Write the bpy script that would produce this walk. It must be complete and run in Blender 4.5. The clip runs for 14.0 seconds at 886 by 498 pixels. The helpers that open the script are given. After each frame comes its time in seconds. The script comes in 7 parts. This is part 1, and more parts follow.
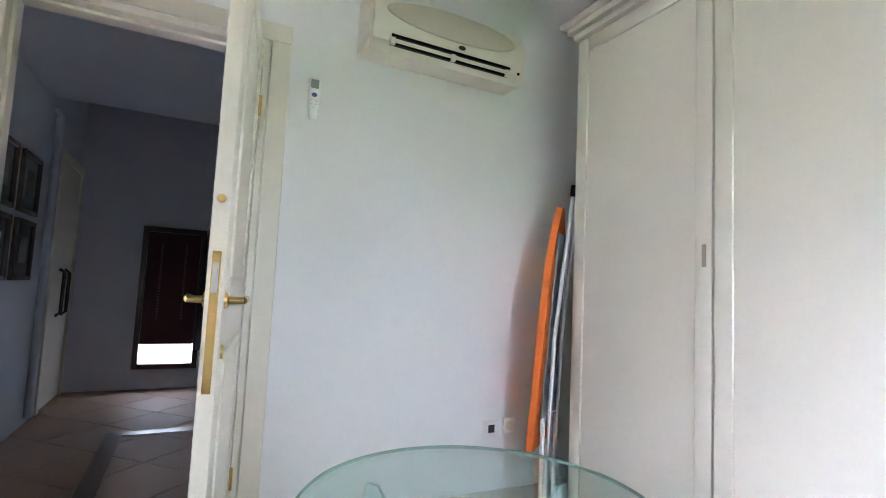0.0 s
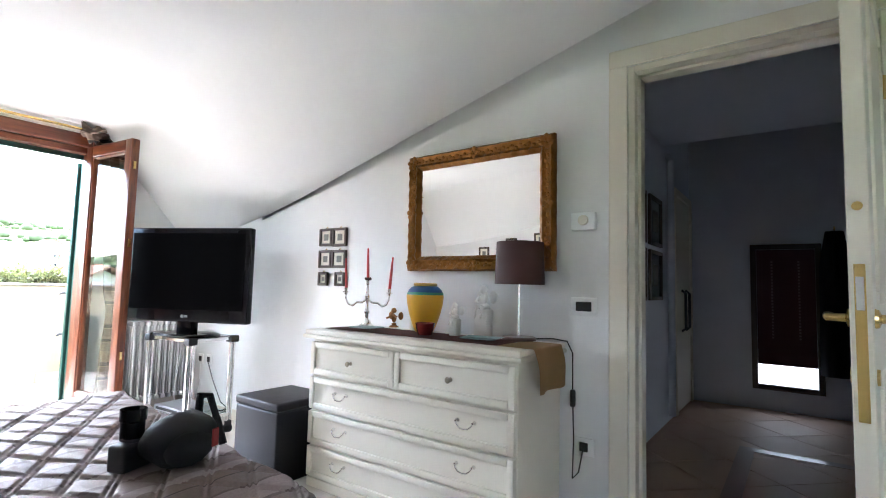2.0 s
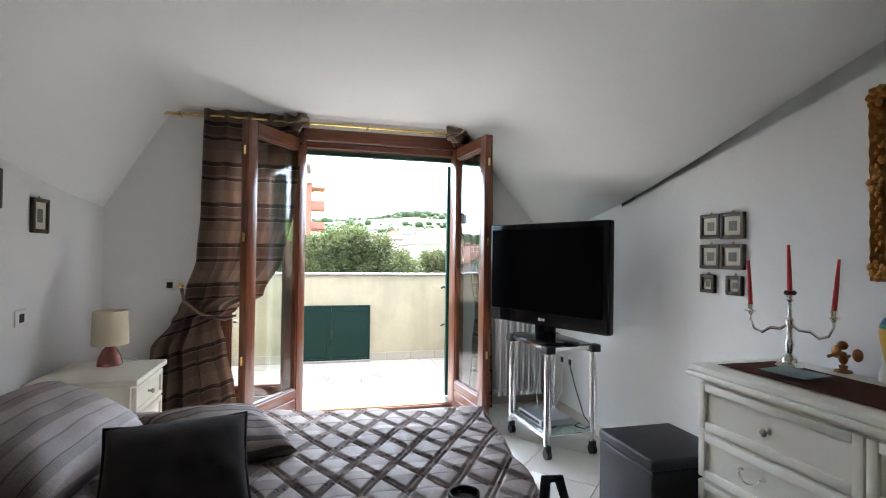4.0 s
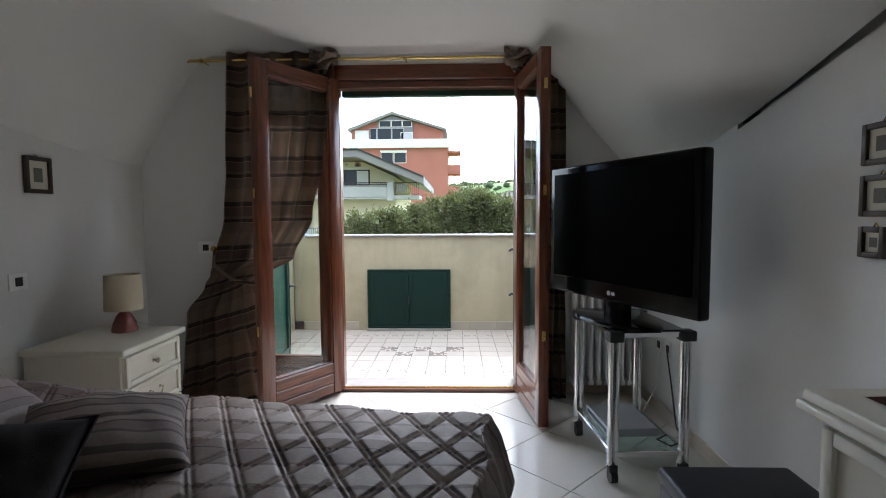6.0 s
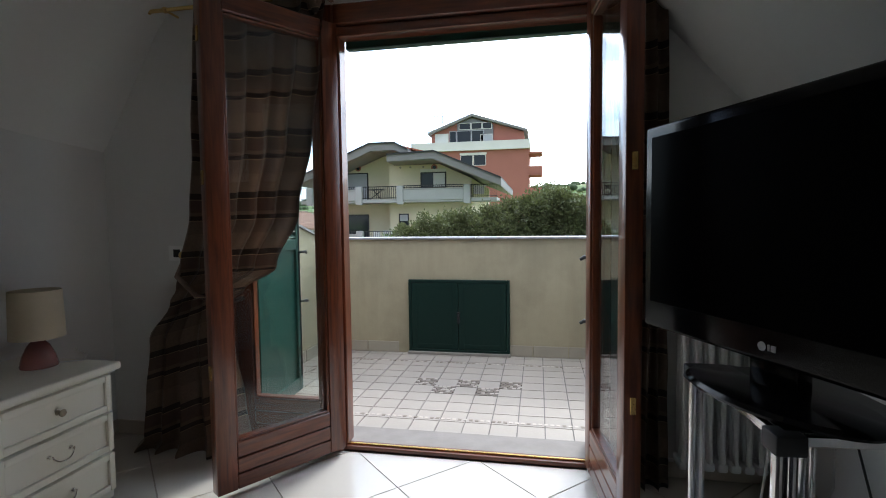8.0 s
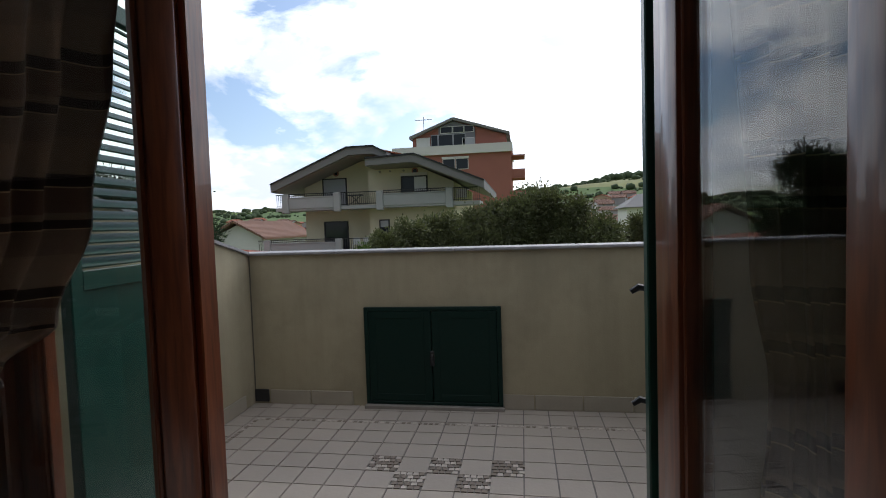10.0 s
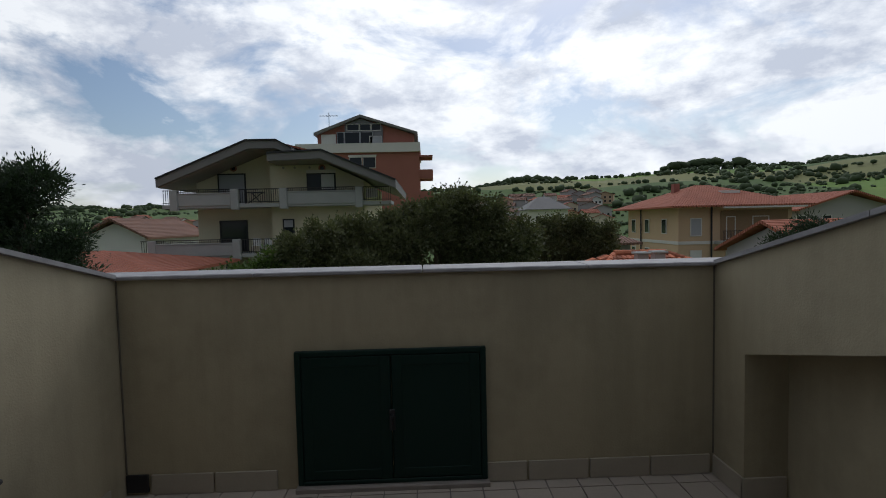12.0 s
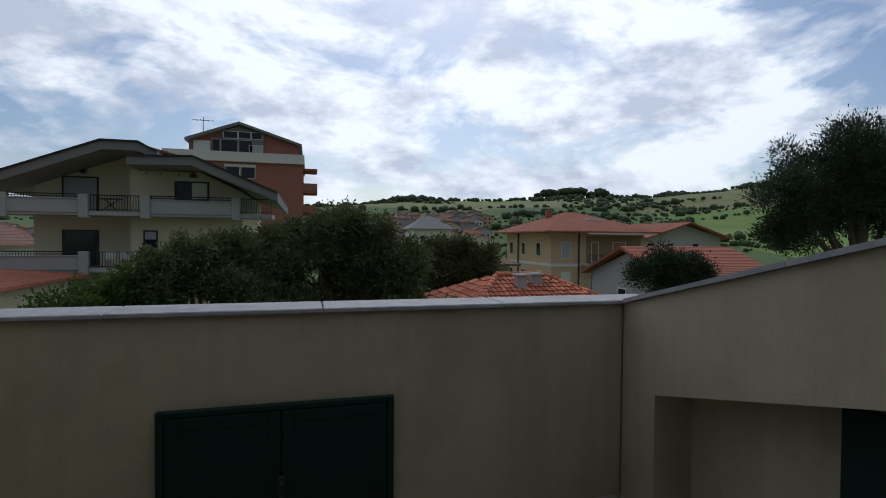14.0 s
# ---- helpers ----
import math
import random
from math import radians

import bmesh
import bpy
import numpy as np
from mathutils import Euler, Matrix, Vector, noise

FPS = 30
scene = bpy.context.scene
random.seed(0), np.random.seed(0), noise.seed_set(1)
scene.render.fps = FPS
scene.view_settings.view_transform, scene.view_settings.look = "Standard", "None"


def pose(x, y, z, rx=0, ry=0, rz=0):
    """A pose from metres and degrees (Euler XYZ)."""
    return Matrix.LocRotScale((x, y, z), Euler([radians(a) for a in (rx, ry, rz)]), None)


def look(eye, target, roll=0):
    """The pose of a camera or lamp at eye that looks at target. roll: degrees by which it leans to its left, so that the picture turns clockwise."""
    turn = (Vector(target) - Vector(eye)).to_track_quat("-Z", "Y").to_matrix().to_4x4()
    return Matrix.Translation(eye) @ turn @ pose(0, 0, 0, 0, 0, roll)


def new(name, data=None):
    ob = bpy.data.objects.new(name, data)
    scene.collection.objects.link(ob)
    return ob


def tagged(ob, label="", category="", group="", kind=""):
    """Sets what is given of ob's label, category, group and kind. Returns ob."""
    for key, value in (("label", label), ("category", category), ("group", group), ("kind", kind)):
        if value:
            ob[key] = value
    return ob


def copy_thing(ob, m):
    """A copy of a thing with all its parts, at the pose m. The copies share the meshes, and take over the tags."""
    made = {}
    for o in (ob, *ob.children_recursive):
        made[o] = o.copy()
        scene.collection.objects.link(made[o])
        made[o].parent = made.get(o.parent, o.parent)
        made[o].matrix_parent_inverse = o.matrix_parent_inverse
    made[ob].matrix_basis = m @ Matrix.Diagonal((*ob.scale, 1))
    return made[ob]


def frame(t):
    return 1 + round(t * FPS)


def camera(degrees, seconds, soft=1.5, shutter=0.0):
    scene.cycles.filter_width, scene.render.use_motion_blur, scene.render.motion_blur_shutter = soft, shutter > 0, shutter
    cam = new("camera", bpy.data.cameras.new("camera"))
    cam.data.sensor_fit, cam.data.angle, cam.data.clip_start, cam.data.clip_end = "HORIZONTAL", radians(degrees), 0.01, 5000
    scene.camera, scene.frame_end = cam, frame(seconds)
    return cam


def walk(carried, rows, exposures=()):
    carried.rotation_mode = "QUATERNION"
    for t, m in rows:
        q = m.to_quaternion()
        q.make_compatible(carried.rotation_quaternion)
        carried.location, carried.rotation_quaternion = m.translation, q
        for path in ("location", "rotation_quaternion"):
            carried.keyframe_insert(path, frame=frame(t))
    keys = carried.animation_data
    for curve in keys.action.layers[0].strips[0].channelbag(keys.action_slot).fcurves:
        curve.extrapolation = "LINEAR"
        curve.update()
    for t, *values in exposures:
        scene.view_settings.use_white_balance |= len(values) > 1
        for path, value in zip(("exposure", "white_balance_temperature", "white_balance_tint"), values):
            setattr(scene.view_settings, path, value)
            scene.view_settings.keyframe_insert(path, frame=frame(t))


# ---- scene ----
cam = camera(83.4, 14.0, 1.0)
PATH = [
    (0, (0.065, 0.04, 1.13), (1.843, -0.857, 1.292), 2.7),
    (0.5, (0.068, 0.017, 1.133), (2.018, -0.401, 1.279), 2.7),
    (1, (0.051, -0.037, 1.133), (2.043, 0.101, 1.258), 2.8),
    (1.5, (0.013, 0.009, 1.116), (1.887, 0.697, 1.238), 2.2),
    (2, (-0.04, 0.101, 1.123), (1.583, 1.26, 1.275), 1.5),
    (2.5, (0.011, 0.225, 1.193), (1.382, 1.674, 1.336), 0.8),
    (3, (0.075, 0.382, 1.249), (1.234, 2.008, 1.36), -0.1),
    (3.5, (0.193, 0.553, 1.269), (1.039, 2.363, 1.361), 0.0),
    (4, (0.364, 0.69, 1.292), (0.866, 2.625, 1.312), 0.8),
    (5.2, (0.87, 0.97, 1.285), (1.01, 2.965, 1.215), 0.2),
    (5.9, (1.075, 1.26, 1.25), (1.04, 3.26, 1.125), -0.3),
    (6.5, (1.127, 1.6, 1.222), (1.009, 3.59, 1.069), -0.5),
    (7, (1.187, 1.867, 1.216), (0.965, 3.849, 1.061), -0.5),
    (7.5, (1.255, 2.13, 1.22), (0.908, 4.094, 1.074), -0.1),
    (8, (1.27, 2.361, 1.198), (0.894, 4.322, 1.082), -0.7),
    (9.2, (1.275, 3.08, 1.2), (0.93, 5.05, 1.1), -1.5),
    (10.5, (1.068, 3.782, 1.197), (0.783, 5.759, 1.105), -2.2),
    (11, (0.979, 4.021, 1.233), (0.751, 6.007, 1.158), -2.6),
    (11.5, (0.851, 4.210, 1.257), (0.753, 6.206, 1.186), -2.1),
    (12, (0.762, 4.343, 1.263), (0.825, 6.339, 1.155), -1.3),
    (12.5, (0.726, 4.465, 1.282), (0.854, 6.456, 1.141), -0.5),
    (13, (0.709, 4.569, 1.308), (0.921, 6.553, 1.159), -0.2),
    (13.5, (0.714, 4.596, 1.331), (1.108, 6.554, 1.220), 0.2),
    (14, (0.677, 4.605, 1.330), (1.199, 6.535, 1.290), 0.5),
]
# seconds, stops, kelvin, tint
EXPOSURES = [(0.0, 5.1, 5650, 17), (1.0, 5.15, 5450, 14), (1.5, 5.1, 5600, 13), (2.0, 4.4, 5700, 11), (2.5, 3.78, 5750, 10), (3.0, 3.55, 5800, 9), (4.0, 3.08, 5800, 8), (6.5, 1.55, 5850, 8), (8.0, 0.95, 5850, 7), (10.5, -0.85, 6200, 10), (12.0, -1.38, 6150, 9), (13.0, -1.36, 6050, 9), (14.0, -1.44, 5850, 9)]
walk(cam, [(t, look(eye, target, roll)) for t, eye, target, roll in PATH], EXPOSURES)

# ---- world, sun ----
world = bpy.data.worlds.new("world")
scene.world = world
world.use_nodes = True
wn, wl = world.node_tree.nodes, world.node_tree.links
wn.clear()
SUN_EL, SUN_AZ = radians(43), radians(16)      # azimuth from +y towards +x
w_out = wn.new("ShaderNodeOutputWorld")
w_bg = wn.new("ShaderNodeBackground")
w_sky = wn.new("ShaderNodeTexSky")
w_sky.sky_type, w_sky.sun_disc = "NISHITA", False
w_sky.sun_elevation, w_sky.sun_rotation = SUN_EL, SUN_AZ
w_co = wn.new("ShaderNodeTexCoord")
w_map = wn.new("ShaderNodeMapping")
w_map.inputs["Scale"].default_value = (1.0, 1.0, 2.1)
w_n = wn.new("ShaderNodeTexNoise")
w_n.inputs["Scale"].default_value, w_n.inputs["Detail"].default_value, w_n.inputs["Roughness"].default_value = 3.4, 12.0, 0.58
w_n.inputs["Distortion"].default_value = 0.35
w_ramp = wn.new("ShaderNodeValToRGB")
w_ramp.color_ramp.elements[0].position, w_ramp.color_ramp.elements[1].position = 0.42, 0.52
w_n2 = wn.new("ShaderNodeTexNoise")
w_n2.inputs["Scale"].default_value, w_n2.inputs["Detail"].default_value, w_n2.inputs["Roughness"].default_value = 5.0, 12.0, 0.62
w_cl = wn.new("ShaderNodeValToRGB")
w_cl.color_ramp.elements[0].position, w_cl.color_ramp.elements[1].position = 0.40, 0.56
w_cl.color_ramp.elements[0].color = (7.2, 7.6, 8.6, 1)
w_cl.color_ramp.elements[1].color = (12.5, 12.5, 12.6, 1)
w_mix = wn.new("ShaderNodeMix")
w_mix.data_type = "RGBA"
wl.new(w_co.outputs["Generated"], w_map.inputs["Vector"])
wl.new(w_map.outputs["Vector"], w_n.inputs["Vector"])
wl.new(w_map.outputs["Vector"], w_n2.inputs["Vector"])
wl.new(w_n.outputs["Fac"], w_ramp.inputs["Fac"])
wl.new(w_n2.outputs["Fac"], w_cl.inputs["Fac"])
wl.new(w_ramp.outputs["Color"], w_mix.inputs["Factor"])
wl.new(w_sky.outputs["Color"], w_mix.inputs["A"])
wl.new(w_cl.outputs["Color"], w_mix.inputs["B"])
# clouds glow towards the sun and dim away from it
w_dot, w_rng, w_sc = wn.new("ShaderNodeVectorMath"), wn.new("ShaderNodeMapRange"), wn.new("ShaderNodeVectorMath")
w_dot.operation, w_sc.operation = "DOT_PRODUCT", "SCALE"
w_dot.inputs[1].default_value = (math.sin(SUN_AZ) * math.cos(SUN_EL), math.cos(SUN_AZ) * math.cos(SUN_EL), math.sin(SUN_EL))
w_rng.inputs["From Min"].default_value, w_rng.inputs["From Max"].default_value = -0.6, 0.95
w_rng.inputs["To Min"].default_value, w_rng.inputs["To Max"].default_value = 0.36, 1.88
wl.new(w_co.outputs["Generated"], w_dot.inputs[0])
wl.new(w_dot.outputs["Value"], w_rng.inputs["Value"])
wl.new(w_mix.outputs["Result"], w_sc.inputs[0])
wl.new(w_rng.outputs["Result"], w_sc.inputs["Scale"])
wl.new(w_sc.outputs[0], w_bg.inputs["Color"])
w_bg.inputs["Strength"].default_value = 0.12
wl.new(w_bg.outputs["Background"], w_out.inputs["Surface"])

sun = new("sun", bpy.data.lights.new("sun", "SUN"))
sun.data.energy, sun.data.angle, sun.data.color = 1.3, radians(14), (1.0, 0.95, 0.88)
sun.matrix_world = look((0, 0, 0), (-math.sin(SUN_AZ) * math.cos(SUN_EL), -math.cos(SUN_AZ) * math.cos(SUN_EL), -math.sin(SUN_EL)))


# ---- materials ----
def mat(name, color, rough=0.6, metal=0.0, vary=0.06, scale=6.0, bump=0.0, bump_scale=60.0, fine=0.03, per_piece=0.0, spec=0.5, coat=0.0, trans=0.0, emit=0.0):
    """Procedural surface: base colour with broad stains and fine grain, relief and optional variation per piece."""
    m = bpy.data.materials.new(name)
    m.use_nodes = True
    n, l = m.node_tree.nodes, m.node_tree.links
    b = n["Principled BSDF"]
    b.inputs["Roughness"].default_value, b.inputs["Metallic"].default_value = rough, metal
    b.inputs["Specular IOR Level"].default_value = spec
    b.inputs["Coat Weight"].default_value = coat
    b.inputs["Transmission Weight"].default_value = trans
    co = n.new("ShaderNodeTexCoord")
    big, small = n.new("ShaderNodeTexNoise"), n.new("ShaderNodeTexNoise")
    for t, s, d in ((big, scale, 4.0), (small, scale * 14, 3.0)):
        t.inputs["Scale"].default_value, t.inputs["Detail"].default_value = s, d
        l.new(co.outputs["Object"], t.inputs["Vector"])
    add = n.new("ShaderNodeMath")
    add.operation = "MULTIPLY_ADD"
    add.inputs[1].default_value, add.inputs[2].default_value = vary * 2, 1 - vary
    l.new(big.outputs["Fac"], add.inputs[0])
    add2 = n.new("ShaderNodeMath")
    add2.operation = "MULTIPLY_ADD"
    add2.inputs[1].default_value = fine * 2
    l.new(small.outputs["Fac"], add2.inputs[0])
    l.new(add.outputs[0], add2.inputs[2])
    last = add2
    if per_piece:
        oi = n.new("ShaderNodeObjectInfo")
        add3 = n.new("ShaderNodeMath")
        add3.operation = "MULTIPLY_ADD"
        add3.inputs[1].default_value = per_piece
        l.new(oi.outputs["Random"], add3.inputs[0])
        l.new(add2.outputs[0], add3.inputs[2])
        last = add3
    mul = n.new("ShaderNodeVectorMath")
    mul.operation = "SCALE"
    mul.inputs[0].default_value = color
    l.new(last.outputs[0], mul.inputs["Scale"])
    l.new(mul.outputs[0], b.inputs["Base Color"])
    if bump:
        bt = n.new("ShaderNodeTexNoise")
        bt.inputs["Scale"].default_value, bt.inputs["Detail"].default_value = bump_scale, 4.0
        l.new(co.outputs["Object"], bt.inputs["Vector"])
        bn = n.new("ShaderNodeBump")
        bn.inputs["Strength"].default_value, bn.inputs["Distance"].default_value = bump, 0.01
        l.new(bt.outputs["Fac"], bn.inputs["Height"])
        l.new(bn.outputs["Normal"], b.inputs["Normal"])
    if emit:
        b.inputs["Emission Color"].default_value = (*color, 1)
        b.inputs["Emission Strength"].default_value = emit
    return m


def wood(name, dark, light, rough=0.35, stretch=(1, 1, 12), coat=0.3):
    """Stained wood with grain running along the short-scaled axis."""
    m = mat(name, (1, 1, 1), rough, coat=coat)
    n, l = m.node_tree.nodes, m.node_tree.links
    b = n["Principled BSDF"]
    co, mp = n.new("ShaderNodeTexCoord"), n.new("ShaderNodeMapping")
    mp.inputs["Scale"].default_value = (60 / stretch[0], 60 / stretch[1], 60 / stretch[2])
    t = n.new("ShaderNodeTexNoise")
    t.inputs["Scale"].default_value, t.inputs["Detail"].default_value, t.inputs["Distortion"].default_value = 1.0, 6.0, 0.6
    r = n.new("ShaderNodeValToRGB")
    r.color_ramp.elements[0].position, r.color_ramp.elements[1].position = 0.3, 0.7
    r.color_ramp.elements[0].color, r.color_ramp.elements[1].color = (*dark, 1), (*light, 1)
    l.new(co.outputs["Object"], mp.inputs["Vector"])
    l.new(mp.outputs["Vector"], t.inputs["Vector"])
    l.new(t.outputs["Fac"], r.inputs["Fac"])
    l.new(r.outputs["Color"], b.inputs["Base Color"])
    bn = n.new("ShaderNodeBump")
    bn.inputs["Strength"].default_value, bn.inputs["Distance"].default_value = 0.08, 0.004
    l.new(t.outputs["Fac"], bn.inputs["Height"])
    l.new(bn.outputs["Normal"], b.inputs["Normal"])
    return m


def glass(name, tint=(1, 1, 1), rough=0.0):
    """Thin pane: clear with Fresnel gloss."""
    m = bpy.data.materials.new(name)
    m.use_nodes = True
    n, l = m.node_tree.nodes, m.node_tree.links
    n.clear()
    o, mx, tr, gl, lw, pw, fr = (n.new("ShaderNode" + k) for k in ("OutputMaterial", "MixShader", "BsdfTransparent", "BsdfGlossy", "LayerWeight", "Math", "Math"))
    tr.inputs["Color"].default_value = (*tint, 1)
    gl.inputs["Roughness"].default_value = rough
    pw.operation, fr.operation = "POWER", "MULTIPLY_ADD"
    pw.inputs[1].default_value = 4.0
    fr.inputs[1].default_value, fr.inputs[2].default_value = 0.9, 0.045
    l.new(lw.outputs["Facing"], pw.inputs[0])
    l.new(pw.outputs[0], fr.inputs[0])
    l.new(fr.outputs[0], mx.inputs[0])
    l.new(tr.outputs[0], mx.inputs[1])
    l.new(gl.outputs[0], mx.inputs[2])
    l.new(mx.outputs[0], o.inputs["Surface"])
    return m


def bands(name, colors, period, axis=2, rough=0.8, weave=400.0, coords="Object", bump=0.25):
    """Cloth with woven stripes that repeat along one axis. colors: (start 0..1, colour) rows."""
    m = mat(name, (1, 1, 1), rough, bump=bump, bump_scale=weave)
    n, l = m.node_tree.nodes, m.node_tree.links
    b = n["Principled BSDF"]
    co, sp, dv, fr, r = (n.new("ShaderNode" + k) for k in ("TexCoord", "SeparateXYZ", "Math", "Math", "ValToRGB"))
    dv.operation, fr.operation = "DIVIDE", "FRACT"
    dv.inputs[1].default_value = period
    l.new(co.outputs[coords], sp.inputs[0])
    l.new(sp.outputs[axis], dv.inputs[0])
    l.new(dv.outputs[0], fr.inputs[0])
    l.new(fr.outputs[0], r.inputs["Fac"])
    r.color_ramp.interpolation = "CONSTANT"
    els = r.color_ramp.elements
    while len(els) < len(colors):
        els.new(0.5)
    for e, (p, c) in zip(els, colors):
        e.position, e.color = p, (*c, 1)
    t = n.new("ShaderNodeTexNoise")
    t.inputs["Scale"].default_value, t.inputs["Detail"].default_value = 90.0, 3.0
    l.new(co.outputs["Object"], t.inputs["Vector"])
    sc = n.new("ShaderNodeMath")
    sc.operation = "MULTIPLY_ADD"
    sc.inputs[1].default_value, sc.inputs[2].default_value = 0.5, 0.75
    l.new(t.outputs["Fac"], sc.inputs[0])
    vm = n.new("ShaderNodeVectorMath")
    vm.operation = "SCALE"
    l.new(r.outputs["Color"], vm.inputs[0])
    l.new(sc.outputs[0], vm.inputs["Scale"])
    l.new(vm.outputs[0], b.inputs["Base Color"])
    return m


M_WALL = mat("wall_paint", (0.80, 0.795, 0.78), 0.85, vary=0.02, scale=1.5, bump=0.12, bump_scale=220, fine=0.015)
M_CEIL = mat("ceiling_paint", (0.83, 0.825, 0.81), 0.9, vary=0.015, scale=1.2, bump=0.06, bump_scale=150, fine=0.01)
M_TILE = mat("floor_tile_glaze", (0.66, 0.62, 0.56), 0.16, vary=0.05, scale=3, fine=0.02, per_piece=0.05, spec=0.5)
M_HTILE = mat("hall_tile_glaze", (0.40, 0.27, 0.195), 0.6, vary=0.1, scale=3, fine=0.03, per_piece=0.05)
M_GROUT = mat("grout", (0.34, 0.30, 0.26), 0.9, vary=0.08, scale=20)
M_SKIRT = mat("skirting_tile", (0.56, 0.50, 0.42), 0.3, vary=0.05, scale=5, per_piece=0.04)
M_CREAM = mat("cream_lacquer", (0.74, 0.69, 0.58), 0.38, vary=0.02, scale=4, fine=0.012)
M_DRESSER = mat("ivory_lacquer", (0.78, 0.735, 0.625), 0.35, vary=0.02, scale=4, fine=0.012)
M_WARD = mat("wardrobe_lacquer", (0.80, 0.745, 0.66), 0.4, vary=0.025, scale=3, fine=0.015)
M_WOOD = wood("mahogany_stain", (0.085, 0.020, 0.008), (0.21, 0.058, 0.020), 0.3)
M_WOODH = wood("mahogany_stain_across", (0.085, 0.020, 0.008), (0.21, 0.058, 0.020), 0.3, stretch=(12, 1, 1))
M_GLASS = glass("window_glass", (0.96, 0.98, 0.97))
M_TABLEGLASS = glass("table_glass", (0.86, 0.95, 0.92))
M_FROST = mat("frosted_glass", (0.42, 0.50, 0.50), 0.4, vary=0.03)
M_BLACK = mat("black_gloss_plastic", (0.004, 0.004, 0.005), 0.16, vary=0.02, fine=0.01, spec=0.15)
M_SCREEN = mat("screen_glass", (0.0012, 0.0012, 0.0015), 0.28, vary=0.01, fine=0.0, spec=0.025)
M_DARK = mat("dark_plastic", (0.018, 0.018, 0.02), 0.5, vary=0.05)
M_CHROME = mat("chrome", (0.80, 0.80, 0.81), 0.16, 1.0, vary=0.03)
M_SILVER = mat("silver_plate", (0.80, 0.78, 0.74), 0.2, 1.0, vary=0.06, scale=30)
M_BRASS = mat("brass", (0.75, 0.53, 0.20), 0.22, 1.0, vary=0.05, scale=30)
M_ANTIQUE = mat("antique_pull", (0.42, 0.36, 0.27), 0.35, 1.0, vary=0.1, scale=60)
M_WHITEP = mat("white_plastic", (0.87, 0.87, 0.86), 0.4, vary=0.02)
M_ACP = mat("aged_white_plastic", (0.76, 0.71, 0.60), 0.42, vary=0.03, scale=3)
M_RENDER = mat("terrace_render", (0.39, 0.34, 0.23), 0.95, vary=0.10, scale=1.3, bump=0.14, bump_scale=110, fine=0.05)

def weathered(m, amount, stretch=(5.0, 5.0, 0.5), lo=0.42, hi=0.72):
    """Dirt streaks that run down the surface."""
    n, l = m.node_tree.nodes, m.node_tree.links
    b = n["Principled BSDF"]
    src = b.inputs["Base Color"].links[0].from_socket
    co, mp, t, r, mx = (n.new("ShaderNode" + k) for k in ("TexCoord", "Mapping", "TexNoise", "MapRange", "Mix"))
    mp.inputs["Scale"].default_value = stretch
    t.inputs["Scale"].default_value, t.inputs["Detail"].default_value, t.inputs["Roughness"].default_value = 1.0, 7.0, 0.65
    r.inputs["From Min"].default_value, r.inputs["From Max"].default_value = lo, hi
    r.inputs["To Min"].default_value, r.inputs["To Max"].default_value = 1.0, 1.0 - amount
    mx.data_type, mx.blend_type = "RGBA", "MULTIPLY"
    mx.inputs["Factor"].default_value = 1.0
    l.new(co.outputs["Object"], mp.inputs["Vector"])
    l.new(mp.outputs["Vector"], t.inputs["Vector"])
    l.new(t.outputs["Fac"], r.inputs["Value"])
    l.new(src, mx.inputs["A"])
    l.new(r.outputs["Result"], mx.inputs["B"])
    l.new(mx.outputs["Result"], b.inputs["Base Color"])


weathered(M_RENDER, 0.15)
weathered(M_RENDER, 0.16, (1.2, 1.2, 1.2), 0.45, 0.6)
M_COPING = mat("coping_stone", (0.31, 0.30, 0.305), 0.6, vary=0.10, scale=3, bump=0.1, bump_scale=70)
M_TTILE = mat("terrace_tile", (0.385, 0.335, 0.285), 0.5, vary=0.14, scale=7, fine=0.05, per_piece=0.08, bump=0.08)
M_TGROUT = mat("terrace_grout", (0.20, 0.185, 0.17), 0.95, vary=0.1, scale=12)
M_SILL = mat("sill_travertine", (0.26, 0.23, 0.205), 0.6, vary=0.3, scale=9, bump=0.1)
M_GREEN = mat("green_enamel", (0.010, 0.055, 0.042), 0.32, vary=0.08, scale=5, fine=0.04)
M_GREEND = mat("hatch_green_enamel", (0.0035, 0.020, 0.015), 0.55, spec=0.25, vary=0.10, scale=3, fine=0.05)
M_LEATHER = mat("black_leather", (0.010, 0.009, 0.012), 0.45, spec=0.3, vary=0.08, bump=0.25, bump_scale=180)
M_GOLD = mat("gilt", (0.22, 0.098, 0.024), 0.36, 1.0, vary=0.6, scale=28, bump=0.5, bump_scale=90, fine=0.1)
M_MIRROR = mat("mirror", (0.93, 0.94, 0.93), 0.0, 1.0, vary=0.0, fine=0.0)
M_DKWOOD = mat("dark_frame_wood", (0.055, 0.035, 0.022), 0.4, vary=0.15, scale=30)
M_MAT = mat("passepartout", (0.70, 0.66, 0.55), 0.9, vary=0.04, scale=20)
M_INK = mat("print_ink", (0.17, 0.16, 0.14), 0.9, vary=0.35, scale=60)
M_HALL = mat("hall_paint", (0.60, 0.62, 0.66), 0.85, vary=0.03, scale=2, bump=0.1, bump_scale=200)


# ---- mesh helpers ----
def bm_new():
    return bmesh.new()


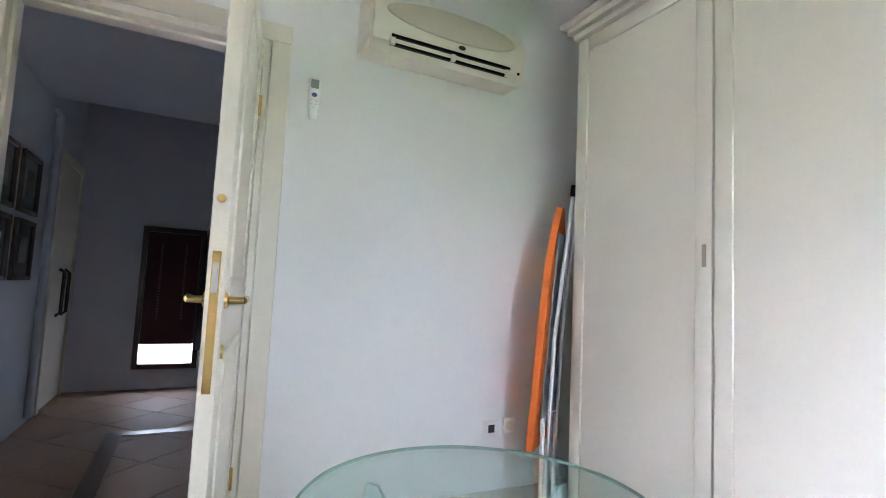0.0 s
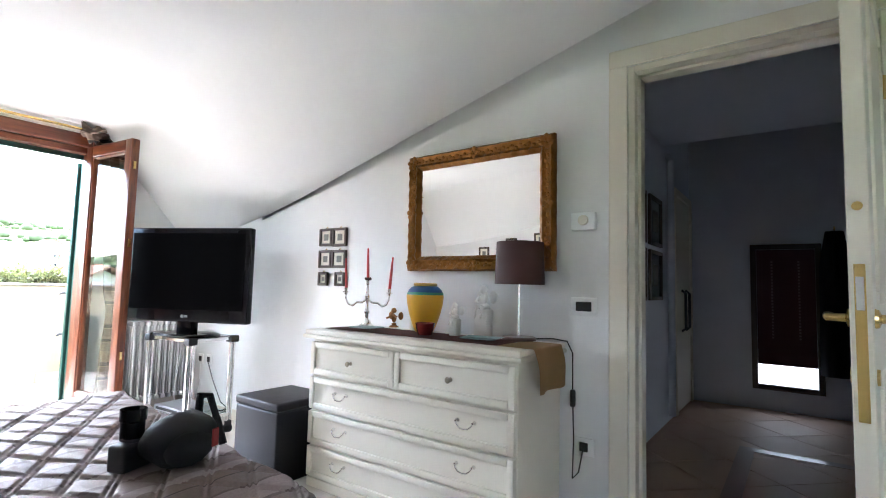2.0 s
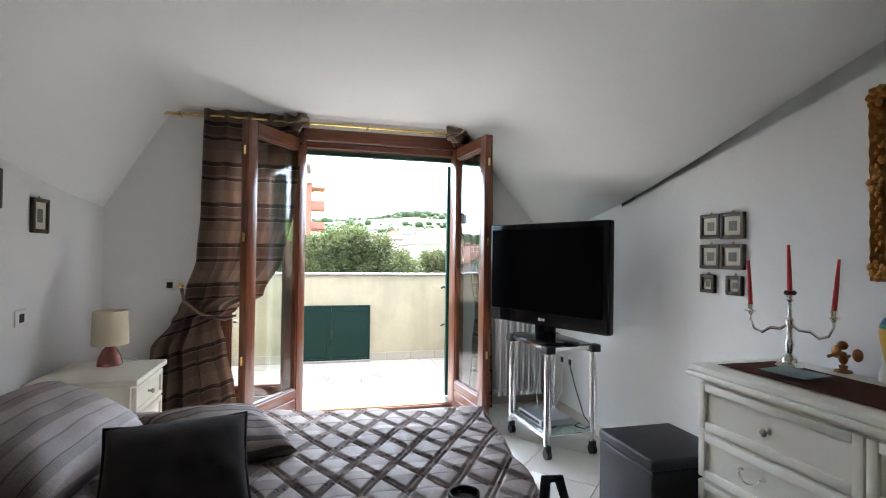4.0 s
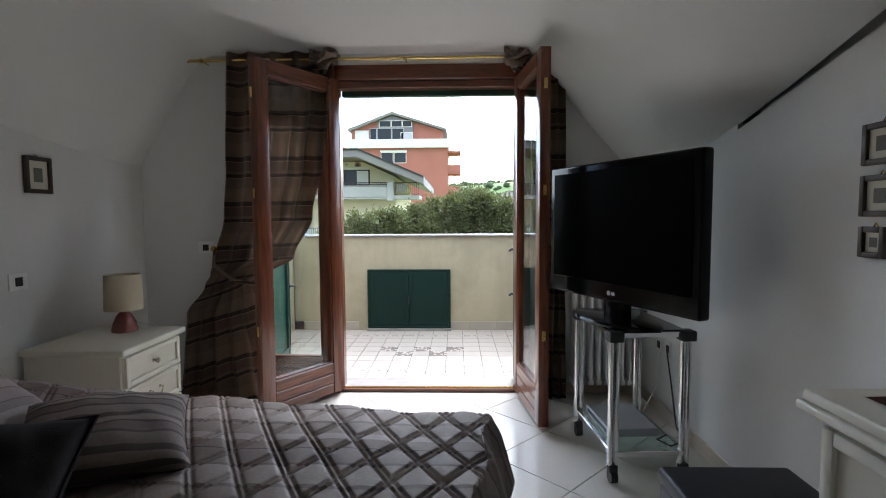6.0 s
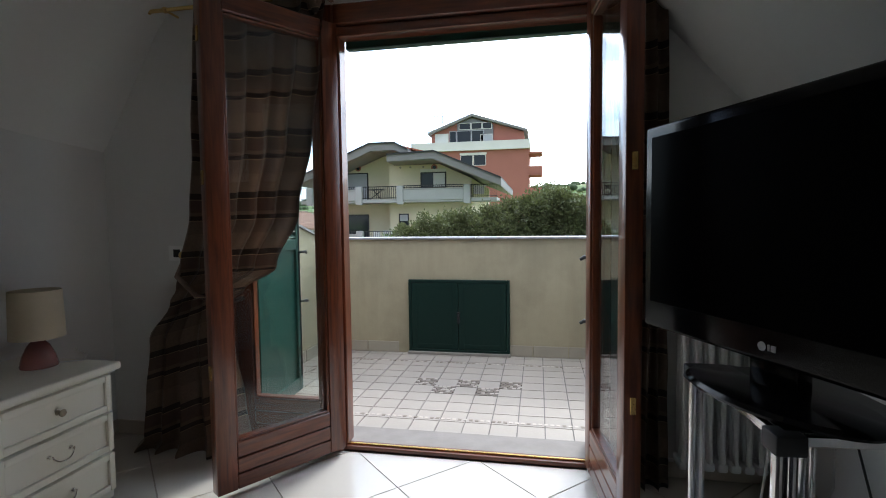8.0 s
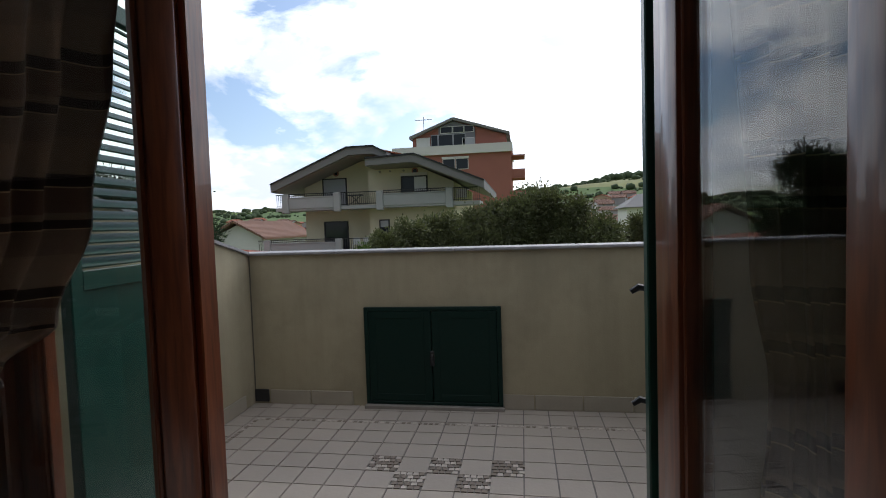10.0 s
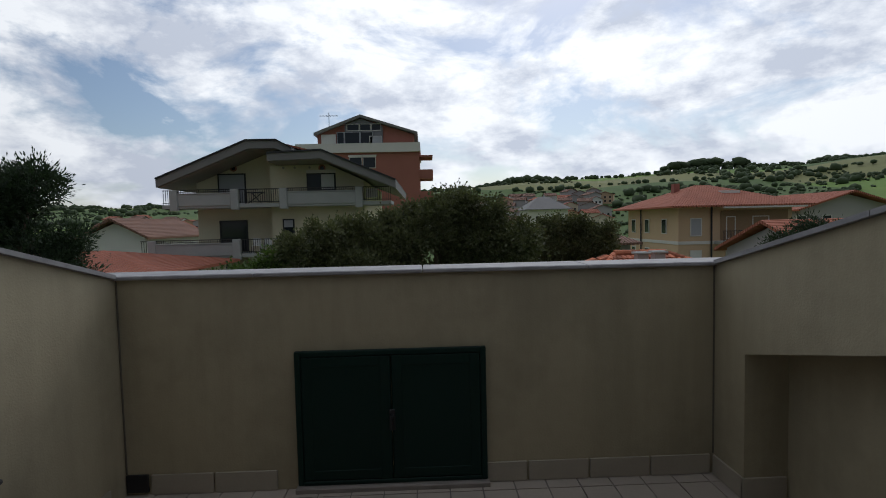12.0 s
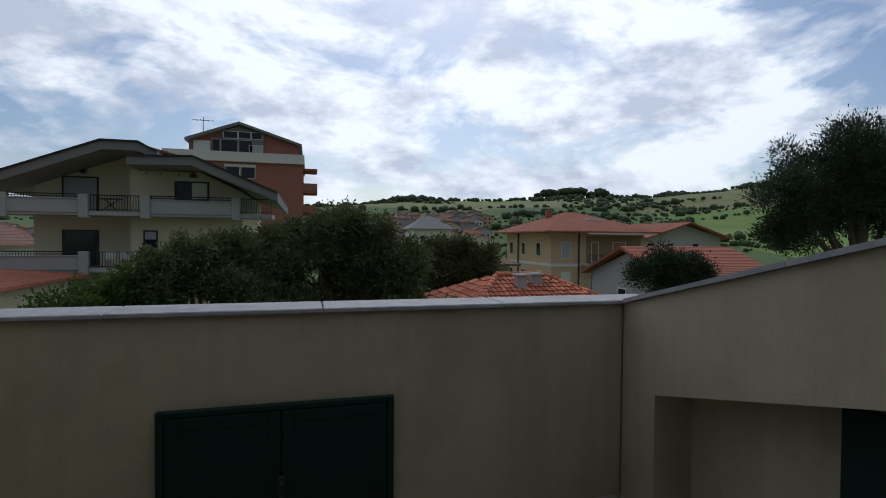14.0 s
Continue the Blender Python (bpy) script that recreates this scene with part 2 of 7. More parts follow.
def addbox(bm, x0, x1, y0, y1, z0, z1, bevel=0.0, seg=1):
    r = bmesh.ops.create_cube(bm, size=1.0)
    vs = r["verts"]
    bmesh.ops.scale(bm, vec=(x1 - x0, y1 - y0, z1 - z0), verts=vs)
    bmesh.ops.translate(bm, vec=((x0 + x1) / 2, (y0 + y1) / 2, (z0 + z1) / 2), verts=vs)
    if bevel:
        es = {e for v in vs for e in v.link_edges}
        bmesh.ops.bevel(bm, geom=list(es), offset=bevel, segments=seg, affect="EDGES", profile=0.5)
    return bm


def addtube(bm, pts, r, seg=8, cap=True):
    """A round bar along points; r may be a list."""
    pts = [Vector(p) for p in pts]
    rs = r if isinstance(r, (list, tuple)) else [r] * len(pts)
    rings = []
    up = Vector((0, 0, 1))
    for i, p in enumerate(pts):
        d = (pts[min(i + 1, len(pts) - 1)] - pts[max(i - 1, 0)]).normalized()
        a = d.cross(up if abs(d.z) < 0.95 else Vector((1, 0, 0))).normalized()
        b = d.cross(a).normalized()
        rings.append([bm.verts.new(p + (a * math.cos(k * 2 * math.pi / seg) + b * math.sin(k * 2 * math.pi / seg)) * rs[i]) for k in range(seg)])
    for q, w in zip(rings, rings[1:]):
        for k in range(seg):
            bm.faces.new((q[k], q[(k + 1) % seg], w[(k + 1) % seg], w[k]))
    if cap:
        bm.faces.new(rings[0][::-1])
        bm.faces.new(rings[-1])
    return bm


def addlathe(bm, prof, cx=0, cy=0, cz=0, seg=28, sx=1.0, sy=1.0):
    """Turned shape from (radius, height) rows."""
    rings = []
    for r, z in prof:
        if r < 1e-5:
            rings.append([bm.verts.new((cx, cy, cz + z))])
        else:
            rings.append([bm.verts.new((cx + sx * r * math.cos(k * 2 * math.pi / seg), cy + sy * r * math.sin(k * 2 * math.pi / seg), cz + z)) for k in range(seg)])
    for q, w in zip(rings, rings[1:]):
        for k in range(seg):
            a, b = q[k % len(q)], q[(k + 1) % len(q)]
            c, d = w[(k + 1) % len(w)], w[k % len(w)]
            f = list(dict.fromkeys((a, b, c, d)))
            if len(f) > 2:
                bm.faces.new(f)
    return bm


def addprism(bm, poly, axis, a0, a1):
    """A polygon pulled along an axis: poly holds the two other coordinates in order."""
    def at(p, a):
        return {"x": (a, p[0], p[1]), "y": (p[0], a, p[1]), "z": (p[0], p[1], a)}[axis]
    lo, hi = [bm.verts.new(at(p, a0)) for p in poly], [bm.verts.new(at(p, a1)) for p in poly]
    bm.faces.new(lo)
    bm.faces.new(hi[::-1])
    for i in range(len(poly)):
        j = (i + 1) % len(poly)
        bm.faces.new((lo[i], hi[i], hi[j], lo[j]))
    return bm


def addgrid(bm, nu, nv, fn):
    vs = [[bm.verts.new(fn(i / nu, j / nv)) for j in range(nv + 1)] for i in range(nu + 1)]
    for i in range(nu):
        for j in range(nv):
            bm.faces.new((vs[i][j], vs[i + 1][j], vs[i + 1][j + 1], vs[i][j + 1]))
    return bm


def addball(bm, c, r, sub=2, s=(1, 1, 1)):
    g = bmesh.ops.create_icosphere(bm, subdivisions=sub, radius=r)
    bmesh.ops.scale(bm, vec=s, verts=g["verts"])
    bmesh.ops.translate(bm, vec=c, verts=g["verts"])
    return bm


def finish(name, bm, material, smooth=35):
    bmesh.ops.recalc_face_normals(bm, faces=bm.faces)
    me = bpy.data.meshes.new(name)
    bm.to_mesh(me)
    bm.free()
    if smooth:
        me.shade_smooth()
        me.set_sharp_from_angle(angle=radians(smooth))
    for m in material if isinstance(material, (list, tuple)) else [material]:
        me.materials.append(m)
    return me


def part(name, bm, material, parent, label="", smooth=35, at=None):
    ob = new(name, finish(name, bm, material, smooth))
    if parent:
        ob.parent = parent
    if at is not None:
        ob.matrix_basis = at
    return tagged(ob, label)


def thing(name, label, category, at, group=""):
    ob = new(name)
    ob.empty_display_size = 0.1
    ob.matrix_basis = at
    return tagged(ob, label, category, group)


def structure(name, bm, material, label, category, smooth=35):
    return tagged(new(name, finish(name, bm, material, smooth)), label, category, kind="structure")


def soften(u):
    return u * u * (3 - 2 * u)


# ---- room shell ----
XW, XE, YS, YN, YO = -1.10, 2.36, -2.32, 4.75, 4.93


def slope(y):
    return 1.60 + (3.72 - y) * 0.293


def ceil_z(x, y):
    """Roof slope falling to the window wall, with a dormer round the glazed door."""
    crest = 2.345 + 0.035 * (YN - y)
    d = crest
    for cheek in (crest - 1.12 * (x - 1.56), crest - 1.7 * (-0.66 - x)):
        g = max(0.0, min(1.0, 0.5 + 0.5 * (d - cheek) / 0.16))
        d = d * (1 - g) + cheek * g - 0.16 * g * (1 - g)
    # rounded plaster at the dormer's folds
    a, b, k = slope(y), d, 0.30
    h = max(0.0, min(1.0, 0.5 + 0.5 * (b - a) / k))
    return min(3.1, a * (1 - h) + b * h + k * h * (1 - h))


bm = bm_new()
NX, NY = 64, 90
grid = []
for i in range(NX + 1):
    x = XW - 0.02 + (XE - XW + 0.025) * i / NX
    grid.append([(x, YS - 0.02 + (YN - YS + 0.04) * j / NY) for j in range(NY + 1)])
low = [[bm.verts.new((x, y, ceil_z(x, y))) for x, y in row] for row in grid]
top = [[bm.verts.new((x, y, ceil_z(x, y) + 0.2)) for x, y in row] for row in grid]
for i in range(NX):
    for j in range(NY):
        bm.faces.new((low[i][j], low[i][j + 1], low[i + 1][j + 1], low[i + 1][j]))
        bm.faces.new((top[i][j], top[i + 1][j], top[i + 1][j + 1], top[i][j + 1]))
for j in range(NY):
    bm.faces.new((low[0][j], top[0][j], top[0][j + 1], low[0][j + 1]))
    bm.faces.new((low[NX][j], low[NX][j + 1], top[NX][j + 1], top[NX][j]))
for i in range(NX):
    bm.faces.new((low[i][0], low[i + 1][0], top[i + 1][0], top[i][0]))
    bm.faces.new((low[i][NY], top[i][NY], top[i + 1][NY], low[i + 1][NY]))
structure("ceiling", bm, M_CEIL, "white plastered sloping attic ceiling with a dormer", "ceiling", smooth=60)

DY0, DY1, DZ = -0.205, 0.745, 2.205           # door opening in the east wall


def wall_yz(bm, x0, x1, y0, y1, z0, extra=0.1, n=24, xs=None, ledge=False):
    """Wall piece along y whose top follows the ceiling."""
    xs = xs if xs is not None else x0
    ys = [y1 + (y0 - y1) * i / n for i in range(n + 1)]
    poly = [(y0, z0), (y1, z0)] + [(y, top_at(xs, y) if ledge and y < 3.70 else ceil_z(xs, y) + extra) for y in ys]
    return addprism(bm, poly, "x", x0, x1)


def top_at(x, y):
    """Ledge on which the slope's recess begins."""
    return 1.60 + (3.72 - y) * 0.2405


bm = bm_new()
wall_yz(bm, XE, XE + 0.13, YS, DY0, 0, xs=XE, ledge=True)
wall_yz(bm, XE, XE + 0.13, DY1, YO, 0, xs=XE, n=60, ledge=True)
wall_yz(bm, XE, XE + 0.13, DY0, DY1, DZ, xs=XE, n=6, ledge=True)
# recessed strip above the wall's ledge, closed over the slope's edge
ys = [YS + (3.70 - YS) * i / 30 for i in range(31)]
addprism(bm, [(y, top_at(XE, y) + 0.0005) for y in (YS, 3.70)] + [(y, ceil_z(XE, y) + 0.30) for y in reversed(ys)], "x", XE + 0.10, XE + 0.13)
addprism(bm, [(y, ceil_z(XE, y) + 0.12) for y in ys] + [(y, ceil_z(XE, y) + 0.26) for y in reversed(ys)], "x", XE - 0.03, XE + 0.10)
addprism(bm, [(3.62, 1.55), (3.72, 1.55), (3.72, 2.05), (3.62, 2.05)], "x", XE + 0.0005, XE + 0.13)
structure("wall_east", bm, M_WALL, "white plastered wall with the bedroom door", "wall", smooth=0)
bm = bm_new()
SW0, SW1, SZ0, SZ1 = -1.35, -0.75, 0.95, 2.15       # added side opening near the wardrobe, out of view, to let light in
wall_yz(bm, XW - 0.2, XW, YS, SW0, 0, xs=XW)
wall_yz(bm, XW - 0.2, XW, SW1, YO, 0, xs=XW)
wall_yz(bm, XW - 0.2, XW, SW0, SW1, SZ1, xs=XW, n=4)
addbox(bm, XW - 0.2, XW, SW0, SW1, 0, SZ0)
structure("wall_west", bm, M_WALL, "white plastered wall behind the bed", "wall", smooth=0)
bm = bm_new()
addbox(bm, XW - 0.2, XE + 0.13, YS - 0.2, YS, 0, 3.3)
structure("wall_south", bm, M_WALL, "white plastered wall behind the wardrobe", "wall", smooth=0)

WX0, WX1, WZ = -0.40, 1.60, 2.27              # glazed door opening
bm = bm_new()
n = 14


def wall_xz(bm, x0, x1, z0):
    poly = [(x0, z0), (x1, z0)] + [(x1 + (x0 - x1) * i / n, ceil_z(x1 + (x0 - x1) * i / n, YN) + 0.12) for i in range(n + 1)]
    addprism(bm, poly, "y", YN, YO)


wall_xz(bm, XW, WX0, 0)
wall_xz(bm, WX1, XE, 0)
wall_xz(bm, WX0, WX1, WZ)
structure("wall_north", bm, M_WALL, "white plastered dormer wall round the glazed door", "wall", smooth=0)

# skirting of the bedroom
def skirting(name, runs):
    bm = bm_new()
    for x0, x1, y0, y1 in runs:
        addbox(bm, x0, x1, y0, y1, 0.004, 0.085, 0.003)
    return structure(name, bm, M_SKIRT, "beige ceramic skirting along the bedroom walls", "baseboard", smooth=0)


skirting("baseboard", [(XE - 0.011, XE, YS, DY0 - 0.09), (XE - 0.011, XE, DY1 + 0.09, YN), (XW, XW + 0.011, YS, YN),
                       (XW + 0.011, WX0, YN - 0.011, YN), (WX1, XE - 0.011, YN - 0.011, YN)])

# ---- glazed door to the terrace ----
def leaf(name, w, h, at, label, flip=1):
    """Window-door leaf: hinge at the origin, running along +x, glass between stiles, grooved panel below."""
    ob = thing(name, label, "door", at)
    tagged(ob, kind="structure")
    t = 0.03
    s, bot = 0.088, 0.21
    for nm, x0, x1 in (("stile", 0, s), ("stile", w - s, w)):
        bm = bm_new()
        addbox(bm, x0, x1, -t, t, 0, h, 0.006, 2)
        part(nm, bm, M_WOOD, ob)
    bm = bm_new()
    addbox(bm, s, w - s, -t, t, h - s, h, 0.005)
    part("top_rail", bm, M_WOODH, ob)
    bm = bm_new()
    for z0, z1 in ((0.0, 0.066), (0.07, 0.136), (0.14, bot)):
        addbox(bm, s, w - s, -t + 0.002, t - 0.002, z0, z1, 0.005)
    part("bottom_panel", bm, M_WOODH, ob)
    bm = bm_new()
    addbox(bm, s - 0.008, w - s + 0.008, -0.004, 0.004, bot - 0.008, h - s + 0.008)
    g = part("pane", bm, M_GLASS, ob)
    g.visible_shadow = False
    bm = bm_new()
    for x0, x1, z0, z1 in ((s, s + 0.012, bot, h - s), (w - s - 0.012, w - s, bot, h - s), (s + 0.012, w - s - 0.012, bot, bot + 0.012), (s + 0.012, w - s - 0.012, h - s - 0.012, h - s)):
        addbox(bm, x0, x1, -0.02, 0.02, z0, z1, 0.003)
    part("glazing_bead", bm, M_WOOD, ob)
    for z in (0.25, 1.05, 1.85):
        bm = bm_new()
        addtube(bm, [(-0.004, -t * flip, z), (-0.004, -t * flip, z + 0.07)], 0.008)
        part("hinge", bm, M_BRASS, ob)
    bm = bm_new()
    for z in (0.5, 1.32, 1.9):
        addbox(bm, w - 0.002, w + 0.006, -0.010, 0.010, z, z + 0.06, 0.002)
    part("lock_keeper", bm, M_BRASS, ob)
    return ob


LEAF_H = 2.13
leaf("door_leaf", 0.645, LEAF_H, pose(0.275, 4.735, 0.035, 0, 0, 180 + 56), "mahogany-stained glazed terrace door leaf, wide open")
leaf("door_leaf", 0.645, LEAF_H, pose(1.515, 4.735, 0.035, 0, 0, -84), "mahogany-stained glazed terrace door leaf standing open", -1)
leaf("door_leaf_fixed", 0.56, LEAF_H, pose(-0.335, 4.80, 0.035, 0, 0, 0), "mahogany-stained glazed side leaf, closed behind the curtain")

frame_ob = thing("window_1", "mahogany-stained fixed frame of the glazed terrace door", "door frame", pose(0, 0, 0))
tagged(frame_ob, kind="structure")
for x0, x1 in ((WX0, -0.335), (0.225, 0.268), (1.525, WX1)):
    bm = bm_new()
    addbox(bm, x0, x1, 4.735, 4.84, 0.0, WZ, 0.006)
    part("jamb", bm, M_WOOD, frame_ob)
    if x0 > 0:
        bm = bm_new()
        xa = x1 if x0 < 1 else x0 - 0.022
        addbox(bm, xa, xa + 0.022, 4.77, 4.85, 0.03, 2.13, 0.004)
        part("jamb_bead", bm, M_WOOD, frame_ob)
bm = bm_new()
addbox(bm, -0.335, 0.225, 4.735, 4.84, 2.17, WZ, 0.006)
addbox(bm, 0.268, 1.525, 4.735, 4.84, 2.17, WZ, 0.006)
part("head_rail", bm, M_WOODH, frame_ob)
bm = bm_new()
addbox(bm, 0.268, 1.525, 4.76, 4.85, 2.12, 2.168, 0.004)
part("head_bead", bm, M_WOODH, frame_ob)
bm = bm_new()
addbox(bm, 0.29, 1.54, 4.855, 4.90, 2.085, 2.13, 0.004)
part("shutter_stop", bm, M_GREEN, frame_ob, "dark green enamelled metal stop")
bm = bm_new()
addbox(bm, -0.335, 1.525, 4.76, 4.83, 0.0, 0.022, 0.004)
part("threshold", bm, M_WOODH, frame_ob)
bm = bm_new()
addbox(bm, -0.3, 1.5, 4.785, 4.80, 0.022, 0.030, 0.002)
part("threshold_rail", bm, M_BRASS, frame_ob)

bm = bm_new()
addbox(bm, WX0 + 0.002, WX1 - 0.002, 4.83, 5.03, -0.03, 0.016, 0.004)
structure("sill", bm, M_SILL, "worn travertine sill of the terrace door", "sill")


def shutter(w, h, at, handles=True):
    ob = thing("louvred_shutter", "dark green louvred metal shutter, folded open", "shutter", at, "shutters of the terrace door")
    for nm, x0, x1 in (("stile", 0, 0.055), ("stile", w - 0.055, w)):
        bm = bm_new()
        addbox(bm, x0, x1, -0.022, 0.022, 0, h, 0.004)
        part(nm, bm, M_GREEN, ob)
    for z0, z1 in ((0, 0.09), (0.98, 1.05), (h - 0.07, h)):
        bm = bm_new()
        addbox(bm, 0.055, w - 0.055, -0.02, 0.02, z0, z1, 0.003)
        part("rail", bm, M_GREEN, ob)
    bm = bm_new()
    addbox(bm, 0.055, w - 0.055, -0.003, 0.003, 0.09, 0.98)
    part("panel", bm, M_GREEN, ob)
    b0 = bm_new()
    addbox(b0, 0.05, w - 0.05, -0.024, 0.024, -0.0035, 0.0035)
    me = finish("slat", b0, M_GREEN, 0)
    z = 1.075
    while z < h - 0.09:
        o = new("slat", me)
        o.parent = ob
        o.matrix_basis = pose(0, 0, z, 38, 0, 0)
        z += 0.042
    for z in (0.62, 0.96) if handles else ():
        bm = bm_new()
        addtube(bm, [(w - 0.02, -0.02, z), (w - 0.02, -0.055, z)], 0.008)
        addtube(bm, [(w - 0.02, -0.052, z), (w + 0.005, -0.062, z + 0.004), (w + 0.028, -0.06, z - 0.010)], [0.009, 0.011, 0.008])
        part("handle", bm, M_DARK, ob, "black lever handle")
    bm = bm_new()
    addtube(bm, [(w - 0.02, -0.024, 0.1), (w - 0.02, -0.024, h - 0.1)], 0.006)
    part("bolt_rod", bm, M_DARK, ob)
    return ob


shutter(0.34, 2.05, pose(1.535, 4.958, 0.03, 0, 0, 0), False)
shutter(0.34, 2.05, pose(1.855, 5.010, 0.03, 0, 0, 180))
shutter(0.60, 2.05, pose(-0.335, 4.955, 0.03, 0, 0, 94))

# ---- bedroom door ----
dfr = thing("door_1", "cream lacquered bedroom door standing open into the room", "door", pose(XE, 0, 0))
tagged(dfr, kind="structure")
AW = 0.088
for y0, y1 in ((DY0 - AW, DY0), (DY1, DY1 + AW)):
    bm = bm_new()
    addbox(bm, -0.016, -0.001, y0, y1, 0.0, DZ, 0.004)
    part("architrave", bm, M_CREAM, dfr)
bm = bm_new()
addbox(bm, -0.016, -0.001, DY0 - AW, DY1 + AW, DZ, DZ + AW, 0.004)
part("architrave_head", bm, M_CREAM, dfr)
for y0, y1, ys0, ys1 in ((DY0, DY0 + 0.03, DY0 + 0.03, DY0 + 0.045), (DY1 - 0.03, DY1, DY1 - 0.045, DY1 - 0.03)):
    bm = bm_new()
    addbox(bm, -0.001, 0.132, y0, y1, 0, DZ, 0.003)
    addbox(bm, 0.055, 0.132, ys0, ys1, 0, DZ - 0.03, 0.003)
    part("jamb", bm, M_CREAM, dfr)
bm = bm_new()
addbox(bm, -0.001, 0.132, DY0 + 0.03, DY1 - 0.03, DZ - 0.03, DZ, 0.003)
addbox(bm, 0.055, 0.132, DY0 + 0.03, DY1 - 0.03, DZ - 0.045, DZ - 0.03, 0.003)
part("head", bm, M_CREAM, dfr)

LW, LH = 0.87, 2.155
M_DL = pose(-0.004, DY0 + 0.035, 0.008, 0, 0, 180 - 8.5)
bm = bm_new()
addbox(bm, 0, LW, -0.044, 0, 0, LH, 0.003)
dl = part("leaf", bm, M_CREAM, dfr, at=M_DL)
for z0, z1 in ((0.16, 0.92), (1.10, 2.02)):
    for y in (-0.044, 0.0):
        bm = bm_new()
        for a, b, c, d in ((0.13, LW - 0.13, z0, z0 + 0.03), (0.13, LW - 0.13, z1 - 0.03, z1), (0.13, 0.16, z0 + 0.03, z1 - 0.03), (LW - 0.16, LW - 0.13, z0 + 0.03, z1 - 0.03)):
            addbox(bm, a, b, y - 0.008, y + 0.008, c, d, 0.005, 2)
        part("panel_moulding", bm, M_CREAM, dl)
HZ = 1.065
for s, y in ((-1, -0.044), (1, 0.0)):
    bm = bm_new()
    addlathe(bm, [(0, 0), (0.024, 0), (0.022, 0.008), (0.011, 0.012), (0.009, 0.05)], seg=18)
    bmesh.ops.transform(bm, matrix=pose(LW - 0.06, y, HZ, -90 * s, 0, 0), verts=bm.verts)
    addtube(bm, [(LW - 0.06, y + s * 0.048, HZ), (LW - 0.09, y + s * 0.052, HZ + 0.003), (LW - 0.14, y + s * 0.05, HZ), (LW - 0.175, y + s * 0.047, HZ - 0.004)], [0.010, 0.011, 0.010, 0.008], 10)
    part("door_handle", bm, M_BRASS, dl, "polished brass lever handle")
    bm = bm_new()
    addlathe(bm, [(0, 0), (0.02, 0), (0.019, 0.006), (0, 0.007)], seg=16)
    bmesh.ops.transform(bm, matrix=pose(LW - 0.06, y, HZ - 0.14, -90 * s, 0, 0), verts=bm.verts)
    part("keyhole_rose", bm, M_BRASS, dl)
bm = bm_new()
addbox(bm, LW - 0.001, LW + 0.003, -0.033, -0.011, HZ - 0.24, HZ + 0.13, 0.001)
lp = part("lock_plate", bm, M_BRASS, dl)
bm = bm_new()
addbox(bm, LW + 0.003, LW + 0.008, -0.03, -0.014, HZ + 0.02, HZ + 0.10, 0.001)
part("latch", bm, M_SILVER, lp)
bm = bm_new()
addlathe(bm, [(0, 0), (0.011, 0), (0.011, 0.003), (0, 0.004)], seg=14)
bmesh.ops.transform(bm, matrix=pose(LW, -0.022, HZ + 0.27, 0, 90, 0), verts=bm.verts)
part("edge_bolt", bm, M_BRASS, dl)
for z in (0.25, 1.85):
    bm = bm_new()
    addtube(bm, [(-0.004, 0.006, z), (-0.004, 0.006, z + 0.09)], 0.008)
    part("hinge", bm, M_BRASS, dl)

# ---- hall beyond the door ----
HX0, HX1, HY0, HY1 = XE + 0.13, 5.9, -0.75, 1.05
bm = bm_new()
addbox(bm, HX0, HX1 + 0.2, HY1, HY1 + 0.15, 0, 3.0)
structure("wall_hall_north", bm, M_HALL, "pale grey hall wall with pictures", "wall", smooth=0)
bm = bm_new()
addbox(bm, HX0, HX1 + 0.2, HY0 - 0.15, HY0, 0, 3.0)
structure("wall_hall_south", bm, M_HALL, "pale grey hall wall", "wall", smooth=0)
bm = bm_new()
HWY0, HWY1, HWZ0, HWZ1 = -0.04, 0.44, 0.25, 1.58
addbox(bm, HX1, HX1 + 0.2, HY0, HWY0, 0, 3.0)
addbox(bm, HX1, HX1 + 0.2, HWY1, HY1, 0, 3.0)
addbox(bm, HX1, HX1 + 0.2, HWY0, HWY1, 0, HWZ0)
addbox(bm, HX1, HX1 + 0.2, HWY0, HWY1, HWZ1, 3.0)
structure("wall_hall_east", bm, M_HALL, "pale grey end wall of the hall", "wall", smooth=0)
bm = bm_new()
addprism(bm, [(HX0 - 0.01, 2.42), (4.6, 2.42), (HX1 + 0.2, 2.95), (HX1 + 0.2, 3.1), (HX0 - 0.01, 3.1)], "y", HY0 - 0.1, HY1 + 0.1)
structure("ceiling_hall", bm, M_HALL, "pale hall ceiling rising to the end wall", "ceiling", smooth=0)

# dark red roller blind in the hall's end window, light below it
M_BLIND = mat("dark_red_blind", (0.055, 0.008, 0.012), 0.6, vary=0.1)
M_DAY = mat("daylight_gap", (0.9, 0.95, 1.0), 0.5, emit=0.35)
hw = thing("window_2", "hall window with a dark red blind nearly closed", "window", pose(HX1, 0, 0))
tagged(hw, kind="structure")
for a, b, c, d in ((HWY0 - 0.05, HWY0, HWZ0 - 0.05, HWZ1 + 0.05), (HWY1, HWY1 + 0.05, HWZ0 - 0.05, HWZ1 + 0.05), (HWY0, HWY1, HWZ0 - 0.05, HWZ0), (HWY0, HWY1, HWZ1, HWZ1 + 0.05)):
    bm = bm_new()
    addbox(bm, -0.03, -0.001, a, b, c, d, 0.004)
    part("frame", bm, M_DKWOOD, hw)
bm = bm_new()
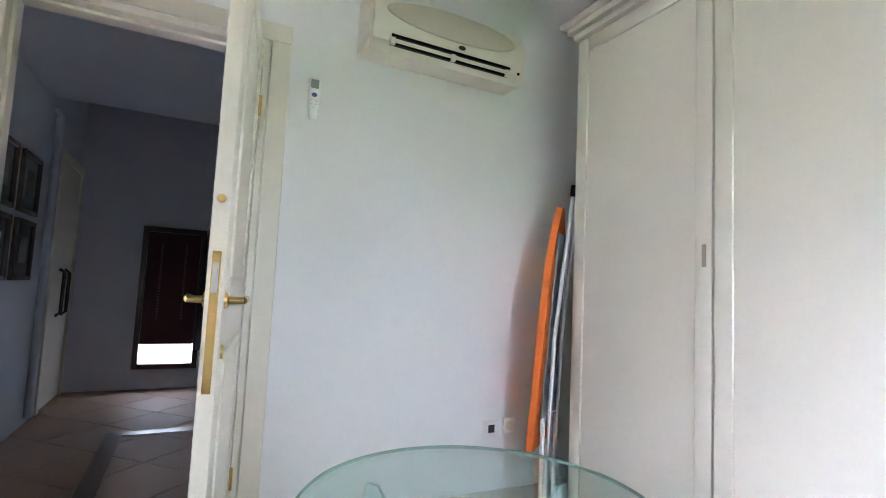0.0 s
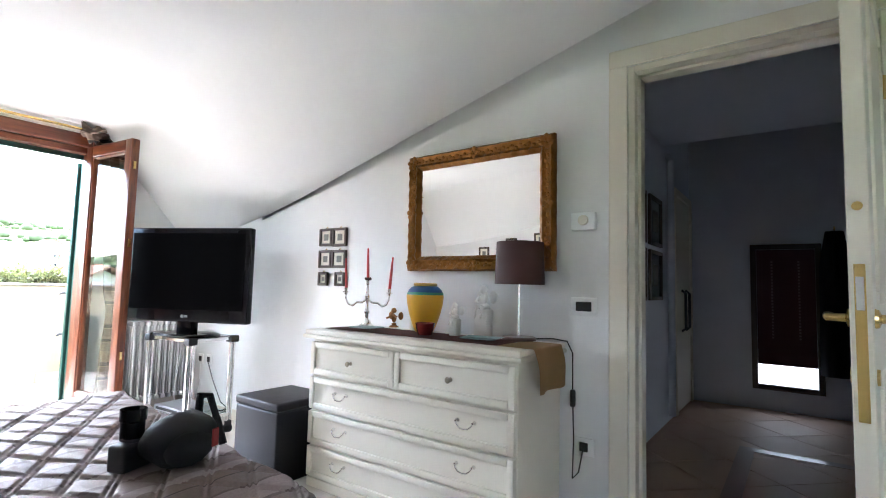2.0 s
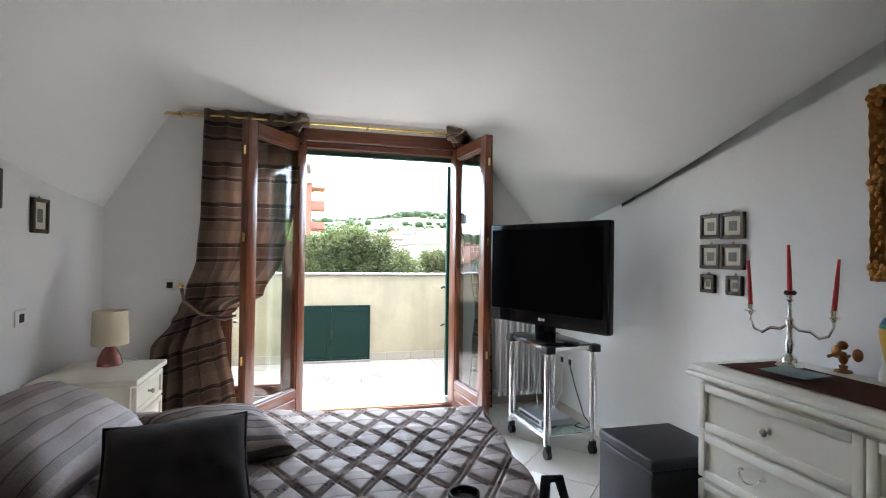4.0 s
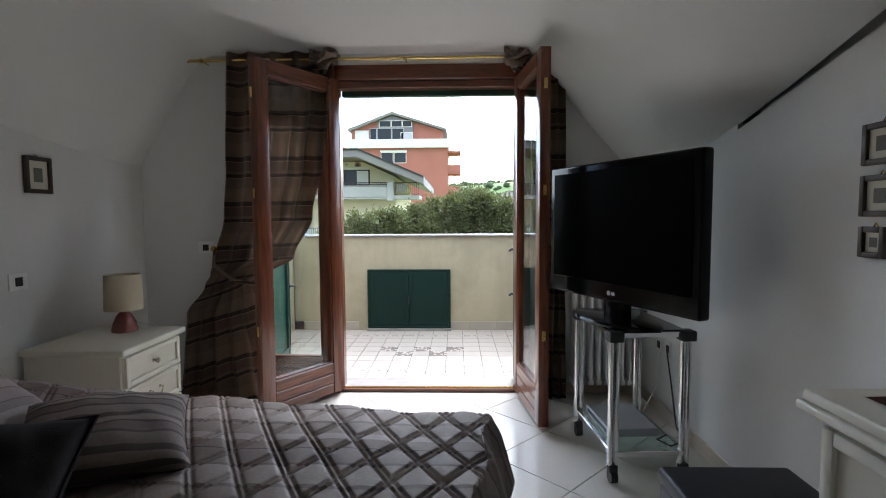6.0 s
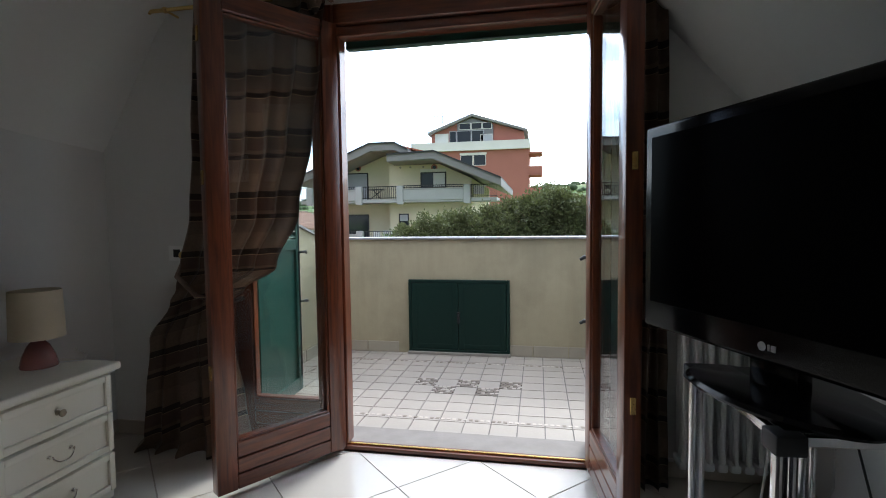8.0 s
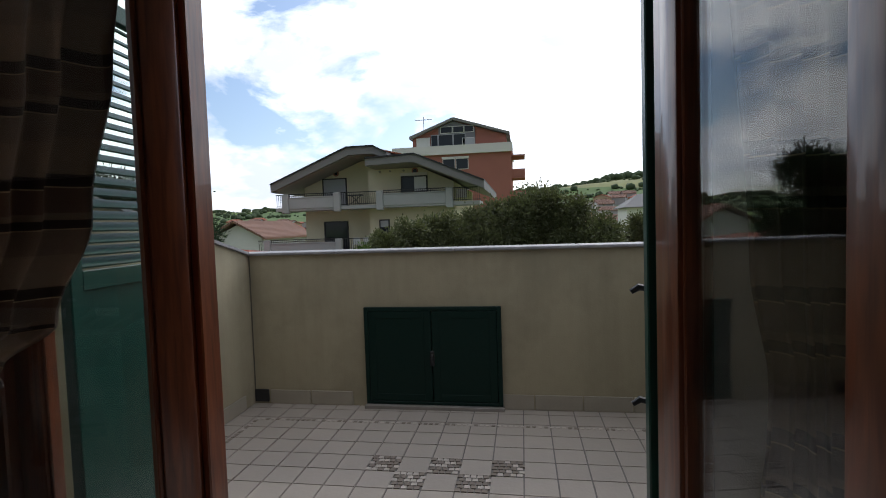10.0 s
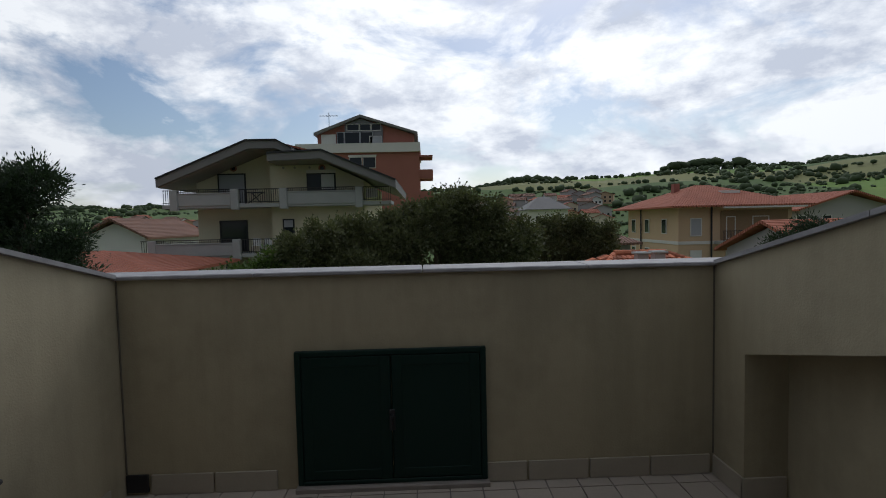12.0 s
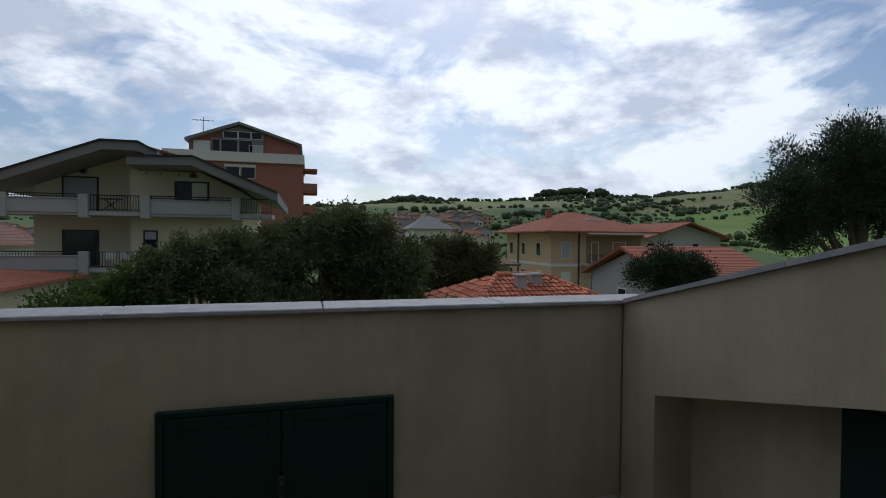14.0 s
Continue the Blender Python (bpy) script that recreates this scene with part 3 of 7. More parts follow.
for k in range(11):
    z0 = HWZ0 + 0.19 + k * (HWZ1 - HWZ0 - 0.19) / 11
    addbox(bm, 0.02, 0.03, HWY0, HWY1, z0, z0 + (HWZ1 - HWZ0 - 0.19) / 11 + 0.002, 0.002)
bl = part("blind", bm, M_BLIND, hw)
bm = bm_new()
for y in (HWY0 + 0.13, HWY1 - 0.13):
    for k in range(26):
        addbox(bm, 0.016, 0.0195, y - 0.008, y + 0.008, HWZ0 + 0.45 + k * 0.03, HWZ0 + 0.465 + k * 0.03)
part("perforation", bm, mat("blind_slots", (0.20, 0.13, 0.13), 0.6), bl)
bm = bm_new()
addbox(bm, 0.06, 0.08, HWY0, HWY1, HWZ0, HWZ1)
part("pane", bm, M_DAY, hw, "bright daylight strip")

# floor of bedroom and hall
bm = bm_new()
addbox(bm, XW - 0.1, HX1 + 0.1, YS - 0.1, 4.83, -0.25, -0.006)
floor = structure("floor", bm, M_GROUT, "diagonal beige ceramic tiles with thin joints", "floor", smooth=0)


def clip(poly, x0, x1, y0, y1):
    for ax, lim, sg in ((0, x0, 1), (0, x1, -1), (1, y0, 1), (1, y1, -1)):
        res = []
        for p, q in zip(poly, poly[1:] + poly[:1]):
            dp, dq = sg * (p[ax] - lim), sg * (q[ax] - lim)
            if dp >= 0:
                res.append(p)
            if dp * dq < 0:
                k = dp / (dp - dq)
                res.append((p[0] + (q[0] - p[0]) * k, p[1] + (q[1] - p[1]) * k))
        poly = res
        if len(poly) < 3:
            return []
    return poly


def tile_field(parent, x0, x1, y0, y1, size, gap, origin, turn, material, name="tile", z0=-0.006, z1=0.0, skip=None):
    """Tiles of one size, cut at the edges of a rectangle; whole ones share a mesh."""
    c, s = math.cos(radians(turn)), math.sin(radians(turn))
    sx, sy = size
    reach = int((abs(x1 - x0) + abs(y1 - y0)) / min(sx, sy)) + 4
    shared = None
    for i in range(-reach, reach):
        for j in range(-reach, reach):
            if skip and skip(i, j):
                continue
            loc = [(i * sx + gap / 2, j * sy + gap / 2), ((i + 1) * sx - gap / 2, j * sy + gap / 2), ((i + 1) * sx - gap / 2, (j + 1) * sy - gap / 2), (i * sx + gap / 2, (j + 1) * sy - gap / 2)]
            w = [(origin[0] + a * c - b * s, origin[1] + a * s + b * c) for a, b in loc]
            p = clip(w, x0, x1, y0, y1)
            if len(p) < 3:
                continue
            ar = 0.5 * abs(sum(a[0] * b[1] - a[1] * b[0] for a, b in zip(p, p[1:] + p[:1])))
            if ar < 2e-4:
                continue
            whole = p == w
            if whole and shared:
                ob = new(name, shared)
            else:
                ref = w[0] if whole else (0, 0)
                bm = bm_new()
                e = 0.0015 if whole else 0.0
                if whole:
                    q = [((a[0] - loc[0][0]) * c - (a[1] - loc[0][1]) * s, (a[0] - loc[0][0]) * s + (a[1] - loc[0][1]) * c) for a in loc]
                else:
                    q = p
                addprism(bm, q, "z", z0, z1)
                me = finish(name, bm, material, 0)
                ob = new(name, me)
                if whole:
                    shared = me
            ob.parent = parent
            if whole:
                ob.location = (w[0][0], w[0][1], 0)


tile_field(floor, XW, XE, YS, 4.75, (0.45, 0.45), 0.006, (0.33, 4.77), 45, M_TILE)
tile_field(floor, HX0 - 0.13, HX1, HY0, HY1, (0.45, 0.45), 0.006, (3.0, 0.2), 45, M_HTILE)
bm = bm_new()
M_BAND = mat("inlay_band", (0.20, 0.13, 0.09), 0.3, vary=0.1, scale=12)
for a, b, c, d in ((2.9, 4.25, 0.38, 0.48), (2.9, 4.25, -0.72, -0.62), (4.25, 4.35, -0.72, 0.48), (2.8, 2.9, -0.72, 0.48)):
    addbox(bm, a, b, c, d, 0.0005, 0.004)
structure("trim_floor_inlay", bm, M_BAND, "dark brown inlaid border in the hall floor", "floor inlay")

# hall fittings
def picture(at, w, h, fw, label, group, frame_m, mount=M_MAT):
    """Framed print: back to the local +y, facing -y."""
    ob = thing("framed_picture", label, "picture", at, group)
    for a, b, c, d in ((-w / 2, -w / 2 + fw, 0, h), (w / 2 - fw, w / 2, 0, h), (-w / 2 + fw, w / 2 - fw, 0, fw), (-w / 2 + fw, w / 2 - fw, h - fw, h)):
        bm = bm_new()
        addbox(bm, a, b, -0.022, 0, c, d, 0.004, 2)
        part("frame", bm, frame_m, ob)
    bm = bm_new()
    addbox(bm, -w / 2 + fw, w / 2 - fw, -0.010, -0.002, fw, h - fw)
    mt = part("mount", bm, mount, ob)
    bm = bm_new()
    iw, ih = (w - 2 * fw) * 0.45, (h - 2 * fw) * 0.5
    addbox(bm, -iw / 2, iw / 2, -0.012, -0.0105, h / 2 - ih / 2, h / 2 + ih / 2)
    part("print", bm, M_INK, mt)
    if w < 0.2:
        bm = bm_new()
        addtube(bm, [(-0.008, -0.004, h), (0, -0.004, h + 0.012), (0.008, -0.004, h)], 0.0025, 6)
        part("hanger", bm, M_BRASS, ob)
    return ob


M_HPIC = mat("dark_print_under_glass", (0.10, 0.095, 0.09), 0.12, vary=0.4, scale=9)
for x, z in ((3.72, 1.50), (4.25, 1.50), (3.72, 1.06), (4.25, 1.06)):
    picture(pose(x, HY1 - 0.002, z), 0.42, 0.40, 0.03, "framed picture hung on the hall wall", "pictures in the hall", M_DKWOOD, M_HPIC)
bm = bm_new()
addtube(bm, [(4.72, HY1 - 0.04, 0.06), (4.72, HY1 - 0.04, 2.3), (4.72, HY1 - 0.01, 2.36)], 0.03, 12)
part("riser_pipe", bm, M_HALL, None)
tagged(bpy.data.objects["riser_pipe"], "grey painted riser pipe along the hall wall", "pipe")
bm = bm_new()
addbox(bm, 5.0, 5.07, HY1 - 0.03, HY1 - 0.002, 0, 2.12, 0.004)
addbox(bm, 5.8, 5.87, HY1 - 0.03, HY1 - 0.002, 0, 2.12, 0.004)
addbox(bm, 5.07, 5.8, HY1 - 0.03, HY1 - 0.002, 2.05, 2.12, 0.004)
addbox(bm, 5.07, 5.8, HY1 - 0.012, HY1 - 0.002, 0.01, 2.05)
structure("door_2", bm, M_CREAM, "cream hall door, closed", "door")
for x in (5.35, 5.55):
    bm = bm_new()
    addtube(bm, [(x, HY1 - 0.012, 0.75), (x, HY1 - 0.05, 0.78), (x, HY1 - 0.05, 1.12), (x, HY1 - 0.012, 1.15)], 0.014, 8)
    o = part("pull_handle", bm, M_DARK, bpy.data.objects["door_2"], "black bar handle")


# dark coat on the hall's end wall
ct_ = thing("hanging_coat", "long black coat hanging on a wall hook in the hall", "coat", pose(5.885, -0.19, 0))
bm = bm_new()
def coat_fn(u, v):
    a = (u - 0.5) * 2
    w = 0.07 + 0.05 * min(1, v * 4) + 0.03 * v
    return (-0.09 * (1 - a * a) * (0.6 + 0.5 * v) - 0.012 * math.sin(a * 9 + v * 3) - 0.01, a * w, 1.74 - 1.35 * v)
addgrid(bm, 24, 24, coat_fn)
bmesh.ops.solidify(bm, geom=bm.faces[:], thickness=0.006)
part("cloth", bm, mat("black_wool", (0.012, 0.013, 0.016), 0.9, vary=0.1), ct_)
bm = bm_new()
addtube(bm, [(0.012, 0, 1.76), (-0.04, 0, 1.75), (-0.05, 0, 1.78)], 0.007, 8)
part("hook", bm, M_BRASS, ct_)


# ---- wall fittings ----
def wall_plate(at, w, h, kind, label, group="wall plates"):
    """Flush plate: faces local -y."""
    ob = thing("switch_plate", label, "switch", at, group)
    bm = bm_new()
    addbox(bm, -w / 2, w / 2, -0.010, -0.001, -h / 2, h / 2, 0.004, 2)
    part("plate", bm, M_WHITEP, ob)
    bm = bm_new()
    if kind == "round":
        addlathe(bm, [(0, 0), (h * 0.3, 0), (h * 0.28, 0.006), (0, 0.007)], seg=20)
        bmesh.ops.transform(bm, matrix=pose(0, -0.010, 0, 90, 0, 0), verts=bm.verts)
        part("outlet", bm, M_ACP, ob)
    else:
        iw = w * 0.6 if kind == "wide" else h * 0.5
        addbox(bm, -iw / 2, iw / 2, -0.0135, -0.0102, -h * 0.26, h * 0.26, 0.002)
        part("insert", bm, M_DARK, ob, "black insert")
    return ob


wall_plate(pose(XE, 0.955, 1.045, 0, 0, 90 + 180), 0.13, 0.088, "wide", "white switch plate with black rockers")
wall_plate(pose(XE, 0.952, 0.378, 0, 0, 270), 0.105, 0.082, "sq", "white socket plate with black insert and a plug lead")
wall_plate(pose(XE, -1.45, 0.405, 0, 0, 270), 0.088, 0.078, "sq", "white socket plate with black insert")
wall_plate(pose(XE, -1.565, 0.412, 0, 0, 270), 0.078, 0.078, "round", "square white aerial socket")
wall_plate(pose(XE, 4.40, 0.44, 0, 0, 270), 0.075, 0.085, "sq", "white socket plate behind the television")
wall_plate(pose(XE, 4.27, 0.445, 0, 0, 270), 0.075, 0.085, "sq", "white socket plate behind the television")
wall_plate(pose(-0.66, YN, 1.035, 0, 0, 0), 0.105, 0.082, "sq", "white switch plate beside the curtain")
wall_plate(pose(XW, 3.72, 0.93, 0, 0, 90), 0.105, 0.085, "sq", "white switch plate above the nightstand")

th = thing("thermostat", "white wall thermostat with a round dial", "thermostat", pose(XE, 0.955, 1.463, 0, 0, 270))
bm = bm_new()
addbox(bm, -0.062, 0.062, -0.032, -0.001, -0.045, 0.045, 0.008, 2)
part("housing", bm, M_WHITEP, th)
bm = bm_new()
addlathe(bm, [(0, 0), (0.026, 0), (0.024, 0.012), (0, 0.013)], seg=24)
bmesh.ops.transform(bm, matrix=pose(0.004, -0.032, 0.004, 90, 0, 0), verts=bm.verts)
part("dial", bm, M_ACP, th)

rc = thing("remote_control", "white remote control in a wall holder", "remote control", pose(XE, -0.405, 1.88, 0, 0, 270))
bm = bm_new()
addlathe(bm, [(0, 0), (0.016, 0.002), (0.022, 0.03), (0.026, 0.09), (0.031, 0.15), (0.030, 0.19), (0.018, 0.203), (0, 0.204)], seg=20, sy=0.45)
bmesh.ops.translate(bm, vec=(0, -0.014, 0), verts=bm.verts)
part("body", bm, M_WHITEP, rc)
bm = bm_new()
addbox(bm, -0.018, 0.018, -0.031, -0.0255, 0.145, 0.187, 0.003)
part("display", bm, mat("lcd", (0.20, 0.24, 0.22), 0.3), rc)
for x, z, r in ((0, 0.115, 0.014), (-0.012, 0.09, 0.006), (0.012, 0.09, 0.006), (-0.010, 0.072, 0.005), (0.010, 0.072, 0.005), (0, 0.055, 0.005)):
    bm = bm_new()
    addlathe(bm, [(0, 0), (r, 0), (r * 0.9, 0.004), (0, 0.005)], seg=14, sy=0.8)
    bmesh.ops.transform(bm, matrix=pose(0, 0, 0, 90, 0, 0), verts=bm.verts)
    bmesh.ops.translate(bm, vec=(x, -0.023, z), verts=bm.verts)
    part("button", bm, mat("button_blue", (0.05, 0.07, 0.25), 0.4) if r > 0.01 else M_ACP, rc)

# air conditioner on the east wall
ac = thing("air_conditioner", "cream wall-mounted split air conditioner above the table", "air conditioner", pose(XE, -1.035, 2.235, 0, 0, 270))
AL = 0.87
prof = [(0, 0.0), (-0.13, 0.0), (-0.175, 0.035), (-0.19, 0.12), (-0.185, 0.2), (-0.15, 0.265), (-0.05, 0.285), (0, 0.285)]
bm = bm_new()
addprism(bm, prof, "x", -AL / 2, AL / 2)
bmesh.ops.bevel(bm, geom=[e for e in bm.edges if abs(e.verts[0].co.x - e.verts[1].co.x) < 1e-5 and e.verts[0].co.y < -0.04], offset=0.018, segments=3, affect="EDGES")
part("casing", bm, M_ACP, ac)
bm = bm_new()
addlathe(bm, [(0, 0), (1, 0), (0.97, 0.008), (0, 0.010)], seg=48, sx=0.36, sy=0.075)
bmesh.ops.transform(bm, matrix=pose(0.0, -0.186, 0.185, 84, 0, 0), verts=bm.verts)
part("front_inset", bm, mat("aged_panel", (0.55, 0.50, 0.38), 0.45, vary=0.05), ac, "yellowed oval front panel")
for z0, z1, y0 in ((0.052, 0.066, -0.186), (0.022, 0.034, -0.168)):
    bm = bm_new()
    addbox(bm, -0.33, 0.33, y0 - 0.006, y0 + 0.02, z0, z1)
    part("outlet_slot", bm, M_BLACK, ac)
bm = bm_new()
addbox(bm, -0.34, 0.34, -0.182, -0.165, 0.038, 0.048, 0.003)
for x in (-0.32, 0.0, 0.32):
    addbox(bm, x - 0.012, x + 0.012, -0.188, -0.165, 0.02, 0.066, 0.002)
part("vane", bm, M_ACP, ac)
bm = bm_new()
addball(bm, (0.385, -0.186, 0.045), 0.008)
part("indicator", bm, M_BLACK, ac)
bm = bm_new()
addlathe(bm, [(0, 0), (0.02, 0), (0.018, 0.004), (0, 0.005)], seg=20, sy=0.55)
bmesh.ops.transform(bm, matrix=pose(0.04, -0.192, 0.092, 90, 0, 0), verts=bm.verts)
part("badge", bm, M_DARK, ac)


# ---- wardrobe ----
wd = thing("wardrobe", "tall cream lacquered wardrobe with panelled doors and cornice", "wardrobe", pose(0, 0, 0))
WX_E, WF, WTOP = 2.01, -1.68, 2.46
bm = bm_new()
addbox(bm, -1.05, WX_E, YS + 0.02, WF - 0.022, 0.0, WTOP, 0.004)
part("carcass", bm, M_WARD, wd)
bm = bm_new()
for k, (o, z0, z1) in enumerate(((0.02, 0, 0.035), (0.045, 0.035, 0.07), (0.07, 0.07, 0.10))):
    addbox(bm, -1.05, WX_E + o, YS + 0.03, WF + o, WTOP + z0, WTOP + z1, 0.008, 2)
part("cornice", bm, M_WARD, wd)
edges = [2.005, 1.25, 0.55, -0.15, -0.85]
for x1, x0 in zip(edges, edges[1:]):
    bm = bm_new()
    addbox(bm, x0 + 0.003, x1 - 0.003, WF - 0.02, WF - 0.006, 0.06, WTOP - 0.01, 0.002)
    d = part("door", bm, M_WARD, wd)
    for a, b, c, e in ((x0 + 0.004, x0 + 0.075, 0.062, WTOP - 0.012), (x1 - 0.075, x1 - 0.004, 0.062, WTOP - 0.012), (x0 + 0.075, x1 - 0.075, 0.062, 0.14), (x0 + 0.075, x1 - 0.075, WTOP - 0.09, WTOP - 0.012)):
        bm = bm_new()
        addbox(bm, a, b, WF - 0.008, WF + 0.006, c, e, 0.006, 2)
        part("door_rail", bm, M_WARD, d)
    bm = bm_new()
    addbox(bm, x0 + 0.025, x0 + 0.043, WF + 0.005, WF + 0.0095, 1.26, 1.345, 0.002)
    part("pull_plate", bm, M_ANTIQUE, d)

# ironing board and drying rack folded in the gap beside the wardrobe
ib = thing("ironing_board", "folded ironing board with orange patterned cover leaning on the wall", "ironing board", pose(2.185, -1.66, 0.0, 0, 0, 38))
M_ORANGE = mat("orange_cover", (0.75, 0.17, 0.025), 0.85, vary=0.25, scale=9, fine=0.15, bump=0.2)
bm = bm_new()
out = []
for k in range(25):
    u = k / 24
    z = 0.35 + 1.25 * u
    w = 0.17 * (1 - max(0, (u - 0.55) / 0.45) ** 2.2 * 0.85)
    out.append((w, z))
poly = [(w, z) for w, z in out] + [(-w, z) for w, z in reversed(out)]
addprism(bm, poly, "x", -0.018, 0.018)
bmesh.ops.bevel(bm, geom=[e for e in bm.edges], offset=0.006, segments=1, affect="EDGES")
bmesh.ops.transform(bm, matrix=pose(0.05, 0, 0, 0, -4, 0), verts=bm.verts)
part("cover", bm, M_ORANGE, ib)
bm = bm_new()
addbox(bm, -0.035, -0.026, -0.12, 0.12, 0.45, 1.45, 0.003)
bmesh.ops.transform(bm, matrix=pose(0.05, 0, 0, 0, -4, 0), verts=bm.verts)
part("mesh_top", bm, mat("grey_steel", (0.35, 0.36, 0.38), 0.4, 0.6), ib)
for y in (-0.09, 0.1):
    bm = bm_new()
    addtube(bm, [(-0.04, y, 0.012), (-0.07, y, 0.9), (-0.14, y * 0.6, 1.68)], 0.011, 8)
    lg = part("leg", bm, M_WHITEP, ib)
    bm = bm_new()
    addtube(bm, [(-0.135, y * 0.6, 1.64), (-0.142, y * 0.6, 1.70)], 0.015, 8)
    part("rubber_foot", bm, M_DARK, lg)
bm = bm_new()
addtube(bm, [(-0.035, -0.15, 0.012), (-0.035, -0.15, 0.5), (-0.01, 0.0, 0.53), (-0.035, 0.15, 0.5), (-0.035, 0.15, 0.012)], 0.012, 8)
part("stand", bm, M_WHITEP, ib)

# glass table
tb = thing("glass_table", "round clear glass table on grey frosted glass fins", "table", pose(1.13, -0.63, 0))
bm = bm_new()
addlathe(bm, [(0, 0.608), (0.438, 0.608), (0.444, 0.614), (0.438, 0.62), (0, 0.62)], seg=72)
top_g = part("tabletop", bm, M_TABLEGLASS, tb)
top_g.visible_shadow = False
bm = bm_new()
addlathe(bm, [(0.4405, 0.6085), (0.4455, 0.614), (0.4405, 0.6195)], seg=72)
part("edge", bm, mat("glass_edge", (0.28, 0.42, 0.38), 0.15), top_g)
for a in (40, 160, 280):
    bm = bm_new()
    addprism(bm, [(0.02, 0.004), (0.25, 0.004), (0.285, 0.12), (0.31, 0.30), (0.325, 0.46), (0.325, 0.56), (0.315, 0.606), (0.285, 0.604), (0.23, 0.54), (0.15, 0.42), (0.07, 0.24)], "y", -0.006, 0.006)
    part("fin", bm, M_FROST, tb, at=pose(0, 0, 0, 0, 0, a))


# ---- chest of drawers ----
def knob(parent, x, z, y):
    bm = bm_new()
    addlathe(bm, [(0.011, 0), (0.006, 0.006), (0.006, 0.014), (0.013, 0.02), (0.015, 0.026), (0.010, 0.032), (0, 0.034)], seg=16)
    bmesh.ops.transform(bm, matrix=pose(x, y, z, 90, 0, 0), verts=bm.verts)
    part("knob", bm, M_ANTIQUE, parent, "antique brass knob")


def bail(parent, x, z, y, w=0.09):
    bm = bm_new()
    for s in (-1, 1):
        addlathe(bm, [(0.010, 0), (0.009, 0.004), (0.005, 0.008), (0.005, 0.018), (0, 0.019)], cx=0, seg=12)
        bmesh.ops.transform(bm, matrix=Matrix.Identity(4), verts=bm.verts)
        vs = [v for v in bm.verts if not v.tag]
        bmesh.ops.transform(bm, matrix=pose(x + s * w / 2, y, z, 90, 0, 0), verts=vs)
        for v in bm.verts:
            v.tag = True
    pts = [(x - w / 2, y - 0.014, z), (x - w / 2 + 0.008, y - 0.02, z - 0.014), (x - w / 4, y - 0.022, z - 0.026), (x, y - 0.023, z - 0.029), (x + w / 4, y - 0.022, z - 0.026), (x + w / 2 - 0.008, y - 0.02, z - 0.014), (x + w / 2, y - 0.014, z)]
    addtube(bm, pts, 0.0038, 8)
    part("bail_handle", bm, M_SILVER, parent, "silvered drop handle")


def drawer(parent, x0, x1, z0, z1, y, fw=0.032):
    """Framed drawer front facing -y."""
    bm = bm_new()
    addbox(bm, x0, x1, y, y + 0.016, z0, z1, 0.002)
    d = part("drawer", bm, M_DRESSER, parent)
    bm = bm_new()
    for a, b, c, e in ((x0, x0 + fw, z0, z1), (x1 - fw, x1, z0, z1), (x0 + fw, x1 - fw, z0, z0 + fw), (x0 + fw, x1 - fw, z1 - fw, z1)):
        addbox(bm, a, b, y - 0.014, y + 0.004, c, e, 0.005, 2)
    part("drawer_moulding", bm, M_DRESSER, d)
    return d


# local x runs along the wall to the north, -y looks into the room
ch = thing("chest_of_drawers", "ivory lacquered chest of drawers with drop handles", "chest of drawers", pose(2.345, 1.72, 0, 0, 0, 270) @ pose(0, 0, 0))
# turned by 270: local +x -> -y(world); keep mirrored layout in mind
DW, DD, DH = 1.30, 0.475, 0.815
bm = bm_new()
addbox(bm, -DW / 2, DW / 2, -DD + 0.02, 0, 0.05, DH, 0.004)
part("body", bm, M_DRESSER, ch)
bm = bm_new()
addbox(bm, -DW / 2 - 0.002, DW / 2 + 0.002, -DD + 0.005, 0, 0.0, 0.05, 0.004)
part("plinth", bm, M_DRESSER, ch)
bm = bm_new()
addbox(bm, -DW / 2 - 0.045, DW / 2 + 0.035, -DD - 0.03, 0.0, DH, DH + 0.022, 0.007, 3)
addbox(bm, -DW / 2 - 0.035, DW / 2 + 0.025, -DD - 0.02, 0.0, DH + 0.022, DH + 0.048, 0.006, 3)
part("top", bm, M_DRESSER, ch)
yf = -DD + 0.008
for x0, x1 in ((-0.645, -0.028), (-0.022, 0.645)):
    d = drawer(ch, x0, x1, 0.615, 0.795, yf)
    knob(d, (x0 + x1) / 2, 0.70, yf - 0.001)
for z0, z1 in ((0.425, 0.600), (0.235, 0.412), (0.06, 0.222)):
    d = drawer(ch, -0.645, 0.645, z0, z1, yf)
    for x in (-0.40, 0.40):
        bail(d, x, (z0 + z1) / 2 + 0.015, yf - 0.001)
DTOP = DH + 0.048

# table runner over the chest's top, hanging down its end
M_RUN = mat("runner_dark", (0.10, 0.035, 0.022), 0.9, vary=0.5, scale=18, fine=0.3, bump=0.3, bump_scale=250)
M_RUNE = mat("runner_end", (0.42, 0.27, 0.13), 0.9, vary=0.12, scale=10, fine=0.1, bump=0.3, bump_scale=250)
rn = thing("table_runner", "dark patterned table runner with a tan hanging end", "table runner", pose(0, 0, 0))


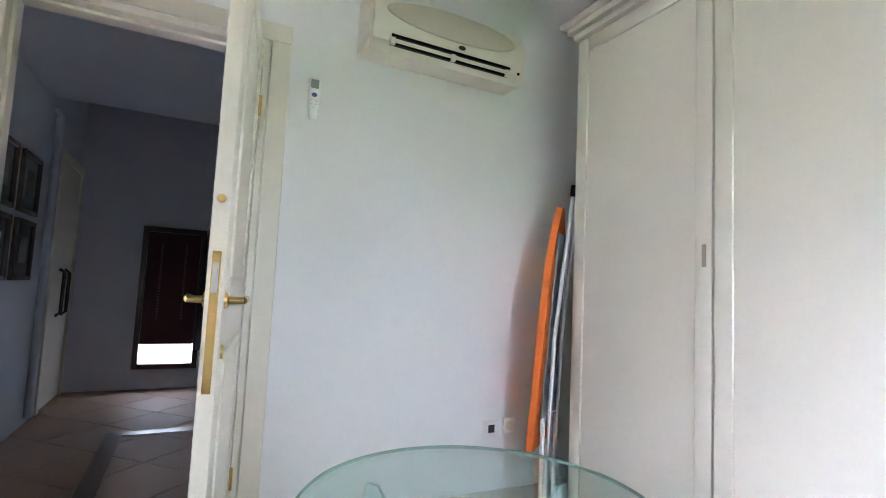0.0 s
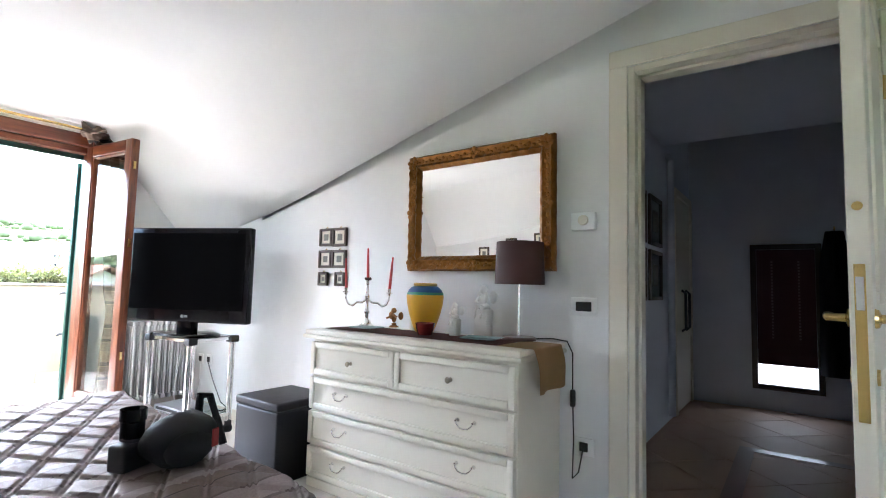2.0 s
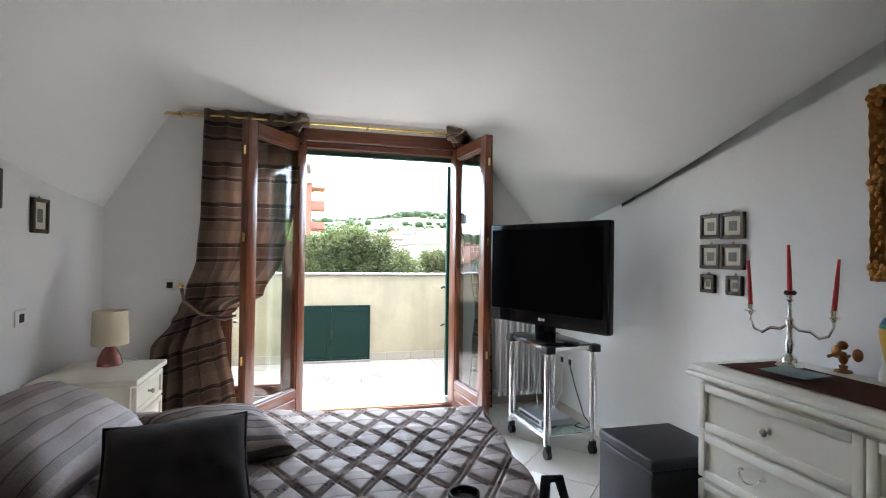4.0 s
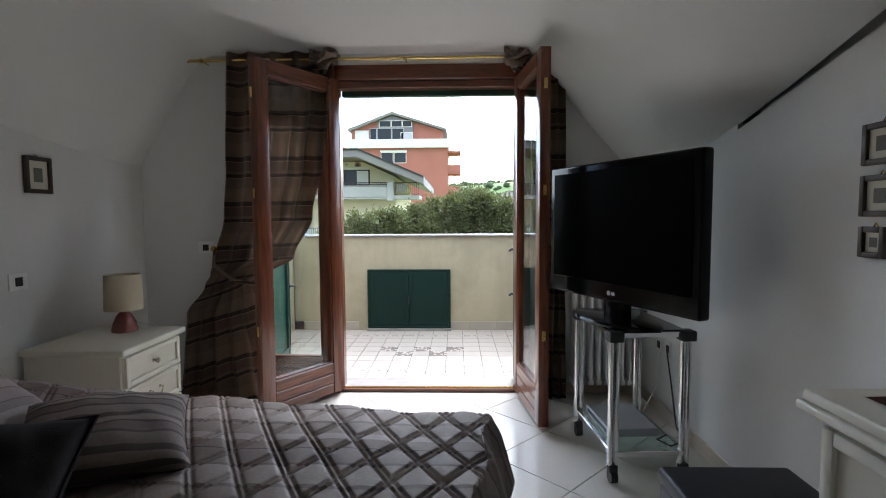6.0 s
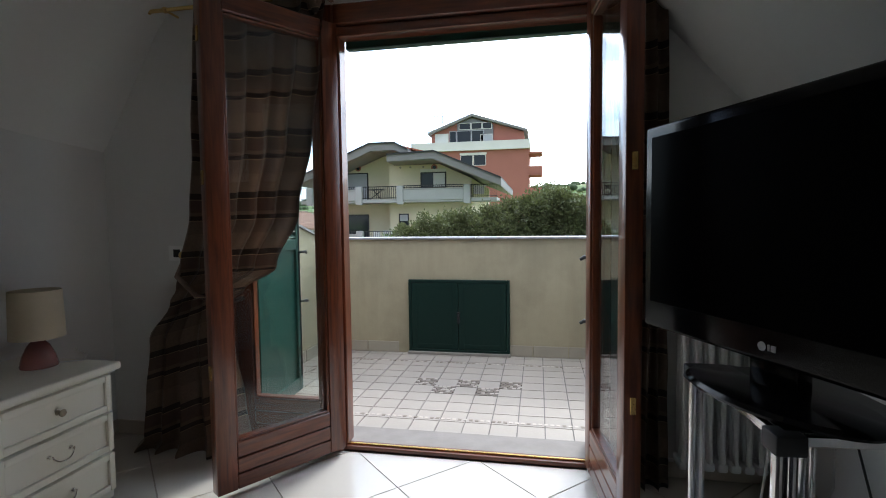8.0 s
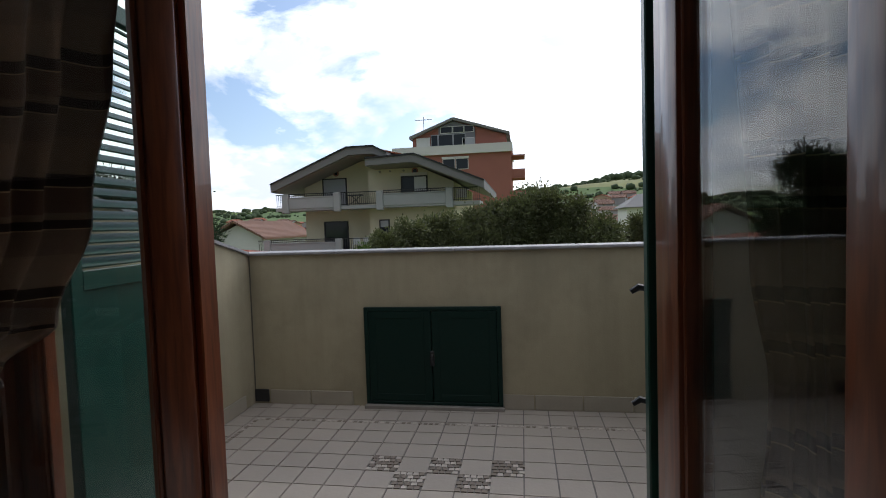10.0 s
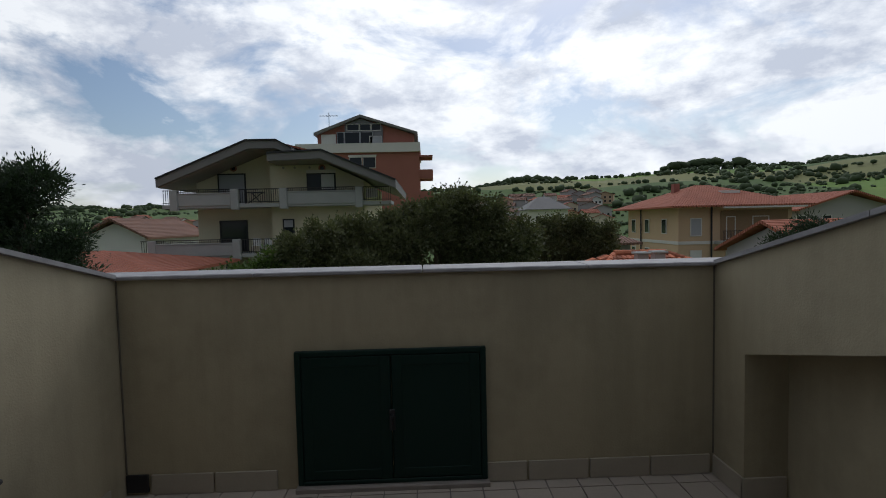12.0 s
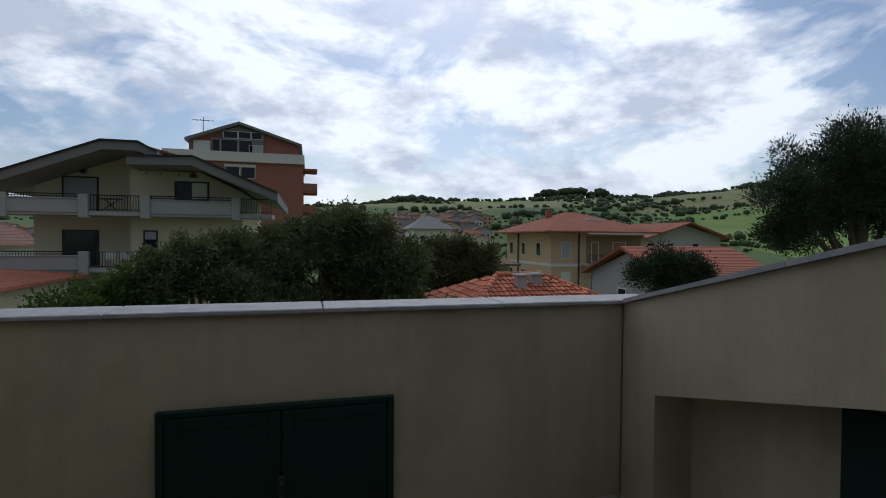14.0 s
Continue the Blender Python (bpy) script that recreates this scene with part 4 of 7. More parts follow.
def run_surface(y0, y1, x0, x1, ztop, hang=0.0):
    bm = bm_new()
    n = 40
    def fn(u, v):
        s = u * (abs(y0 - y1) + hang)
        x = x0 + (x1 - x0) * v
        w = 0.002 * math.sin(s * 23 + v * 5)
        if s <= y0 - y1:
            return (x, y0 - s, ztop + 0.004 + abs(w) * 0.6)
        h = s - (y0 - y1)
        return (x + 0.02 * h * (v - 0.5) * 4, y1 - 0.012 - 0.03 * math.sin(min(1, h / 0.12) * 1.5) - 0.012 * math.sin(v * 9 + 1) * h / 0.2, ztop + 0.004 - max(0.0, h - 0.015))
    addgrid(bm, n, 14, fn)
    bmesh.ops.solidify(bm, geom=bm.faces[:], thickness=0.003)
    return bm


part("runner", run_surface(2.34, 1.20, 1.93, 2.22, DTOP), M_RUN, rn)
part("runner_end", run_surface(1.20, 1.035, 1.925, 2.225, DTOP + 0.0005, 0.20), M_RUNE, rn, "plain tan hanging end")
RZ = DTOP + 0.008

# candelabra
cd = thing("candelabra", "three-armed silver candelabra with red candles", "candelabra", pose(2.16, 2.225, RZ, 0, 0, 112) @ Matrix.Diagonal((0.8, 0.8, 0.97, 1.0)))
bm = bm_new()
addlathe(bm, [(0, 0), (0.058, 0), (0.06, 0.006), (0.05, 0.014), (0.036, 0.022), (0.030, 0.04), (0.012, 0.055), (0.017, 0.075), (0.022, 0.095), (0.013, 0.115), (0.010, 0.15), (0.018, 0.175), (0.021, 0.19), (0.010, 0.205), (0.009, 0.26), (0.016, 0.268), (0.010, 0.276), (0.018, 0.29), (0.014, 0.296), (0, 0.296)], seg=24)
part("stem", bm, M_SILVER, cd)
for s in (-1, 1):
    bm = bm_new()
    addtube(bm, [(0, 0, 0.175), (s * 0.04, 0, 0.150), (s * 0.085, 0, 0.150), (s * 0.12, 0, 0.128), (s * 0.155, 0, 0.140), (s * 0.175, 0, 0.175), (s * 0.175, 0, 0.20)], 0.0065, 8)
    ar = part("arm", bm, M_SILVER, cd)
    bm = bm_new()
    addlathe(bm, [(0, 0), (0.010, 0.002), (0.014, 0.012), (0.026, 0.016), (0.027, 0.02), (0.012, 0.022), (0.014, 0.045), (0, 0.045)], cx=s * 0.175, cz=0.195, seg=18)
    part("cup", bm, M_SILVER, ar)
M_CANDLE = mat("red_wax", (0.55, 0.025, 0.025), 0.45, vary=0.05)
for x, z, h, lean in ((-0.175, 0.235, 0.20, -0.018), (0, 0.29, 0.20, 0.008), (0.175, 0.235, 0.19, 0.012)):
    bm = bm_new()
    addtube(bm, [(x, 0, z), (x + lean * 0.5, 0, z + h * 0.5), (x + lean, 0, z + h)], [0.011, 0.010, 0.006], 12)
    cn = part("candle", bm, M_CANDLE, cd, "red tapered candle")
bm = bm_new()
for k in range(9):
    a = k * 0.7
    addball(bm, (0.018 * math.cos(a), 0.018 * math.sin(a), 0.298), 0.010, 1)
part("wreath", bm, mat("dried_wreath", (0.06, 0.025, 0.02), 0.9, vary=0.3, scale=80), cd, "dark dried candle ring")

# yellow vase
vs_ = thing("vase", "yellow ceramic vase with blue and green shoulder", "vase", pose(2.18, 1.80, RZ) @ Matrix.Scale(0.93, 4))
bm = bm_new()
prof = [(0, 0), (0.052, 0), (0.056, 0.004), (0.075, 0.05), (0.095, 0.11), (0.108, 0.17), (0.112, 0.205), (0.110, 0.222)]
addlathe(bm, prof, seg=36)
vb = part("body", bm, mat("yellow_glaze", (0.72, 0.37, 0.012), 0.35, vary=0.06, scale=12, bump=0.05), vs_)
bm = bm_new()
addlathe(bm, [(0.1105, 0.221), (0.1095, 0.228), (0.106, 0.236)], seg=36)
part("green_band", bm, mat("green_glaze", (0.05, 0.28, 0.16), 0.35), vs_)
bm = bm_new()
addlathe(bm, [(0.106, 0.236), (0.098, 0.252), (0.082, 0.266), (0.066, 0.273)], seg=36)
part("shoulder", bm, mat("blue_glaze", (0.015, 0.08, 0.22), 0.35), vs_)
bm = bm_new()
addlathe(bm, [(0.066, 0.272), (0.07, 0.277), (0.072, 0.286), (0.066, 0.291), (0.055, 0.288), (0.052, 0.22), (0.05, 0.1), (0, 0.05)], seg=36)
part("rim", bm, mat("ochre_glaze", (0.50, 0.27, 0.03), 0.4), vs_)

bw = thing("bowl", "small dark red glass bowl in front of the vase", "bowl", pose(2.055, 1.70, RZ))
bm = bm_new()
addlathe(bm, [(0, 0), (0.036, 0), (0.046, 0.03), (0.052, 0.062), (0.048, 0.062), (0.040, 0.03), (0, 0.012)], seg=24)
part("cup", bm, mat("dark_red_glass", (0.10, 0.010, 0.008), 0.12), bw)


def statuette(name, x, y, h, block, material, label, seed, turn):
    """Seated winged figure on a block, as one plain mesh."""
    bm = bm_new()
    if block:
        addbox(bm, -0.026 * h / 0.2, 0.026 * h / 0.2, -0.026 * h / 0.2, 0.026 * h / 0.2, 0, block, 0.002)
    k = (h - block)
    wd_ = 1.4
    def P(a, b, c):
        return (a * k * wd_, b * k * wd_, block + c * k)
    if block:
        addball(bm, P(0, 0, 0.12), 0.26 * k, 2, (1, 0.9, 0.6))
        addball(bm, P(-0.02, 0, 0.38), 0.19 * k, 2, (0.95, 0.9, 1.3))
        addball(bm, P(-0.06, -0.02, 0.80), 0.17 * k, 2, (0.95, 0.95, 1.05))
        addtube(bm, [P(-0.05, -0.14, 0.52), P(-0.2, -0.2, 0.32), P(-0.16, -0.16, 0.7)], 0.06 * k, 8)
        addtube(bm, [P(-0.02, 0.14, 0.52), P(-0.12, 0.2, 0.3), P(-0.18, 0.05, 0.24)], 0.06 * k, 8)
        for s in (-0.09, 0.09):
            addtube(bm, [P(0.0, s, 0.12), P(-0.24, s, 0.12), P(-0.3, s, -0.22), P(-0.34, s, -0.32)], [0.09 * k, 0.085 * k, 0.06 * k, 0.05 * k], 8)
            addball(bm, P(0.17, s * 2.4, 0.5), 0.24 * k, 2, (0.3, 0.8, 1.15))
    else:
        addlathe(bm, [(0, 0), (0.24 * k, 0), (0.22 * k, 0.06 * k), (0.10 * k, 0.1 * k), (0.12 * k, 0.2 * k), (0, 0.22 * k)], seg=16)
        addball(bm, P(0, 0, 0.42), 0.15 * k, 2, (0.9, 0.8, 1.4))
        addball(bm, P(-0.02, 0, 0.80), 0.14 * k, 2)
        addtube(bm, [P(0, -0.12, 0.52), P(-0.2, -0.2, 0.5), P(-0.25, -0.05, 0.62)], 0.05 * k, 8)
        addtube(bm, [P(0, 0.12, 0.52), P(-0.16, 0.22, 0.42)], 0.05 * k, 8)
        for s in (-0.22, 0.22):
            addball(bm, P(0.1, s, 0.55), 0.2 * k, 2, (0.35, 0.8, 1.0))
    ob = part(name, bm, material, None, smooth=60, at=pose(x, y, RZ, 0, 0, turn))
    return tagged(ob, label, "statuette")


M_BISQUE = mat("white_bisque", (0.80, 0.785, 0.74), 0.75, vary=0.04, scale=30, bump=0.1)
statuette("angel_statuette", 2.145, 1.572, 0.175, 0.085, M_BISQUE, "small white seated angel statuette on a block", 1, 0)
statuette("angel_statuette", 2.215, 1.44, 0.27, 0.14, M_BISQUE, "larger white seated angel statuette on a block", 2, 0)
statuette("cherub_statuette", 2.285, 2.115, 0.125, 0, mat("bronze_gilt", (0.28, 0.12, 0.035), 0.4, 0.7, vary=0.2, scale=50), "small gilt bronze cherub statuette", 3, 0)
bm = bm_new()
addlathe(bm, [(0, 0), (0.022, 0), (0.023, 0.03), (0.013, 0.06), (0.017, 0.08), (0.010, 0.1), (0, 0.104)], seg=18)
tagged(part("figurine", bm, M_BISQUE, None, at=pose(2.28, 1.965, RZ)), "small cream porcelain figurine behind the vase", "figurine")


def dish(x, y, w, d, turn):
    bm = bm_new()
    def fn(u, v):
        a, b = 2 * u - 1, 2 * v - 1
        return (a * w / 2, b * d / 2, 0.004 + 0.010 * max(abs(a), abs(b)) ** 4)
    addgrid(bm, 12, 12, fn)
    bmesh.ops.solidify(bm, geom=bm.faces[:], thickness=0.004)
    return tagged(part("glass_dish", bm, mat("aqua_glass", (0.36, 0.47, 0.47), 0.12, vary=0.08), None, at=pose(x, y, RZ + 0.001, 0, 0, turn)), "square pale aqua glass dish", "dish", "dishes on the chest")


dish(2.035, 2.10, 0.15, 0.17, 8)
dish(2.045, 1.345, 0.16, 0.19, 12)

# table lamp on the chest
tl = thing("table_lamp", "table lamp with brown drum shade and thin steel stem", "lamp", pose(2.215, 1.235, RZ))
bm = bm_new()
addlathe(bm, [(0, 0), (0.085, 0), (0.085, 0.012), (0.08, 0.017), (0.012, 0.019), (0, 0.019)], seg=36)
part("base", bm, mat("brown_base", (0.10, 0.05, 0.035), 0.35), tl)
bm = bm_new()
addtube(bm, [(0, 0, 0.018), (0, 0, 0.33)], 0.0065, 12)
part("stem", bm, M_CHROME, tl)
bm = bm_new()
addlathe(bm, [(0.124, 0.275), (0.118, 0.485), (0.1165, 0.485), (0.1225, 0.275), (0.124, 0.275)], seg=48)
sh = part("shade", bm, mat("brown_shade_cloth", (0.065, 0.022, 0.015), 0.6, vary=0.15, scale=12, bump=0.15, bump_scale=300), tl, "brown cloth drum shade")
bm = bm_new()
for a in (0, 120, 240):
    addtube(bm, [(0, 0, 0.33), (0.121 * math.cos(radians(a)), 0.121 * math.sin(radians(a)), 0.30)], 0.0025, 6)
part("spider", bm, M_CHROME, sh)
bm = bm_new()
addtube(bm, [(0.06, -0.06, 0.006), (0.085, -0.14, 0.012), (0.09, -0.215, 0.004), (0.085, -0.245, -0.05), (0.075, -0.25, -0.25), (0.085, -0.252, -0.45), (0.05, -0.26, -0.62), (0.09, -0.275, -0.60), (0.125, -0.283, -0.50)], 0.0035, 8)
part("cord", bm, M_DARK, tl, "black lamp cord")
bm = bm_new()
addbox(bm, 0.066, 0.086, -0.262, -0.238, -0.30, -0.22, 0.005)
part("cord_switch", bm, M_DARK, tl)

# ---- gilt mirror ----
mi = thing("wall_mirror", "rectangular mirror in a carved gilt frame", "mirror", pose(XE - 0.024, 1.565, 1.215, 0, 0, 268) @ pose(0, 0, 0, 1.0, 0, 0))
MW, MH, MF = 0.97, 0.70, 0.088
random.seed(4)
for side in range(4):
    bm = bm_new()
    L = MW if side % 2 == 0 else MH
    sec = [(0.0, -0.004), (0.0, -0.03), (0.012, -0.045), (0.03, -0.034), (0.05, -0.026), (0.066, -0.038), (0.076, -0.026), (MF, -0.016), (MF, -0.004)]
    rows = []
    N = 60
    for k in range(N + 1):
        u = k / N
        row = []
        for o, d in sec:
            a = -L / 2 + o + (L - 2 * o) * u
            wob = 0.0035 * math.sin(u * L * 95 + o * 60) if 0.005 < o < 0.08 else 0.002 * math.sin(u * L * 60)
            row.append(bm.verts.new((a, d - wob, -o)))
        rows.append(row)
    for q, w in zip(rows, rows[1:]):
        for i in range(len(sec)):
            j = (i + 1) % len(sec)
            bm.faces.new((q[i], q[j], w[j], w[i]))
    bm.faces.new(rows[0])
    bm.faces.new(rows[-1][::-1])
    # carved beads and leaf scrolls along the moulding
    nb = int(L / 0.028)
    for k in range(nb):
        a = -L / 2 + 0.05 + (L - 0.1) * (k + 0.5) / nb
        addball(bm, (a, -0.040, -0.04 + 0.006 * (-1) ** k), 0.011, 1, (1.2, 0.5, 0.9))
    for c in (-L / 2 + 0.045, 0, L / 2 - 0.045):
        for k in range(5):
            an = k * 1.256
            addball(bm, (c + 0.022 * math.cos(an), -0.046, -0.035 + 0.022 * math.sin(an)), 0.016, 1, (1, 0.5, 1))
    m = {0: pose(0, 0, MH), 2: pose(0, 0, 0, 0, 180, 0), 1: pose(MW / 2, 0, MH / 2, 0, 90, 0), 3: pose(-MW / 2, 0, MH / 2, 0, -90, 0)}[side]
    bmesh.ops.transform(bm, matrix=m, verts=bm.verts)
    part("frame", bm, M_GOLD, mi, smooth=50)
bm = bm_new()
addbox(bm, -MW / 2 + MF - 0.006, MW / 2 - MF + 0.006, -0.012, -0.006, MF - 0.006, MH - MF + 0.006)
part("mirror_glass", bm, M_MIRROR, mi)

# six small frames by the television, three above the bed
for y0, z0, w, h in ((2.83, 1.39, 0.13, 0.125), (2.69, 1.385, 0.14, 0.13), (2.83, 1.235, 0.13, 0.125), (2.69, 1.235, 0.14, 0.125), (2.845, 1.11, 0.095, 0.095), (2.675, 1.11, 0.095, 0.095)):
    picture(pose(XE - 0.002, y0, z0, 0, 0, 270), w, h, 0.018, "small dark-framed print in a group of six", "six small prints", M_DKWOOD)
for y0, z0 in ((3.87, 1.375), (3.43, 1.48), (2.99, 1.56)):
    picture(pose(XW + 0.002, y0, z0, 0, 0, 90), 0.165 if y0 > 3 else 0.19, 0.19 if y0 > 3 else 0.16, 0.022, "dark-framed small print hung above the bed", "prints above the bed", M_DKWOOD)

# ---- ottoman ----
ot = thing("ottoman", "black leather cube ottoman beside the chest", "ottoman", pose(1.73, 2.46, 0))
bm = bm_new()
addbox(bm, 0, 0.40, 0, 0.40, 0.0, 0.40, 0.012, 3)
part("body", bm, M_LEATHER, ot)
bm = bm_new()
addbox(bm, -0.004, 0.404, -0.004, 0.404, 0.402, 0.45, 0.014, 3)
part("lid", bm, M_LEATHER, ot)

# ---- television and its trolley ----
TVA = math.degrees(math.atan2(3.30 - 4.249, 2.083 - 1.668))
tvc = Vector(((2.083 + 1.668) / 2, (3.30 + 4.249) / 2, 0))
tv = thing("television", "black flat television on a low swivel stand", "television", pose(tvc.x, tvc.y, 0.722, 0, 0, TVA))
# local x along the screen, -y towards the viewer
bm = bm_new()
addbox(bm, -0.515, 0.515, -0.03, 0.03, 0.095, 0.788, 0.012, 3)
part("housing", bm, M_BLACK, tv)
bm = bm_new()
addbox(bm, -0.475, 0.475, -0.034, -0.028, 0.185, 0.750, 0.002)
part("screen", bm, M_SCREEN, tv)
bm = bm_new()
addbox(bm, -0.36, 0.36, 0.03, 0.06, 0.22, 0.66, 0.014, 2)
part("back_cover", bm, M_DARK, tv)
bm = bm_new()
addbox(bm, -0.075, 0.075, -0.01, 0.04, 0.02, 0.14, 0.01, 2)
part("neck", bm, M_BLACK, tv)
bm = bm_new()
addlathe(bm, [(0, 0), (0.27, 0), (0.275, 0.008), (0.26, 0.018), (0.08, 0.026), (0, 0.028)], seg=48, sy=0.55)
part("foot", bm, M_BLACK, tv)
bm = bm_new()
addlathe(bm, [(0, 0), (0.012, 0), (0.012, 0.002), (0, 0.002)], seg=20)
bmesh.ops.transform(bm, matrix=pose(-0.012, -0.0305, 0.138, 90, 0, 0), verts=bm.verts)
addbox(bm, 0.006, 0.012, -0.0325, -0.0305, 0.130, 0.146)
addbox(bm, 0.016, 0.030, -0.0325, -0.0305, 0.130, 0.146)
part("badge", bm, mat("badge_grey", (0.45, 0.45, 0.46), 0.4), tv)

ct = thing("tv_trolley", "glass and chrome television trolley on castors", "trolley", pose(1.79, 3.55, 0, 0, 0, 4))
CW, CD_ = 0.385, 0.55
for x in (0.025, CW - 0.025):
    for y in (0.025, CD_ - 0.025):
        bm = bm_new()
        for ox, oy in ((-0.014, 0), (0.014, 0), (0, 0.014)):
            addtube(bm, [(x + ox, y + oy, 0.085), (x + ox, y + oy, 0.69)], 0.012, 10)
        lg = part("leg", bm, M_CHROME, ct)
        bm = bm_new()
        addbox(bm, x - 0.034, x + 0.034, y - 0.034, y + 0.034, 0.668, 0.716, 0.006, 2)
        part("corner_cap", bm, M_DARK, lg)
        bm = bm_new()
        addtube(bm, [(x - 0.016, y, 0.032), (x + 0.016, y, 0.032)], 0.032, 16)
        addbox(bm, x - 0.02, x + 0.02, y - 0.018, y + 0.018, 0.05, 0.088, 0.004)
        part("castor", bm, M_DARK, lg)
for z, nm in ((0.70, "top_frame"), (0.14, "bottom_frame")):
    bm = bm_new()
    for a, b, c, d in ((0.03, CW - 0.03, 0.012, 0.030), (0.03, CW - 0.03, CD_ - 0.03, CD_ - 0.012), (0.012, 0.030, 0.03, CD_ - 0.03), (CW - 0.03, CW - 0.012, 0.03, CD_ - 0.03)):
        addbox(bm, a, b, c, d, z - 0.016, z + 0.010, 0.003)
    part(nm, bm, M_CHROME, ct)
    bm = bm_new()
    addbox(bm, 0.026, CW - 0.026, 0.026, CD_ - 0.026, z + 0.0105, z + 0.0165, 0.001)
    g = part("shelf", bm, M_TABLEGLASS if z < 0.5 else mat("smoked_glass", (0.02, 0.022, 0.024), 0.06), ct)
dv = thing("disc_player", "flat silver disc player on the lower shelf", "disc player", pose(1.83, 3.70, 0.158, 0, 0, 4))
bm = bm_new()
addbox(bm, 0, 0.25, 0, 0.33, 0, 0.042, 0.004)
part("case", bm, mat("silver_plastic", (0.42, 0.43, 0.45), 0.35, 0.4), dv)
bm = bm_new()
addbox(bm, -0.003, 0.0, 0.03, 0.30, 0.012, 0.03)
part("front", bm, M_DARK, dv)
bm = bm_new()
addtube(bm, [(2.12, 3.72, 0.165), (2.05, 3.66, 0.17), (2.09, 3.60, 0.165), (2.16, 3.64, 0.17), (2.20, 3.80, 0.18), (2.30, 4.1, 0.30), (2.345, 4.27, 0.43)], 0.004, 6)
tagged(part("cable", bm, M_DARK, None), "loose dark cable on the trolley shelf", "cable")
bm = bm_new()
addtube(bm, [(2.0, 4.04, 0.70), (2.02, 4.12, 0.5), (2.0, 4.14, 0.25), (2.04, 4.16, 0.06), (2.2, 4.3, 0.006), (2.33, 4.36, 0.2), (2.352, 4.40, 0.42)], 0.004, 6)
tagged(part("cable", bm, M_WHITEP, None), "white television lead hanging to the socket", "cable")

# ---- radiator ----
ra = thing("radiator", "white column radiator under the dormer slope", "radiator", pose(1.86, 4.74, 0))
for k in range(9):
    x = 0.03 + k * 0.052
    bm = bm_new()
    for y in (-0.115, -0.075, -0.035):
        addtube(bm, [(x, y, 0.13), (x, y, 0.73)], 0.012, 10)
    addbox(bm, x - 0.022, x + 0.022, -0.13, -0.02, 0.725, 0.765, 0.012, 2)
    addbox(bm, x - 0.022, x + 0.022, -0.13, -0.02, 0.10, 0.14, 0.012, 2)
    part("column", bm, M_WHITEP, ra)
bm = bm_new()
addtube(bm, [(-0.0, -0.075, 0.12), (-0.03, -0.075, 0.12), (-0.04, -0.06, 0.10), (-0.04, -0.04, 0.004)], 0.009, 8)
addbox(bm, 0.08, 0.10, -0.03, 0.0, 0.5, 0.53)
addbox(bm, 0.40, 0.42, -0.03, 0.0, 0.5, 0.53)
part("pipe", bm, M_WHITEP, ra)


# ---- bed ----
bd = thing("bed", "double bed under a quilted grey-brown striped coverlet", "bed", pose(0, 0, 0))
BX0, BX1, BY0, BY1, BZ = -0.98, 1.13, 1.28, 3.17, 0.50
bm = bm_new()
addbox(bm, BX0, BX1 - 0.22, BY0 + 0.06, BY1 - 0.06, 0.10, 0.30, 0.02, 2)
part("base", bm, mat("bed_base_cloth", (0.10, 0.085, 0.08), 0.9), bd)
bm = bm_new()
addbox(bm, BX0, BX1 - 0.18, BY0 + 0.04, BY1 - 0.04, 0.302, BZ - 0.02, 0.05, 4)
part("mattress", bm, mat("mattress_cloth", (0.6, 0.58, 0.54), 0.9), bd)
for x in (BX0 + 0.1, BX1 - 0.35):
    for y in (BY0 + 0.15, BY1 - 0.15):
        bm = bm_new()
        addtube(bm, [(x, y, 0), (x, y, 0.1)], 0.025, 12)
        part("foot", bm, M_DARK, bd)
bm = bm_new()
addbox(XW and bm, XW + 0.012, BX0 - 0.004, BY0 - 0.02, BY1 + 0.02, 0.0, 0.78, 0.02, 3)
part("headboard", bm, mat("headboard_cloth", (0.16, 0.13, 0.12), 0.85, bump=0.2), bd)
STR = [(0.0, (0.18, 0.138, 0.124)), (0.20, (0.11, 0.076, 0.067)), (0.25, (0.245, 0.20, 0.185)), (0.5, (0.10, 0.068, 0.06)), (0.53, (0.155, 0.115, 0.104)), (0.74, (0.05, 0.03, 0.026)), (0.755, (0.15, 0.105, 0.09)), (0.9, (0.27, 0.225, 0.21))]
M_COVER = bands("coverlet_cloth", STR, 0.42, axis=1, rough=0.65, weave=260)
bm = bm_new()


def quilt(x, y):
    """Padded diamonds between pairs of stitched lines."""
    g = 1.0
    for c in ((x + 0.62 * y) / 0.15, (x - 0.62 * y) / 0.15):
        f = (c + 0.5) % 1.0 - 0.5
        g = min(g, abs(f - 0.07), abs(f + 0.07))
    return min(1.0, g / 0.055) ** 1.5 + 0.35 * min(1.0, g / 0.3)


